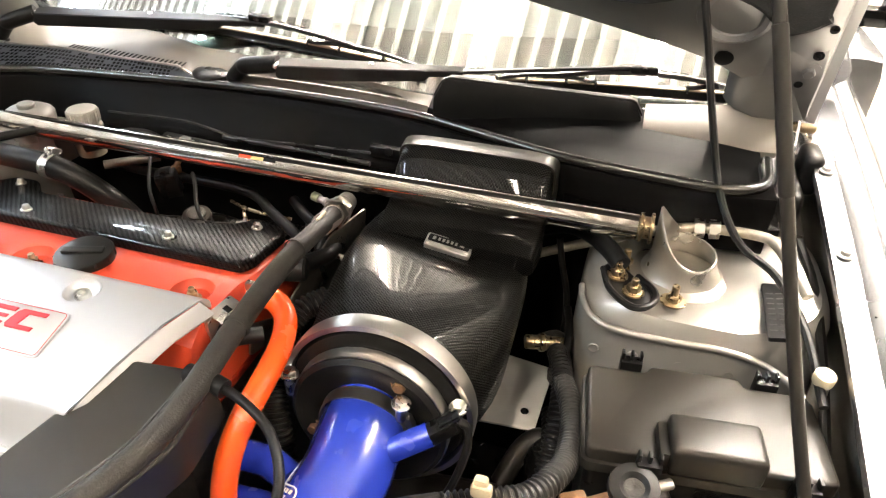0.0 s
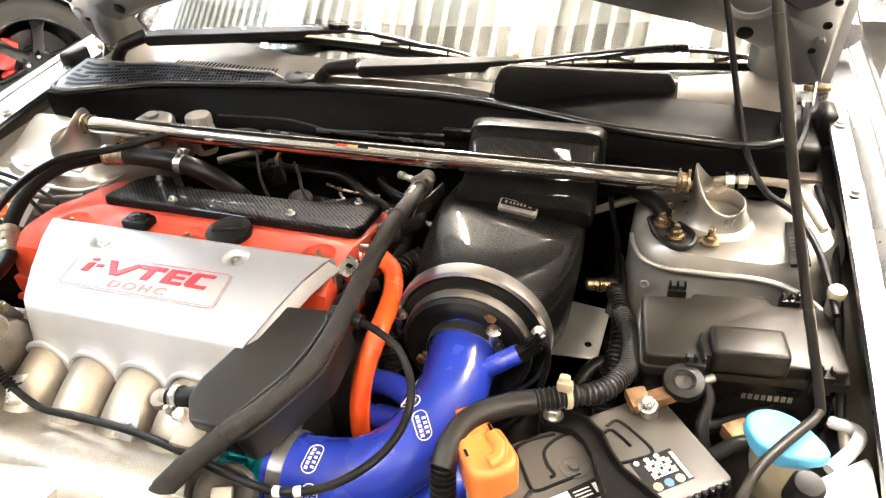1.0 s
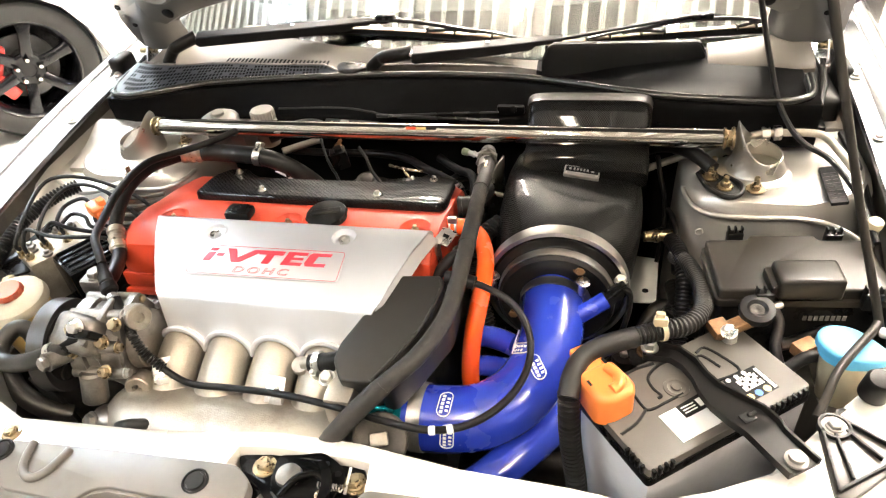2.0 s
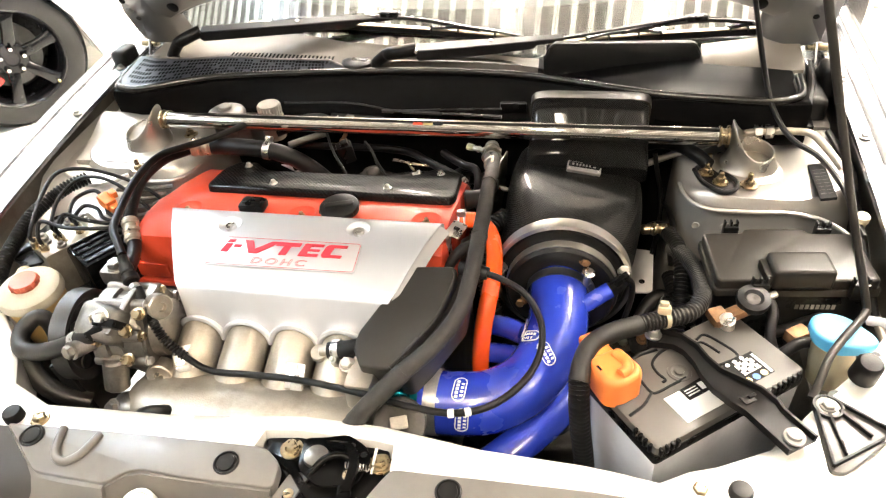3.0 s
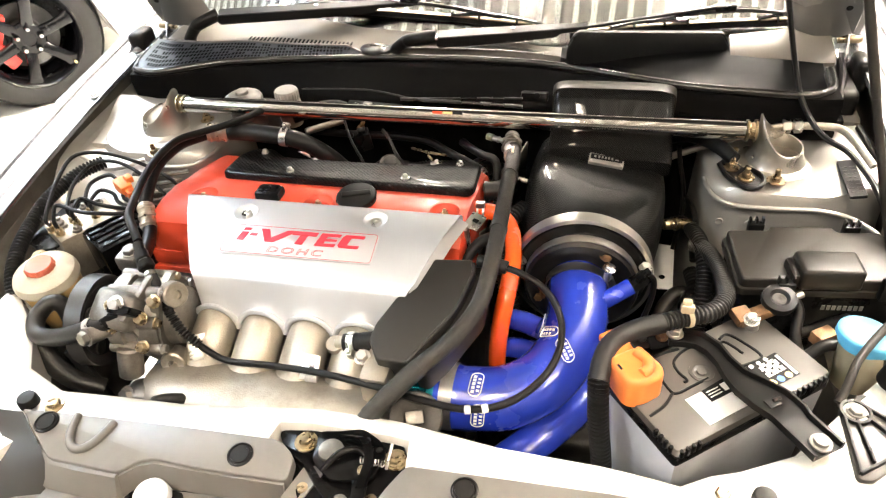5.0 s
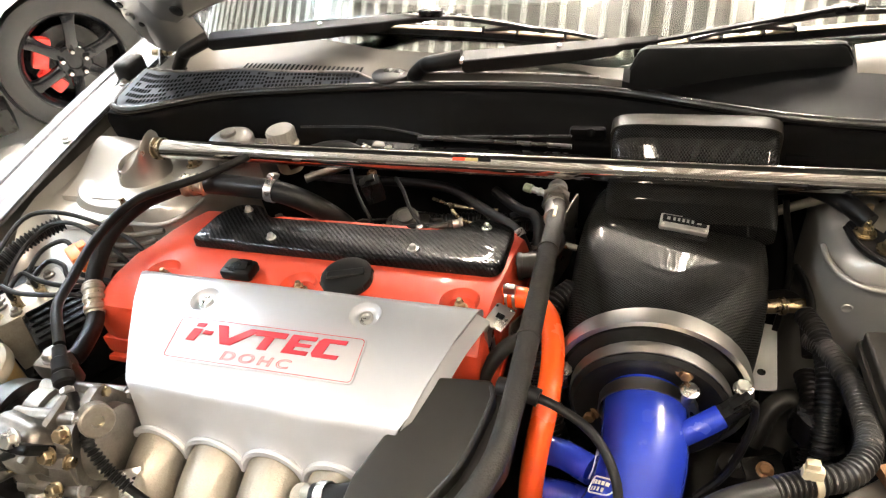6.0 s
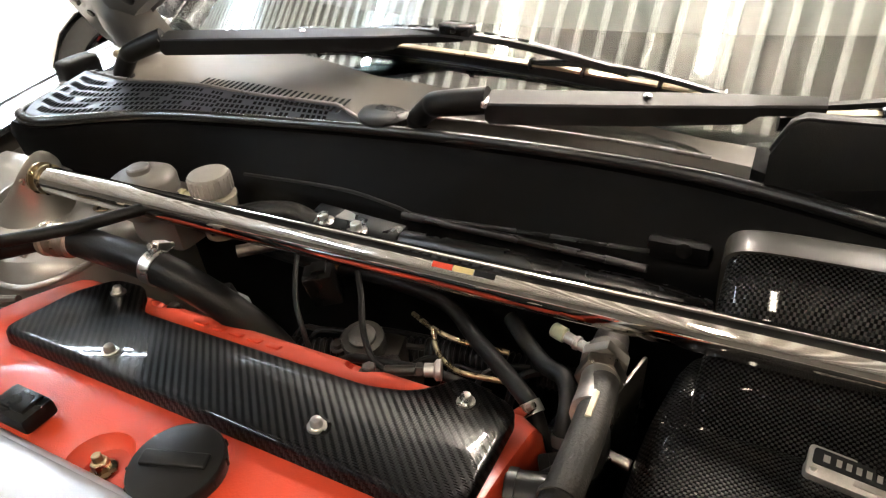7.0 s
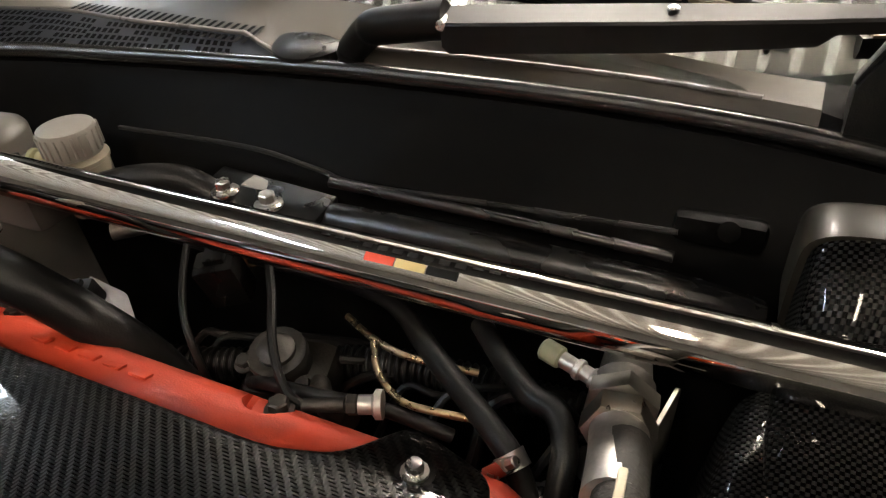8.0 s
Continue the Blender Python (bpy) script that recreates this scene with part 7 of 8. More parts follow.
part("charge_eye", lathe([(0.0155, 0), (0.0150, 0.0014), (0.011, 0.0018), (0.0095, 0.0006), (0.006, 0.0004), (0.0055, 0.0030), (0.001, 0.0030)], eye_p, (0, 0, 1), 24), BATTERY, lidb)
part("battery_label", prism([(-0.063, -0.053), (-0.002, -0.053), (-0.002, -0.029), (-0.038, -0.029), (-0.038, -0.011), (-0.063, -0.011)], 0.8100, 0.8106, 0, bm_), LABEL_WHITE, bat, "white paper label")
dark = part("battery_label", prism([(-0.038, -0.0285), (0.010, -0.0285), (0.012, -0.007), (-0.038, -0.0105)], 0.8100, 0.8107, 0, bm_), LABEL_BLACK, bat, "black label with white marks")
for k in range(3):
    part("label_bar", prism([(-0.034, -0.0160 - k * 0.004), (-0.016, -0.0160 - k * 0.004), (-0.016, -0.0145 - k * 0.004), (-0.034, -0.0145 - k * 0.004)], 0.8107, 0.8110, 0, bm_), LABEL_WHITE, dark)
part("label_bar", prism([(-0.012, -0.024), (0.006, -0.024), (0.006, -0.013), (-0.012, -0.013)], 0.8107, 0.8110, 0, bm_), LABEL_WHITE, dark)
code = part("battery_label", prism([(0.036, -0.048), (0.085, -0.048), (0.085, -0.008), (0.036, -0.008)], 0.8100, 0.8106, 0, bm_), LABEL_BLACK, bat, "dark printed warning label")
part("label_bar", prism([(0.080, -0.046), (0.084, -0.046), (0.084, -0.012), (0.080, -0.012)], 0.8106, 0.8109, 0, bm_), LABEL_WHITE, code)
for k in range(8):
    for q in range(9):
        if (k * 5 + q * 3 + k * q) % 4:
            part("label_bar", prism([(0.0480 + q * 0.0032, -0.0160 - k * 0.0026), (0.0506 + q * 0.0032, -0.0160 - k * 0.0026), (0.0506 + q * 0.0032, -0.0142 - k * 0.0026), (0.0480 + q * 0.0032, -0.0142 - k * 0.0026)], 0.8106, 0.8109, 0, bm_), LABEL_WHITE, code)
for q, mat in ((0.046, LABEL_GOLD), (0.059, LABEL_BLUE), (0.072, LABEL_GOLD)):
    part("label_dot", lathe([(0.0048, 0), (0.0048, 0.0004)], bm_ @ Vector((q, -0.0425, 0.8106)), (0, 0, 1), 14), mat, code)
for q in (0.042, 0.054, 0.066):
    part("label_dot", lathe([(0.0030, 0), (0.0030, 0.0004)], bm_ @ Vector((q, -0.0110, 0.8106)), (0, 0, 1), 12), LABEL_WHITE, code)
part("battery_post", lathe([(0.0095, 0), (0.0085, 0.018)], bm_ @ Vector((0.093, 0.040, 0.810)), (0, 0, 1), 16), DULL_STEEL, bat)
part("battery_post", lathe([(0.0095, 0), (0.0085, 0.018)], bm_ @ Vector((-0.093, 0.036, 0.810)), (0, 0, 1), 16), DULL_STEEL, bat)

clampb = thing("battery_terminal", (0.50, -0.30, 0.815), "corroded brown battery terminal clamp with a ring lug", "battery terminal")
part("terminal_strap", box((0.497, -0.315, 0.824), (0.058, 0.020, 0.012), 0.004, pose(0, 0, 0, -6, -10, 28)), WORN, clampb)
part("terminal_ear", box((0.478, -0.320, 0.822), (0.024, 0.026, 0.014), 0.004, pose(0, 0, 0, 8, 0, 28)), WORN, clampb)
part("terminal_bolt", hex_head((0.488, -0.330, 0.826), (0, -0.3, 1), 0.008, 0.010, 1.3), STEEL, clampb)
part("ring_lug", hoop([(0.009, 0.001), (0.013, 0), (0.0215, 0.001), (0.0225, 0.006), (0.0215, 0.012), (0.013, 0.013), (0.009, 0.010)], (0.523, -0.297, 0.832), (0, -0.25, 1), 30), SATIN, clampb, "dark round ring lug")
part("lug_core", lathe([(0.0105, 0.002), (0.0105, 0.009), (0.005, 0.0095), (0.002, 0.008)], (0.523, -0.297, 0.832), (0, -0.25, 1), 20), GRIME, clampb)
part("terminal_screw", rod((0.540, -0.290, 0.835), (0.555, -0.282, 0.838), 0.0050, 10), DULL_STEEL, clampb)
part("terminal_cable", tube([(0.545, -0.285, 0.832), (0.552, -0.30, 0.82), (0.548, -0.325, 0.80), (0.56, -0.35, 0.77)], 0.007, 10), RUBBER, clampb)

cover_o = thing("battery_terminal_cover", (0.335, -0.44, 0.81), "orange plastic cover over the battery terminal", "terminal cover")
od = Vector((0.60, -0.80, 0)).normalized()
om = Matrix(((od.x, -od.y, 0, 0.331), (od.y, od.x, 0, -0.438), (0, 0, 1, 0), (0, 0, 0, 1))) @ Matrix.Diagonal((0.88, 0.90, 1, 1))
ot = Matrix(((od.x, -od.y, 0, 0), (od.y, od.x, 0, 0), (0, 0, 1, 0), (0, 0, 0, 1)))
part("cover_shell", prism(rounded([(-0.012, -0.026), (0.040, -0.030), (0.052, -0.012), (0.050, 0.022), (0.036, 0.032), (-0.012, 0.028)], 0.010, 4), 0.806, 0.850, 0.010, om, 4), ORANGE_CAP, cover_o)
part("cover_skirt", prism(rounded([(-0.040, -0.020), (-0.004, -0.022), (-0.004, 0.022), (-0.036, 0.020)], 0.008, 4), 0.812, 0.847, 0.008, om, 3), ORANGE_CAP, cover_o)
part("cover_ridge", tube([om @ Vector((0.000, 0.012, 0.849)), om @ Vector((0.020, 0.016, 0.851)), om @ Vector((0.034, 0.008, 0.851)), om @ Vector((0.036, -0.004, 0.850))], 0.007, 10), ORANGE_CAP, cover_o)
part("cover_tab", box(om @ Vector((-0.044, 0.0, 0.842)), (0.018, 0.022, 0.012), 0.003, ot), ORANGE_CAP, cover_o)
for dx, dy in ((0.012, -0.022), (-0.012, 0.016)):
    part("cover_slot", box(om @ Vector((dx, dy, 0.8495)), (0.009, 0.003, 0.001), 0, ot), LABEL_BLACK, cover_o)

strap = thing("battery_strap", (0.46, -0.43, 0.80), "black pressed steel battery hold-down strap", "battery strap")
SL = [((0.384, -0.366, 0.815), 0.026), ((0.402, -0.366, 0.817), 0.028), ((0.422, -0.370, 0.818), 0.026), ((0.438, -0.385, 0.820), 0.024), ((0.449, -0.405, 0.821), 0.022), ((0.459, -0.428, 0.825), 0.030), ((0.473, -0.450, 0.832), 0.042), ((0.490, -0.474, 0.842), 0.048), ((0.504, -0.495, 0.849), 0.044), ((0.510, -0.506, 0.849), 0.040), ((0.536, -0.543, 0.852), 0.040)]
rings = []
for k, (c, w) in enumerate(SL):
    c = Vector(c)
    d = (Vector(SL[min(k + 1, len(SL) - 1)][0]) - Vector(SL[max(k - 1, 0)][0])).normalized()
    n = d.cross(Vector((0, 0, 1))).normalized()
    rings.append([c + n * (w / 2) + Vector((0, 0, 0.006)), c + n * (w / 2 - 0.003) + Vector((0, 0, 0.006)), c + n * (w / 2 - 0.005), c - n * (w / 2 - 0.005), c - n * (w / 2 - 0.003) + Vector((0, 0, 0.006)), c - n * (w / 2) + Vector((0, 0, 0.006)), c - n * (w / 2) - Vector((0, 0, 0.004)), c + n * (w / 2) - Vector((0, 0, 0.004))])
part("strap_channel", skin(rings), ARM, strap)
part("strap_nut", hex_head((0.392, -0.362, 0.818), (0, 0, 1), 0.008, 0.012, 1.4), STEEL, strap)
part("strap_bolt", lathe([(0.0115, 0), (0.0115, 0.003), (0.008, 0.0034), (0.008, 0.008), (0.002, 0.0085)], (0.529, -0.534, 0.853), (0, 0, 1), 20), CREAM_GREY, strap, "pale round-headed bolt")
part("strap_window", box((0.491, -0.480, 0.8455), (0.016, 0.012, 0.002), 0.0005, pose(0, 0, 0, 0, 0, 35)), LABEL_BLACK, strap)
part("window_tab", box((0.495, -0.476, 0.8475), (0.010, 0.004, 0.005), 0.001, pose(0, 0, 0, 25, 0, 35)), ARM, strap)

loom = thing("battery_loom", (0.35, -0.4, 0.6), "thick black corrugated battery wiring loom", "wiring loom")
part("loom_elbow", tube([(0.372, -0.372, 0.845), (0.338, -0.392, 0.847), (0.312, -0.416, 0.846), (0.301, -0.444, 0.840), (0.298, -0.466, 0.828)], 0.0132, 16), HOSE, loom, "black taped loom elbow")
part("loom_tube", tube([(0.350, -0.384, 0.846), (0.372, -0.371, 0.845), (0.405, -0.354, 0.843), (0.436, -0.337, 0.840), (0.455, -0.306, 0.834), (0.464, -0.262, 0.815), (0.462, -0.20, 0.80), (0.450, -0.15, 0.79), (0.436, -0.11, 0.77)], 0.0115, 14, 6, 0.0022, 0.0055), HOSE, loom)
part("loom_drop", tube([(0.298, -0.460, 0.832), (0.300, -0.476, 0.80), (0.304, -0.485, 0.76), (0.312, -0.495, 0.70), (0.318, -0.50, 0.62)], 0.0122, 14, 6, 0.003, 0.006), RUBBER, loom)
tie = part("cable_tie", merged(clamp_band((0.404, -0.3545, 0.8430), (0.85, 0.45, -0.05), 0.0128, 0.006, False), box((0.402, -0.356, 0.860), (0.018, 0.010, 0.014), 0.004), box((0.401, -0.354, 0.868), (0.012, 0.008, 0.010), 0.003)), CREAM, loom, "cream plastic cable tie")
for pts, r, rb_, lab in (([(0.430, -0.08, 0.78), (0.442, -0.12, 0.785), (0.447, -0.17, 0.775), (0.445, -0.22, 0.74), (0.44, -0.28, 0.68)], 0.011, 0.003, "corrugated black loom beside the fuse box"),
                         ([(0.438, -0.12, 0.72), (0.444, -0.16, 0.715), (0.442, -0.21, 0.69), (0.435, -0.26, 0.64)], 0.012, 0.003, "thick corrugated black loom below the airbox"),
                         ([(0.33, -0.42, 0.66), (0.36, -0.36, 0.68), (0.40, -0.31, 0.68), (0.44, -0.27, 0.66)], 0.016, 0.0, "black coolant hose below the battery loom")):
    solo("bay_loom", tube(pts, r, 14, 6, rb_, 0.006), RUBBER, lab, "wiring loom", "bay looms")
duct = thing("black_cold_duct", (0.42, -0.2, 0.45), "black plastic duct between airbox and fuse box", "duct")
part("duct_neck", lathe([(0.032, 0.0), (0.034, 0.01), (0.032, 0.02), (0.028, 0.03)], (0.450, -0.185, 0.690), (0.1, 0.2, 1), 24), BLACK, duct)
part("duct_body", box((0.450, -0.215, 0.58), (0.06, 0.08, 0.20), 0.02, pose(0, 0, 0, 8, 0, 10)), BLACK_GLOSS, duct)
sensor = thing("flow_sensor_plug", (0.335, -0.27, 0.80), "black sensor plug on the intake hose stub", "sensor plug")
part("plug_body", box((0.343, -0.272, 0.822), (0.034, 0.018, 0.018), 0.004, pose(0, 0, 0, 0, -28, 30)), BLACK, sensor)
part("plug_clip", box((0.350, -0.270, 0.835), (0.022, 0.010, 0.007), 0.002, pose(0, 0, 0, 0, -28, 30)), BLACK, sensor)
part("plug_wire", tube([(0.356, -0.262, 0.828), (0.366, -0.258, 0.815), (0.366, -0.262, 0.78), (0.35, -0.28, 0.73), (0.32, -0.30, 0.70)], 0.0045, 8), RUBBER, sensor)
brass_pipe = solo("brass_fitting", merged(rod((0.388, -0.060, 0.768), (0.440, -0.045, 0.764), 0.009, 14), rod((0.405, -0.055, 0.7668), (0.413, -0.0525, 0.7660), 0.0115, 12)), BRASS, "small brass-coloured pipe fitting beside the airbox", "pipe fitting")

for pts, r, mat, lab in (([(0.405, 0.045, 0.86), (0.413, 0.045, 0.82), (0.424, 0.045, 0.775), (0.428, 0.035, 0.72), (0.42, 0.01, 0.66)], 0.0042, RUBBER, "thin black cable between airbox and tower"),
                         ([(0.40, 0.03, 0.70), (0.425, 0.0, 0.735), (0.44, -0.04, 0.74), (0.445, -0.09, 0.72)], 0.0085, HOSE, "dusty rubber hose between airbox and tower"),
                         ([(0.43, 0.02, 0.77), (0.436, -0.02, 0.778), (0.44, -0.06, 0.775), (0.438, -0.10, 0.75)], 0.0050, RUBBER, "thin black cable between airbox and tower"),
                         ([(0.39, -0.16, 0.62), (0.41, -0.13, 0.66), (0.435, -0.12, 0.67), (0.46, -0.15, 0.65)], 0.013, HOSE, "dusty coolant hose below the bracket plate")):
    solo("side_cable", tube(pts, r, 12, 6), mat, lab, "cable", "side cables")
gearbox = thing("gearbox_top", (0.33, -0.28, 0.45), "grimy cast gearbox top with bolts below the hoses", "gearbox")
part("gearbox_case", box((0.33, -0.27, 0.53), (0.24, 0.26, 0.14), 0.03, pose(0, 0, 0, 0, 0, 6), 3), GRIME, gearbox)
for x, y, h in ((0.37, -0.20, 0.030), (0.40, -0.26, 0.024), (0.34, -0.33, 0.020), (0.42, -0.32, 0.026), (0.27, -0.36, 0.02)):
    part("case_boss", lathe([(0.022, 0), (0.020, h), (0.012, h + 0.002), (0.003, h + 0.002)], (x, y, 0.60), (0, 0, 1), 18), GRIME, gearbox)
    part("case_bolt", hex_head((x, y, 0.60 + h), (0, 0, 1), 0.008, 0.010, 1.3), DULL_STEEL, gearbox)
clip = thing("loom_bracket", (0.40, -0.24, 0.66), "black stamped loom bracket with a small bolt", "bracket")
part("bracket_plate", box((0.395, -0.235, 0.675), (0.045, 0.035, 0.004), 0.001, pose(0, 0, 0, 18, 0, 20)), BLACK, clip)
part("bracket_bolt", hex_head((0.395, -0.235, 0.678), (0, -0.3, 1), 0.007, 0.008, 1.4), WORN, clip)
washer = thing("washer_filler", (0.64, -0.33, 0.65), "cream washer filler neck with a light blue cap", "washer filler")
part("filler_neck", tube([(0.648, -0.300, 0.62), (0.642, -0.320, 0.72), (0.624, -0.340, 0.79), (0.615, -0.351, 0.833)], lambda s: 0.034 - 0.010 * s, 24, 5), CREAM, washer)
wm = Matrix.Translation((0.615, -0.352, 0.837)) @ pose(0, 0, 0, 4, 4, -20)
capol = [(0.034 * math.cos(a) + (0.010 if math.cos(a) > 0.7 else 0) * (math.cos(a) - 0.7) * 4, 0.027 * math.sin(a)) for a in [2 * math.pi * k / 36 for k in range(36)]]
part("filler_cap", prism(capol, 0.0, 0.011, 0.004, wm, 4), CYAN, washer, "light blue flip cap")
part("cap_skirt", prism([(x * 0.82, y * 0.86) for x, y in capol], -0.012, 0.002, 0.001, wm), CYAN, washer)
brown = solo("brown_connector", box((0.585, -0.315, 0.795), (0.030, 0.020, 0.018), 0.003, pose(0, 0, 0, 0, 0, 35)), WORN, "small brown plug beside the washer filler", "connector")
for k, pts in enumerate(([(0.55, -0.32, 0.80), (0.575, -0.30, 0.79), (0.60, -0.28, 0.785), (0.63, -0.26, 0.78)], [(0.56, -0.35, 0.79), (0.585, -0.335, 0.80), (0.61, -0.33, 0.79), (0.62, -0.35, 0.76)], [(0.68, -0.28, 0.80), (0.70, -0.30, 0.812), (0.690, -0.33, 0.82), (0.665, -0.36, 0.815)])):
    solo("bay_wire", tube(pts, 0.008 if k < 2 else 0.007, 10), RUBBER if k < 2 else BATTERY_CASE, ("black wire beside the battery", "black wire beside the battery", "pale grey hose behind the washer filler")[k], "wire", "bay wires")

# right tower fittings
mount = thing("hose_mount_plate", (0.50, -0.03, 0.855), "black mount plate with zinc nuts on the strut tower", "bracket")
part("mount_plate", prism(rounded([(0.462, -0.005), (0.474, -0.045), (0.500, -0.078), (0.522, -0.072), (0.525, -0.045), (0.500, -0.015), (0.48, 0.012)], 0.012, 4), 0.858, 0.864, 0.002), RUBBER, mount)
part("mount_rim", tube([(0.465, -0.012, 0.864), (0.476, -0.05, 0.864), (0.502, -0.078, 0.865), (0.522, -0.070, 0.866), (0.526, -0.045, 0.866), (0.505, -0.018, 0.865)], 0.004, 8), RUBBER, mount)
for p in ((0.482, -0.024), (0.502, -0.051)):
    part("mount_nut", merged(lathe([(0.0125, 0), (0.0125, 0.002)], (p[0], p[1], 0.865), (0, 0, 1), 18), hex_head((p[0], p[1], 0.866), (0, 0, 1), 0.008, 0.010, 1.2), rod((p[0], p[1], 0.872), (p[0], p[1], 0.884), 0.0042, 8)), BRASS, mount, "zinc nut on a stud")
part("cable_lug", tube([(0.485, -0.020, 0.878), (0.465, 0.005, 0.884), (0.440, 0.030, 0.884), (0.41, 0.055, 0.875), (0.37, 0.075, 0.85)], 0.0115, 14), RUBBER, mount, "black sleeved cable")
pipes = thing("refrigerant_pipe", (0.6, 0.06, 0.88), "pale aluminium refrigerant pipe behind the tower", "pipe")
part("pipe_run", tube([(0.34, 0.045, 0.805), (0.375, 0.05, 0.824), (0.42, 0.05, 0.847), (0.487, 0.046, 0.880), (0.54, 0.050, 0.898), (0.576, 0.053, 0.9035), (0.630, 0.049, 0.907), (0.650, 0.038, 0.906), (0.664, 0.008, 0.900), (0.682, -0.03, 0.886)], 0.0062, 12, 6), CAST, pipes)
for x in (0.567, 0.584):
    part("pipe_union", prism([(0.0115 * math.cos(math.pi / 3 * k), 0.0115 * math.sin(math.pi / 3 * k)) for k in range(6)], -0.006, 0.006, 0.0015, Matrix.Translation((x, 0.0528, 0.9022 + 0.09 * (x - 0.567))) @ turn_to((1, 0.02, 0.10))), STEEL, pipes, "hexagonal pipe union")
decal = solo("warning_label", prism(rounded([(-0.013, -0.052), (0.010, -0.052), (0.010, 0.052), (-0.013, 0.052)], 0.002, 2), -0.004, 0.001, 0, Matrix.Translation((0.653, -0.047, 0.8745)) @ pose(0, 0, 0, -2, -12, -1)), LABEL_BLACK, "faded black warning label on the strut tower", "label")
for k in range(8):
    for q in range(2):
        part("label_bar", prism([(-0.010 + q * 0.010, -0.040 + k * 0.0100), (-0.003 + q * 0.010, -0.040 + k * 0.0100), (-0.003 + q * 0.010, -0.0382 + k * 0.0100), (-0.010 + q * 0.010, -0.0382 + k * 0.0100)], 0.001, 0.0014, 0, Matrix.Translation((0.653, -0.047, 0.8745)) @ pose(0, 0, 0, -2, -12, -1)), DECAL, decal)
cap_s = thing("service_port", (0.695, -0.16, 0.80), "refrigerant service port with a cream cap", "pipe fitting")
part("port_stem", rod((0.686, -0.146, 0.82), (0.685, -0.143, 0.870), 0.008, 12), CAST, cap_s)
part("port_cap", lathe([(0.0092, 0), (0.0102, 0.002), (0.0102, 0.010), (0.0088, 0.012), (0.003, 0.0125)], (0.685, -0.143, 0.868), (0, -0.2, 1), 20), CREAM, cap_s, "cream ribbed port cap")
part("port_pipe", tube([(0.686, -0.146, 0.825), (0.693, -0.18, 0.805), (0.692, -0.26, 0.80), (0.69, -0.33, 0.80)], 0.0065, 10), CAST, cap_s)
solo("wing_cable", tube([(0.690, 0.10, 0.88), (0.698, 0.02, 0.872), (0.698, -0.08, 0.855), (0.694, -0.18, 0.83), (0.690, -0.28, 0.80)], 0.0055, 8), RUBBER, "thin black cable along the inner wing", "cable")

# ---- front covers and latch ----
def front_clip(x, y, z, parent):
    c = part("trim_clip", lathe([(0.0150, 0), (0.0150, 0.0022), (0.0132, 0.0030), (0.0125, 0.0012), (0.0105, 0.0012), (0.0100, 0.0030), (0.002, 0.0034)], (x, y, z), (0, -0.1, 1), 28), SATIN, parent, "round black push clip")
    return c


cov = thing("radiator_cover", (-0.25, -0.68, 0.80), "grey moulded plastic radiator cover with push clips", "plastic cover", "radiator covers")
part("cover_panel", prism(rounded([(-0.400, -0.636), (-0.36, -0.634), (-0.20, -0.626), (-0.055, -0.622), (-0.030, -0.640), (-0.026, -0.672), (-0.14, -0.674), (-0.190, -0.672), (-0.208, -0.678), (-0.222, -0.696), (-0.318, -0.694), (-0.352, -0.670)], 0.009, 4), 0.822, 0.840, 0.005, None, 3), GREY, cov)
part("cover_face", skin([[(-0.345, -0.672, 0.836), (-0.345, -0.678, 0.834), (-0.350, -0.700, 0.806), (-0.345, -0.690, 0.806)], [(-0.318, -0.692, 0.836), (-0.318, -0.698, 0.834), (-0.318, -0.716, 0.806), (-0.318, -0.704, 0.806)], [(-0.27, -0.694, 0.836), (-0.27, -0.700, 0.834), (-0.27, -0.718, 0.806), (-0.27, -0.706, 0.806)], [(-0.226, -0.694, 0.836), (-0.226, -0.700, 0.834), (-0.222, -0.718, 0.806), (-0.222, -0.706, 0.806)]]), GREY, cov)
part("cover_step", prism(rounded([(-0.32, -0.704), (-0.225, -0.706), (-0.205, -0.690), (-0.028, -0.680), (-0.018, -0.78), (-0.34, -0.80)], 0.006, 3), 0.796, 0.808, 0.004), GREY, cov)
part("cover_wall", skin([[(x, y + 0.001, 0.836), (x, y - 0.003, 0.836), (x, y - 0.012, 0.804), (x, y - 0.008, 0.804)] for x, y in ((-0.222, -0.696), (-0.206, -0.679), (-0.19, -0.673), (-0.15, -0.6735), (-0.09, -0.673), (-0.030, -0.672))]), GREY, cov)
ridge = [(-0.318, -0.634, 0.841), (-0.312, -0.655, 0.842), (-0.302, -0.672, 0.842), (-0.286, -0.678, 0.842), (-0.274, -0.668, 0.842), (-0.268, -0.650, 0.842), (-0.266, -0.636, 0.841)]
part("moulded_ridge", tube(ridge, 0.0052, 10), GREY, cov)
part("cover_shoulder", skin([[(-0.52, -0.60, 0.80), (-0.50, -0.615, 0.828), (-0.43, -0.640, 0.836), (-0.395, -0.640, 0.839)], [(-0.50, -0.68, 0.78), (-0.47, -0.68, 0.818), (-0.40, -0.672, 0.832), (-0.356, -0.669, 0.838)], [(-0.47, -0.74, 0.76), (-0.43, -0.735, 0.79), (-0.37, -0.712, 0.812), (-0.322, -0.694, 0.832)], [(-0.46, -0.78, 0.72), (-0.42, -0.775, 0.75), (-0.36, -0.74, 0.775), (-0.316, -0.712, 0.802)]], caps=False, wrap=False), DARK_GREY, cov, "dark moulded shoulder")
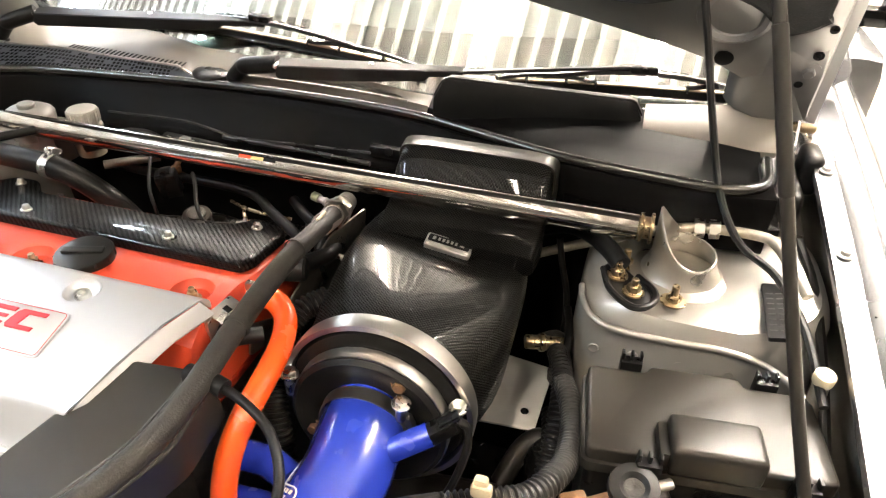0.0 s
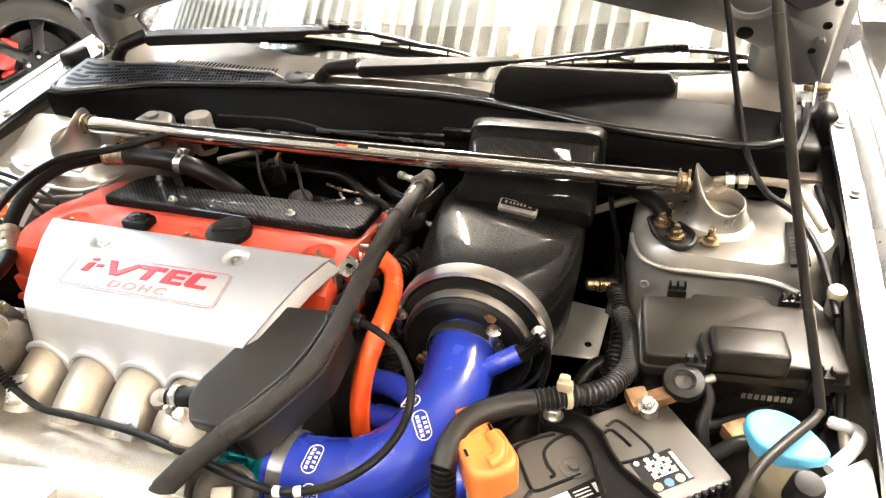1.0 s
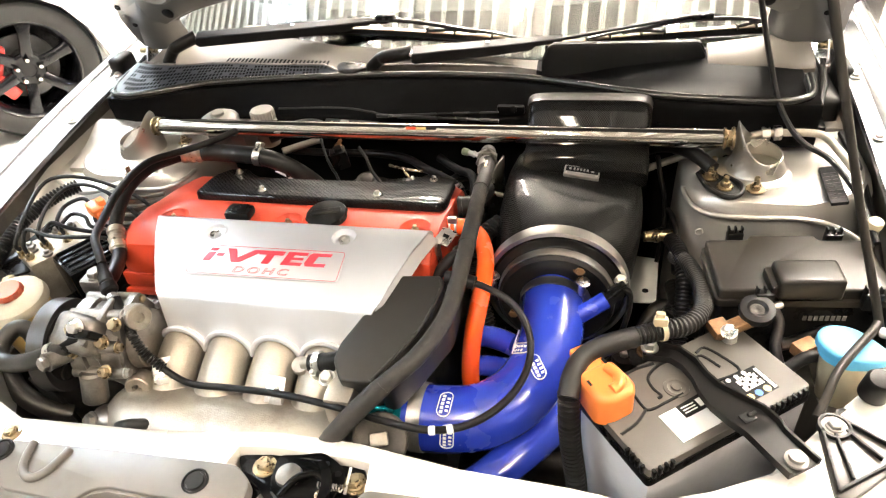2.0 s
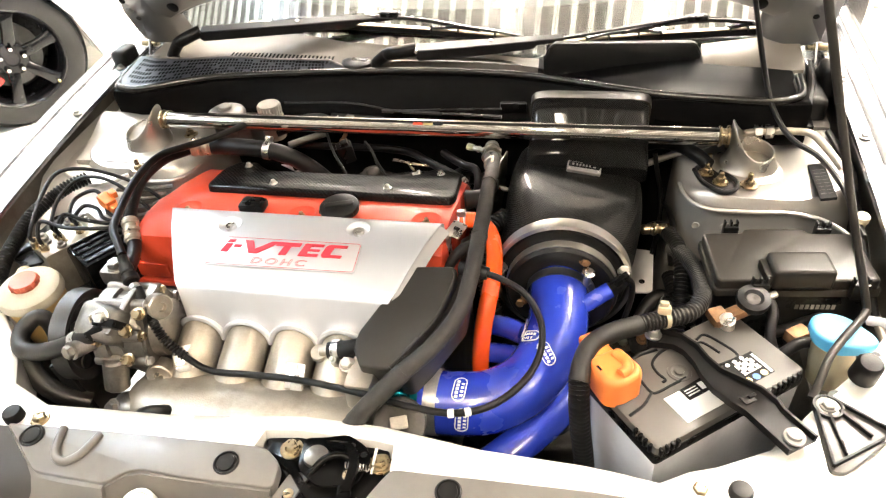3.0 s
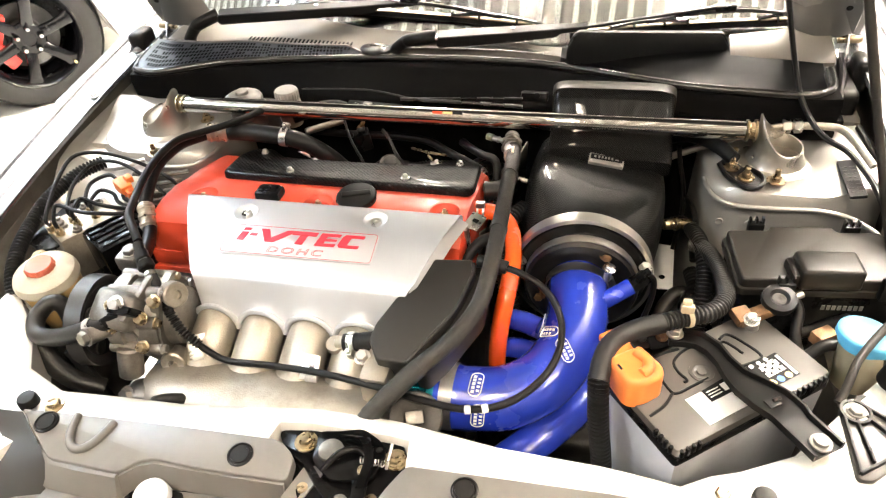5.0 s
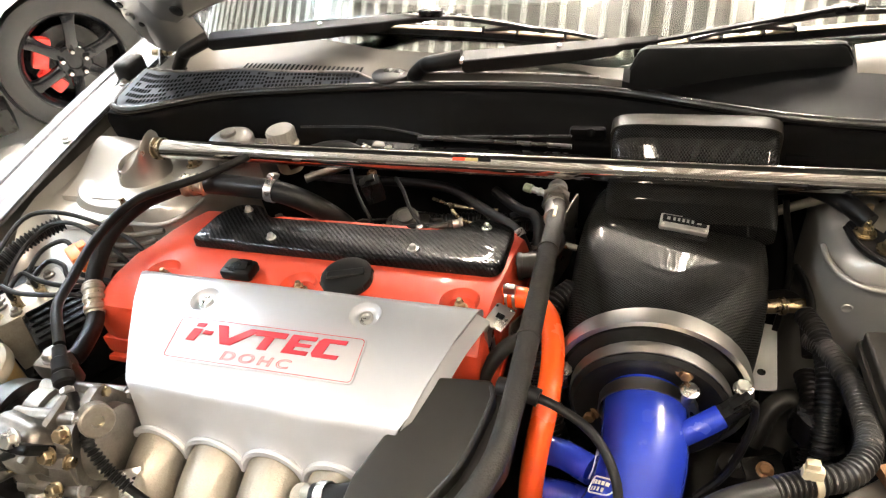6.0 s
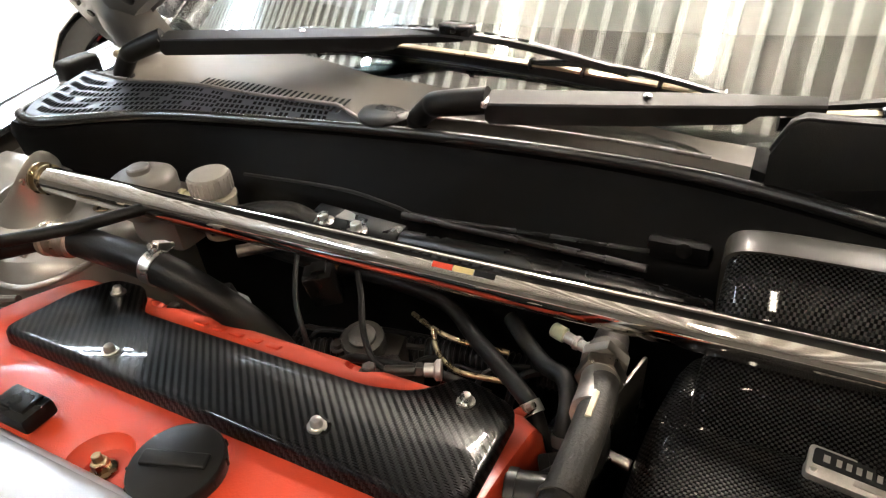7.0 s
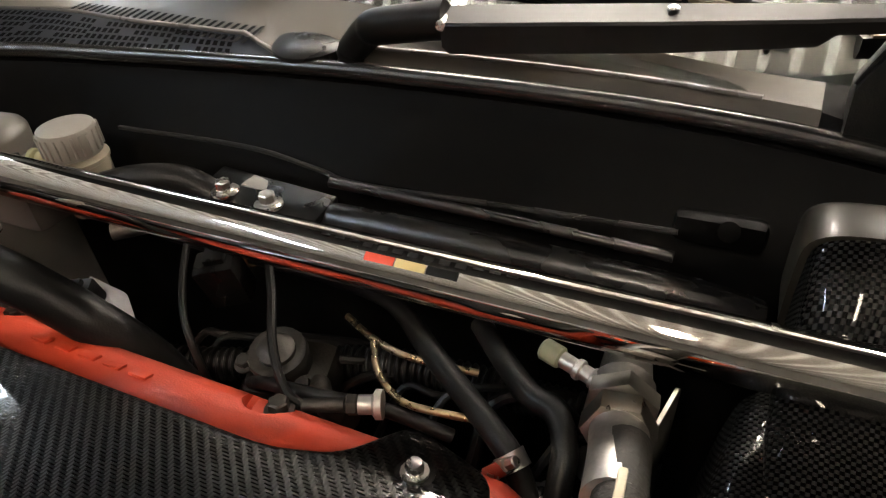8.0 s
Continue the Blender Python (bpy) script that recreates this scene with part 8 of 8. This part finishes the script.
part("side_flange", prism(rounded([(-0.365, -0.728), (-0.325, -0.716), (-0.30, -0.735), (-0.31, -0.79), (-0.40, -0.80)], 0.008, 3), 0.782, 0.800, 0.004), GREY, cov)
part("flange_hole", lathe([(0.016, 0), (0.016, 0.0015)], (-0.298, -0.748, 0.807), (0, -0.1, 1), 22), BLACK, cov)
front_clip(-0.352, -0.650, 0.840, cov)
front_clip(-0.092, -0.650, 0.840, cov)
front_clip(-0.337, -0.745, 0.800, cov)
cov2 = thing("radiator_cover", (0.30, -0.68, 0.80), "grey moulded plastic radiator cover with push clips", "plastic cover", "radiator covers")
part("cover_panel", prism(rounded([(0.098, -0.628), (0.20, -0.625), (0.32, -0.622), (0.44, -0.626), (0.50, -0.64), (0.52, -0.76), (0.062, -0.76), (0.068, -0.700), (0.082, -0.660)], 0.008, 3), 0.822, 0.840, 0.004), GREY, cov2)
front_clip(0.168, -0.648, 0.840, cov2)
part("horn_recess", prism(rounded([(-0.218, -0.700), (-0.200, -0.688), (-0.150, -0.690), (-0.146, -0.74), (-0.16, -0.79), (-0.235, -0.79)], 0.010, 4), 0.8075, 0.8085, 0.0003), BLACK, cov, "thin black plate standing for the dark hole round the horn")
part("plug_recess", prism(rounded([(-0.095, -0.715), (-0.060, -0.690), (-0.030, -0.694), (-0.022, -0.74), (-0.03, -0.78), (-0.10, -0.78)], 0.010, 4), 0.8075, 0.8085, 0.0003), BLACK, cov, "thin black plate standing for the dark hole round the plug")
for p, mat, nm, lab in (((-0.184, -0.702, 0.802), LABEL_WHITE, "horn_cover", "white plastic horn cap below the radiator cover"), ((-0.045, -0.735, 0.80), ORANGE_CAP, "amber_plug", "amber plastic plug below the radiator cover")):
    solo(nm, lathe([(0.0205, 0), (0.0205, 0.018), (0.019, 0.021), (0.015, 0.022), (0.014, 0.020), (0.003, 0.020)], p, (0.1, -0.2, 1), 24), mat, lab, "plug")
latch = thing("bonnet_latch", (0.03, -0.63, 0.74), "black bonnet latch mechanism with zinc bolts", "bonnet latch")
part("latch_plate", prism(rounded([(-0.070, -0.600), (-0.02, -0.592), (0.045, -0.586), (0.085, -0.592), (0.096, -0.620), (0.085, -0.655), (0.060, -0.69), (0.00, -0.70), (-0.035, -0.65)], 0.010, 3), 0.820, 0.8245, 0.001), SCUTTLE, latch)
part("latch_raised_plate", prism(rounded([(-0.015, -0.600), (0.010, -0.596), (0.035, -0.588), (0.060, -0.600), (0.072, -0.615), (0.065, -0.65), (0.02, -0.66), (-0.01, -0.64)], 0.008, 3), 0.832, 0.836, 0.001), SCUTTLE, latch)
for p in ((-0.030, -0.611, 0.8245), (0.081, -0.616, 0.8245)):
    part("latch_bolt", merged(lathe([(0.014, 0), (0.014, 0.002)], p, (0, 0, 1), 20), hex_head((p[0], p[1], p[2] + 0.002), (0, 0, 1), 0.0085, 0.009, 1.25)), BRASS, latch, "yellow zinc latch bolt")
part("latch_rivet", lathe([(0.015, 0), (0.014, 0.004), (0.004, 0.006)], (0.008, -0.624, 0.836), (0, 0, 1), 20), CAST_DARK, latch)
part("latch_rivet", lathe([(0.010, 0), (0.009, 0.004), (0.002, 0.005)], (0.035, -0.678, 0.8245), (0, 0, 1), 16), CAST_DARK, latch)
part("latch_hook", tube([(0.005, -0.648, 0.832), (0.020, -0.630, 0.842), (0.040, -0.622, 0.844), (0.055, -0.628, 0.838)], 0.0045, 10), SCUTTLE, latch)
part("latch_lever", box((0.050, -0.650, 0.830), (0.016, 0.06, 0.010), 0.003, pose(0, 0, 0, 0, 0, 12)), SCUTTLE, latch)
part("latch_spring", tube([(0.046 + 0.028 * k / 60, -0.632 + 0.0035 * math.cos(k * 0.85), 0.840 + 0.0035 * math.sin(k * 0.85)) for k in range(61)], 0.0009, 6, 1), STEEL, latch, "small coil spring")
part("latch_pin", rod((0.076, -0.634, 0.833), (0.078, -0.610, 0.848), 0.0018, 8), STEEL, latch)
for p in ((0.045, -0.603), (0.062, -0.613)):
    part("plate_hole", lathe([(0.0038, 0), (0.0038, 0.0006)], (p[0], p[1], 0.836), (0, 0, 1), 12), LABEL_BLACK, latch)
for pts in ([(-0.055, -0.625, 0.828), (-0.02, -0.640, 0.831), (0.015, -0.672, 0.830), (0.045, -0.690, 0.828)], [(0.02, -0.606, 0.840), (0.045, -0.612, 0.846), (0.058, -0.635, 0.846), (0.056, -0.665, 0.838)]):
    part("latch_arm", skin([[(x - 0.006, y, z), (x - 0.005, y, z + 0.004), (x + 0.005, y + 0.002, z + 0.004), (x + 0.006, y + 0.002, z)] for x, y, z in smooth_line(pts, 5)]), SCUTTLE, latch)
for p in ((-0.012, -0.668, 0.8245), (0.068, -0.668, 0.8245), (0.052, -0.642, 0.8365)):
    part("latch_rivet", lathe([(0.0065, 0), (0.006, 0.003), (0.002, 0.0036)], p, (0, 0, 1), 14), BRASS, latch)
stay = solo("support_stay", skin([[(x - 0.012, y, z + 0.003), (x - 0.004, y, z), (x + 0.004, y, z), (x + 0.012, y, z + 0.003), (x + 0.012, y, z - 0.004), (x - 0.012, y, z - 0.004)] for x, y, z in ((-0.005, -0.640, 0.826), (-0.018, -0.680, 0.824), (-0.032, -0.73, 0.818), (-0.04, -0.77, 0.81))]), GREY, "grey ribbed support stay beside the latch", "bracket")
slat = solo("lower_grille_bar", box((0.03, -0.735, 0.805), (0.12, 0.01, 0.006), 0.002), CHROME, "thin bright grille bar below the latch", "grille bar")
tri = thing("headlight_bracket", (0.60, -0.50, 0.80), "black ribbed triangular headlight bracket", "bracket")
part("bracket_plate", prism(rounded([(0.563, -0.480), (0.566, -0.467), (0.577, -0.461), (0.590, -0.466), (0.640, -0.502), (0.625, -0.520), (0.578, -0.562), (0.563, -0.562)], 0.006, 3), 0.834, 0.840, 0.0015), DARK_GREY, tri)
for pts in ([(0.5645, -0.480), (0.5665, -0.556)], [(0.590, -0.4675), (0.638, -0.502)], [(0.5765, -0.486), (0.5825, -0.540)], [(0.588, -0.480), (0.615, -0.512)], [(0.5665, -0.556), (0.636, -0.506)]):
    a, b = (Vector((x, y, 0.841)) for x, y in pts)
    part("bracket_rib", box((a + b) / 2, ((b - a).length, 0.0032, 0.008), 0.001, pose(0, 0, 0, 0, 0, math.degrees(math.atan2(b.y - a.y, b.x - a.x)))), BLACK, tri)
part("bracket_rib", hoop([(0.0135, -0.004), (0.0135, 0.004), (0.0165, 0.004), (0.0165, -0.004)], (0.5775, -0.4765, 0.841), (0, 0, 1), 28), BLACK, tri)
part("bracket_bolt", merged(lathe([(0.013, 0), (0.013, 0.003)], (0.5775, -0.4765, 0.8405), (0, 0, 1), 20), hex_head((0.5775, -0.4765, 0.8435), (0, 0, 1), 0.008, 0.006, 1.2)), CREAM_GREY, tri)
for s, nm in ((1, "headlight"), (-1, "headlight")):
    hl = thing("headlight", (s * 0.68, -0.68, 0.6), "clear headlight unit with a dark ribbed housing", "headlight", "headlights")
    part("headlight_housing", box((s * 0.665, -0.70, 0.735), (0.26, 0.22, 0.17), 0.03, pose(0, 0, 0, 0, 0, s * -18), 3), SATIN, hl)
    lens = part("headlight_lens", box((s * 0.655, -0.645, 0.822), (0.20, 0.09, 0.012), 0.004, pose(0, 0, 0, 0, 0, s * -32)), CREAM_GREY, hl)
bumper = solo("front_bumper", skin([[(x, -0.80 + 0.20 * (x / 0.85) ** 2, 0.78), (x, -0.86 + 0.22 * (x / 0.85) ** 2, 0.72), (x, -0.92 + 0.26 * (x / 0.85) ** 2, 0.45), (x, -0.88 + 0.26 * (x / 0.85) ** 2, 0.22), (x, -0.80 + 0.26 * (x / 0.85) ** 2, 0.22), (x, -0.78 + 0.2 * (x / 0.85) ** 2, 0.70)] for x in (-0.85, -0.6, -0.3, 0, 0.3, 0.6, 0.85)]), PAINT, "silver painted front bumper skin", "bumper")

# ---- scuttle flap, wipers ----
flap = thing("scuttle_flap", (0.33, 0.19, 0.94), "matt black moulded scuttle flap behind the airbox", "flap")
fr = []
for k in range(29):
    u = k / 28
    x, y = 0.200 + 0.278 * u, 0.150 + 0.062 * u
    round_ = 1 - 0.42 * max(0.0, 1 - u / 0.075) ** 2.2 - 0.42 * max(0.0, 1 - (1 - u) / 0.06) ** 2.2
    low, top = 0.945 - 0.004 * u, 1.012 - 0.022 * u
    h = (top - low) * round_
    fr.append([(x, y - 0.004, low), (x, y - 0.001, low + h * 0.45), (x, y + 0.002, low + h * 0.90), (x, y + 0.005, low + h * 0.975), (x, y + 0.010, low + h), (x, y + 0.018, low + h * 0.985), (x, y + 0.024, low + h * 0.90), (x, y + 0.030, low)])
part("flap_shell", skin(fr), FLAP, flap)
part("flap_rim", tube([fr[k][3] for k in range(29)], 0.0016, 6, 2), FLAP, flap)
side_duct = thing("glossy_scuttle_box", (0.53, 0.17, 0.88), "glossy black scuttle box beside the flap", "scuttle box")
part("box_shell", skin([[(x, y0, z - 0.03), (x, y0, z - 0.004), (x, y0 + 0.006, z), (x, y0 + 0.045, z + 0.016), (x, y0 + 0.05, z - 0.03)] for x, y0, z in ((0.18, 0.165, 0.955), (0.36, 0.165, 0.948), (0.50, 0.172, 0.942), (0.595, 0.178, 0.938))]), SCUTTLE, side_duct)
part("box_end", box((0.612, 0.190, 0.925), (0.03, 0.06, 0.036), 0.008), BLACK, side_duct)
part("box_ledge", skin([[(x, y0, z), (x, y0 + 0.05, z + 0.004), (x, y0 + 0.05, z - 0.006), (x, y0, z - 0.008)] for x, y0, z in ((0.40, 0.075, 0.905), (0.52, 0.075, 0.90), (0.63, 0.085, 0.895), (0.665, 0.10, 0.89))]), SCUTTLE, side_duct)


def wiper(pivot, knee, hinge, tip, blade_a, blade_b, lift, joint):
    w = thing("windscreen_wiper", pivot, "satin black windscreen wiper arm with a long blade", "wiper", "wipers")
    P = [Vector(q) for q in (pivot, knee, hinge, tip)]
    part("pivot_cap", lathe([(0.013, -0.012), (0.013, 0.0), (0.010, 0.005), (0.003, 0.006)], P[0], (0, -0.35, 1), 22), ARM, w)
    part("arm_head", tube([P[0], P[0].lerp(P[1], 0.6) + Vector((0, 0, 0.004)), P[1], P[2]], lambda s: 0.0115 + 0.0015 * s, 18, 6), ARM, w)
    d = (P[3] - P[2]).normalized()
    n = d.cross(Vector((0, 0, 1))).normalized()
    rings = []
    for f, ww, hh in ((0, 0.012, 0.014), (0.02, 0.0135, 0.018), (0.5, 0.0115, 0.0165), (0.80, 0.0085, 0.013), (0.83, 0.0070, 0.007), (1, 0.005, 0.006)):
        c = P[2].lerp(P[3], f)
        rings.append([c + n * ww + Vector((0, 0, -hh)), c + n * ww + Vector((0, 0, 0.000)), c + n * (ww - 0.0014) + Vector((0, 0, 0.0018)), c - n * (ww - 0.002) + Vector((0, 0, 0.0062)), c - n * ww + Vector((0, 0, 0.005)), c - n * ww + Vector((0, 0, -hh * 0.6))])
    part("arm_channel", skin(rings), ARM, w, sharp=20)
    part("hinge_pin", rod(P[2] - n * 0.013, P[2] + n * 0.013, 0.004, 10), STEEL, w)
    part("arm_rivet", lathe([(0.0035, 0), (0.0035, 0.001), (0.002, 0.002)], P[2].lerp(P[3], 0.515) - n * 0.001 + Vector((0, 0, 0.0058)), Vector((0, 0, 1)), 12), STEEL, w)
    a, b = Vector(blade_a), Vector(blade_b)
    d2 = (b - a).normalized()
    n2 = d2.cross(Vector((0, 0, 1))).normalized()

    def along(f, up):
        return a.lerp(b, f) + Vector((0, 0, up + lift * 4 * f * (1 - f)))
    def section(f, up, half, thick):
        c = along(f, up)
        return [c + n2 * half + Vector((0, 0, -thick * 0.35)), c + n2 * half * 0.75 + Vector((0, 0, thick * 0.45)), c + n2 * half * 0.3 + Vector((0, 0, thick * 0.65)), c - n2 * half * 0.3 + Vector((0, 0, thick * 0.65)), c - n2 * half * 0.75 + Vector((0, 0, thick * 0.45)), c - n2 * half + Vector((0, 0, -thick * 0.35))]
    blade = part("blade_rubber", skin([[along(f, -0.010) + n2 * 0.0015, along(f, -0.004) + n2 * 0.0045, along(f, 0.003) + n2 * 0.0045, along(f, 0.003) - n2 * 0.0045, along(f, -0.004) - n2 * 0.0045, along(f, -0.010) - n2 * 0.0015] for f in [k / 24 for k in range(25)]]), RUBBER, w, "long black wiper rubber")
    part("blade_rail", skin([[along(f, 0.0032) + n2 * 0.005, along(f, 0.0050) + n2 * 0.005, along(f, 0.0050) - n2 * 0.005, along(f, 0.0032) - n2 * 0.005] for f in [0.01 + 0.98 * k / 24 for k in range(25)]]), BLADE_RAIL, blade, "thin tarnished metal rail")
    # the arched bridge, widest at the joint
    def rise(f):
        return 0.007 + 0.017 * max(0.0, math.sin(math.pi * (f - joint + 0.33) / 0.66))
    spans = [joint - 0.30 + 0.60 * k / 30 for k in range(31)]
    bridge = part("blade_bridge", skin([section(f, rise(f), 0.0085 - 0.0045 * abs(f - joint) / 0.30, 0.007) for f in spans if 0.02 < f < 0.99], True), BLADE, blade, "arched black blade bridge")
    turned = math.degrees(math.atan2(d2.y, d2.x))
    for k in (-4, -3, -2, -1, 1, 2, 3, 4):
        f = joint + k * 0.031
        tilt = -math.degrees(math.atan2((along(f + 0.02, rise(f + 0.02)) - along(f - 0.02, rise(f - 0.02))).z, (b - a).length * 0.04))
        part("bridge_slot", box(along(f, rise(f) + 0.0046), (0.011, 0.0042, 0.0010), 0.0004, pose(0, 0, 0, 0, 0, turned) @ pose(0, 0, 0, 0, tilt, 0)), HOLE, bridge, "flat slot mark, near-black for the shade inside")
    # yokes that carry the rail, with a claw at either end
    for c0 in (joint - 0.29, joint + 0.29):
        lo, hi = max(0.03, c0 - 0.15), min(0.985, c0 + 0.15)
        yoke = part("blade_yoke", skin([section(f, 0.005 + 0.008 * math.sin(math.pi * (f - lo) / (hi - lo)), 0.0048, 0.005) for f in [lo + (hi - lo) * k / 14 for k in range(15)]]), BLADE, blade)
        for f in (lo, lo + 0.3 * (hi - lo), lo + 0.7 * (hi - lo), hi):
            part("blade_claw", tube([along(f, 0.001) + n2 * 0.0062, along(f, 0.006) + n2 * 0.0058, along(f, 0.009), along(f, 0.006) - n2 * 0.0058], 0.0022, 8, 3), BLADE, yoke)
    part("blade_joint", merged(box(along(joint, rise(joint) + 0.004), (0.040, 0.015, 0.012), 0.004, pose(0, 0, 0, 0, 0, turned), 3), rod(along(joint, rise(joint) + 0.006) - n2 * 0.010, along(joint, rise(joint) + 0.006) + n2 * 0.010, 0.0035, 10)), BLACK, w, "black blade joint")
    reach = along(joint, rise(joint) + 0.008)
    if (reach - P[3]).length > 0.05:
        part("arm_bar", skin([[q + n * 0.0045 + Vector((0, 0, -0.002)), q + n * 0.004 + Vector((0, 0, 0.002)), q - n * 0.004 + Vector((0, 0, 0.002)), q - n * 0.0045 + Vector((0, 0, -0.002))] for q in [P[3].lerp(reach, k / 8) for k in range(9)]]), ARM, w, "flat black arm bar")
    return w


wiper((-0.128, 0.180, 0.962), (-0.086, 0.158, 0.990), (-0.0405, 0.163, 0.996), (0.232, 0.186, 1.010), (0.20, 0.200, 0.990), (0.650, 0.325, 0.974), 0.005, 0.60)
wiper((-0.580, 0.190, 0.968), (-0.550, 0.195, 0.998), (-0.515, 0.218, 1.010), (-0.105, 0.250, 1.027), (-0.44, 0.285, 1.000), (0.168, 0.216, 0.993), 0.008, 0.54)

# ---- the white car beside, and a post ----
other = thing("parked_white_car", (-3.2, 2.2, 0), "white parked car with black wheels and red calipers", "car")
WC = Vector((-2.52, 1.66, 0.325))
fwd = Vector((0.62, 0.78, 0)).normalized()
outn = Vector((fwd.y, -fwd.x, 0))
RT_ = 0.325
cm = Matrix(((fwd.x, -outn.x, 0, WC.x), (fwd.y, -outn.y, 0, WC.y), (0, 0, 1, 0), (0, 0, 0, 1)))
# body side: lofted along the car with an arch cut round each wheel
body = []
for k in range(57):
    x = -3.7 + 4.6 * k / 56
    d0 = min(abs(x), abs(x + 2.65))
    arch_z = 0.325 + math.sqrt(max(0, 0.345 ** 2 - d0 ** 2)) if d0 < 0.345 else 0.20
    nose = max(0.0, (x - 0.45) / 0.45) ** 2
    tail = max(0.0, (-3.2 - x) / 0.5) ** 2
    t = 0.30 * (nose + tail)
    roof = 0.78 + (0.10 if -3.2 < x < 0.3 else 0.0) - 0.15 * nose
    body.append([cm @ Vector((x, y, z)) for y, z in ((-0.115 + t, arch_z), (-0.145 + t, max(arch_z + 0.01, 0.45)), (-0.135 + t, max(arch_z + 0.02, 0.62)), (-0.09 + t, max(arch_z + 0.03, roof)), (0.10 + t, roof + 0.06), (0.90, roof + 0.10), (1.60 - t, roof + 0.06), (1.78 - t, 0.6), (1.76 - t, 0.2), (0.20 + t, 0.2), (0.16 + t, arch_z))])
part("car_shell", skin(body), WHITE_CAR, other, "white painted bodywork")
cab = [[cm @ Vector((x, y, z)) for y, z in ((0.02 + e, 0.90), (0.16 + e, 1.36 - h), (0.85, 1.44 - h), (1.5 - e, 1.36 - h), (1.64 - e, 0.90))] for x, e, h in ((-3.2, 0.1, 0.45), (-2.6, 0.02, 0.1), (-1.9, 0, 0), (-1.1, 0.0, 0.05), (-0.3, 0.06, 0.44))]
part("car_cabin", skin(cab), BLACK_GLOSS, other, "dark glazed cabin")
part("sill_and_shadow", box(cm @ Vector((-1.3, -0.02, 0.185)), (1.9, 0.22, 0.12), 0.02, cm.to_3x3().to_4x4()), BLACK, other)
for wx in (0.0, -2.65):
    c = cm @ Vector((wx, 0.0, RT_))
    wheel = part("wheel", hoop([(0.225, -0.10), (0.30, -0.108), (0.322, -0.09), (0.325, -0.06), (0.325, 0.07), (0.320, 0.095), (0.302, 0.108), (0.262, 0.112), (0.238, 0.104), (0.228, 0.098)], c, outn, 72), TYRE, other, "black road tyre")
    part("rim_barrel", hoop([(0.226, -0.10), (0.229, 0.098), (0.236, 0.104), (0.229, 0.107), (0.216, 0.094), (0.205, 0.05), (0.20, -0.10)], c, outn, 56), RIM, wheel, "gloss black rim")
    e1, e2 = fwd, Vector((0, 0, 1))
    part("arch_liner", lathe([(0.343, -0.16), (0.343, 0.06), (0.33, 0.06), (0.33, -0.14), (0.05, -0.15)], c, outn, 40), BLACK, other, "black wheel arch liner")
    part("brake_disc", lathe([(0.155, 0.0), (0.155, 0.02), (0.085, 0.02), (0.08, 0.03)], c - outn * 0.03, outn, 48), PULLEY, wheel, "steel brake disc")
    part("caliper", merged(box(c + outn * 0.02 + e1 * -0.115 + e2 * 0.07, (0.075, 0.06, 0.15), 0.02, cm.to_3x3().to_4x4() @ pose(0, 0, 0, 0, 28, 0)), box(c + outn * 0.02 + e1 * -0.12 + e2 * -0.06, (0.07, 0.06, 0.13), 0.02, cm.to_3x3().to_4x4() @ pose(0, 0, 0, 0, -28, 0))), CALIPER, wheel, "red brake caliper")
    for q in range(6):
        a0 = radians(60 * q + 15)
        out_ = e1 * math.cos(a0) + e2 * math.sin(a0)
        side = e2 * math.cos(a0) - e1 * math.sin(a0)
        spoke_rings = []
        for f, half_, lift_ in ((0.05, 0.030, 0.070), (0.075, 0.028, 0.082), (0.13, 0.025, 0.092), (0.18, 0.027, 0.094), (0.205, 0.033, 0.092), (0.222, 0.040, 0.085)):
            m_ = c + out_ * f + outn * lift_
            spoke_rings.append([m_ - side * half_ - outn * 0.022, m_ - side * half_ * 0.9, m_ - side * half_ * 0.55 + outn * 0.006, m_ + side * half_ * 0.55 + outn * 0.006, m_ + side * half_ * 0.9, m_ + side * half_ - outn * 0.022])
        part("spoke", skin(spoke_rings), RIM, wheel)
    part("hub", lathe([(0.078, 0.045), (0.078, 0.075), (0.070, 0.083), (0.034, 0.083), (0.032, 0.075), (0.003, 0.074)], c, outn, 40), RIM, wheel)
    for q in range(5):
        a = radians(72 * q + 10)
        part("wheel_nut", merged(lathe([(0.0125, 0), (0.0125, 0.022), (0.009, 0.028), (0.002, 0.029)], c + outn * 0.083 + 0.054 * (e1 * math.cos(a) + e2 * math.sin(a)), outn, 12)), CHROME, wheel, "bright steel wheel nut")
    part("valve_cap", rod(c + outn * 0.098 + e1 * 0.15 - e2 * 0.155, c + outn * 0.118 + e1 * 0.15 - e2 * 0.155, 0.006, 8), LABEL_GOLD, wheel)
post = thing("lift_post", (1.66, 3.2, 0), "cream powder-coated steel post on a bolted base plate", "post")
part("post_plate", box((1.66, 3.2, 0.012), (0.30, 0.30, 0.024), 0.004), POST, post)
part("post_column", box((1.66, 3.2, 0.9), (0.16, 0.16, 1.76), 0.012), POST, post)
for dx in (-0.115, 0.115):
    for dy in (-0.115, 0.115):
        part("anchor_bolt", hex_head((1.66 + dx, 3.2 + dy, 0.024), (0, 0, 1), 0.014, 0.018), DULL_STEEL, post)
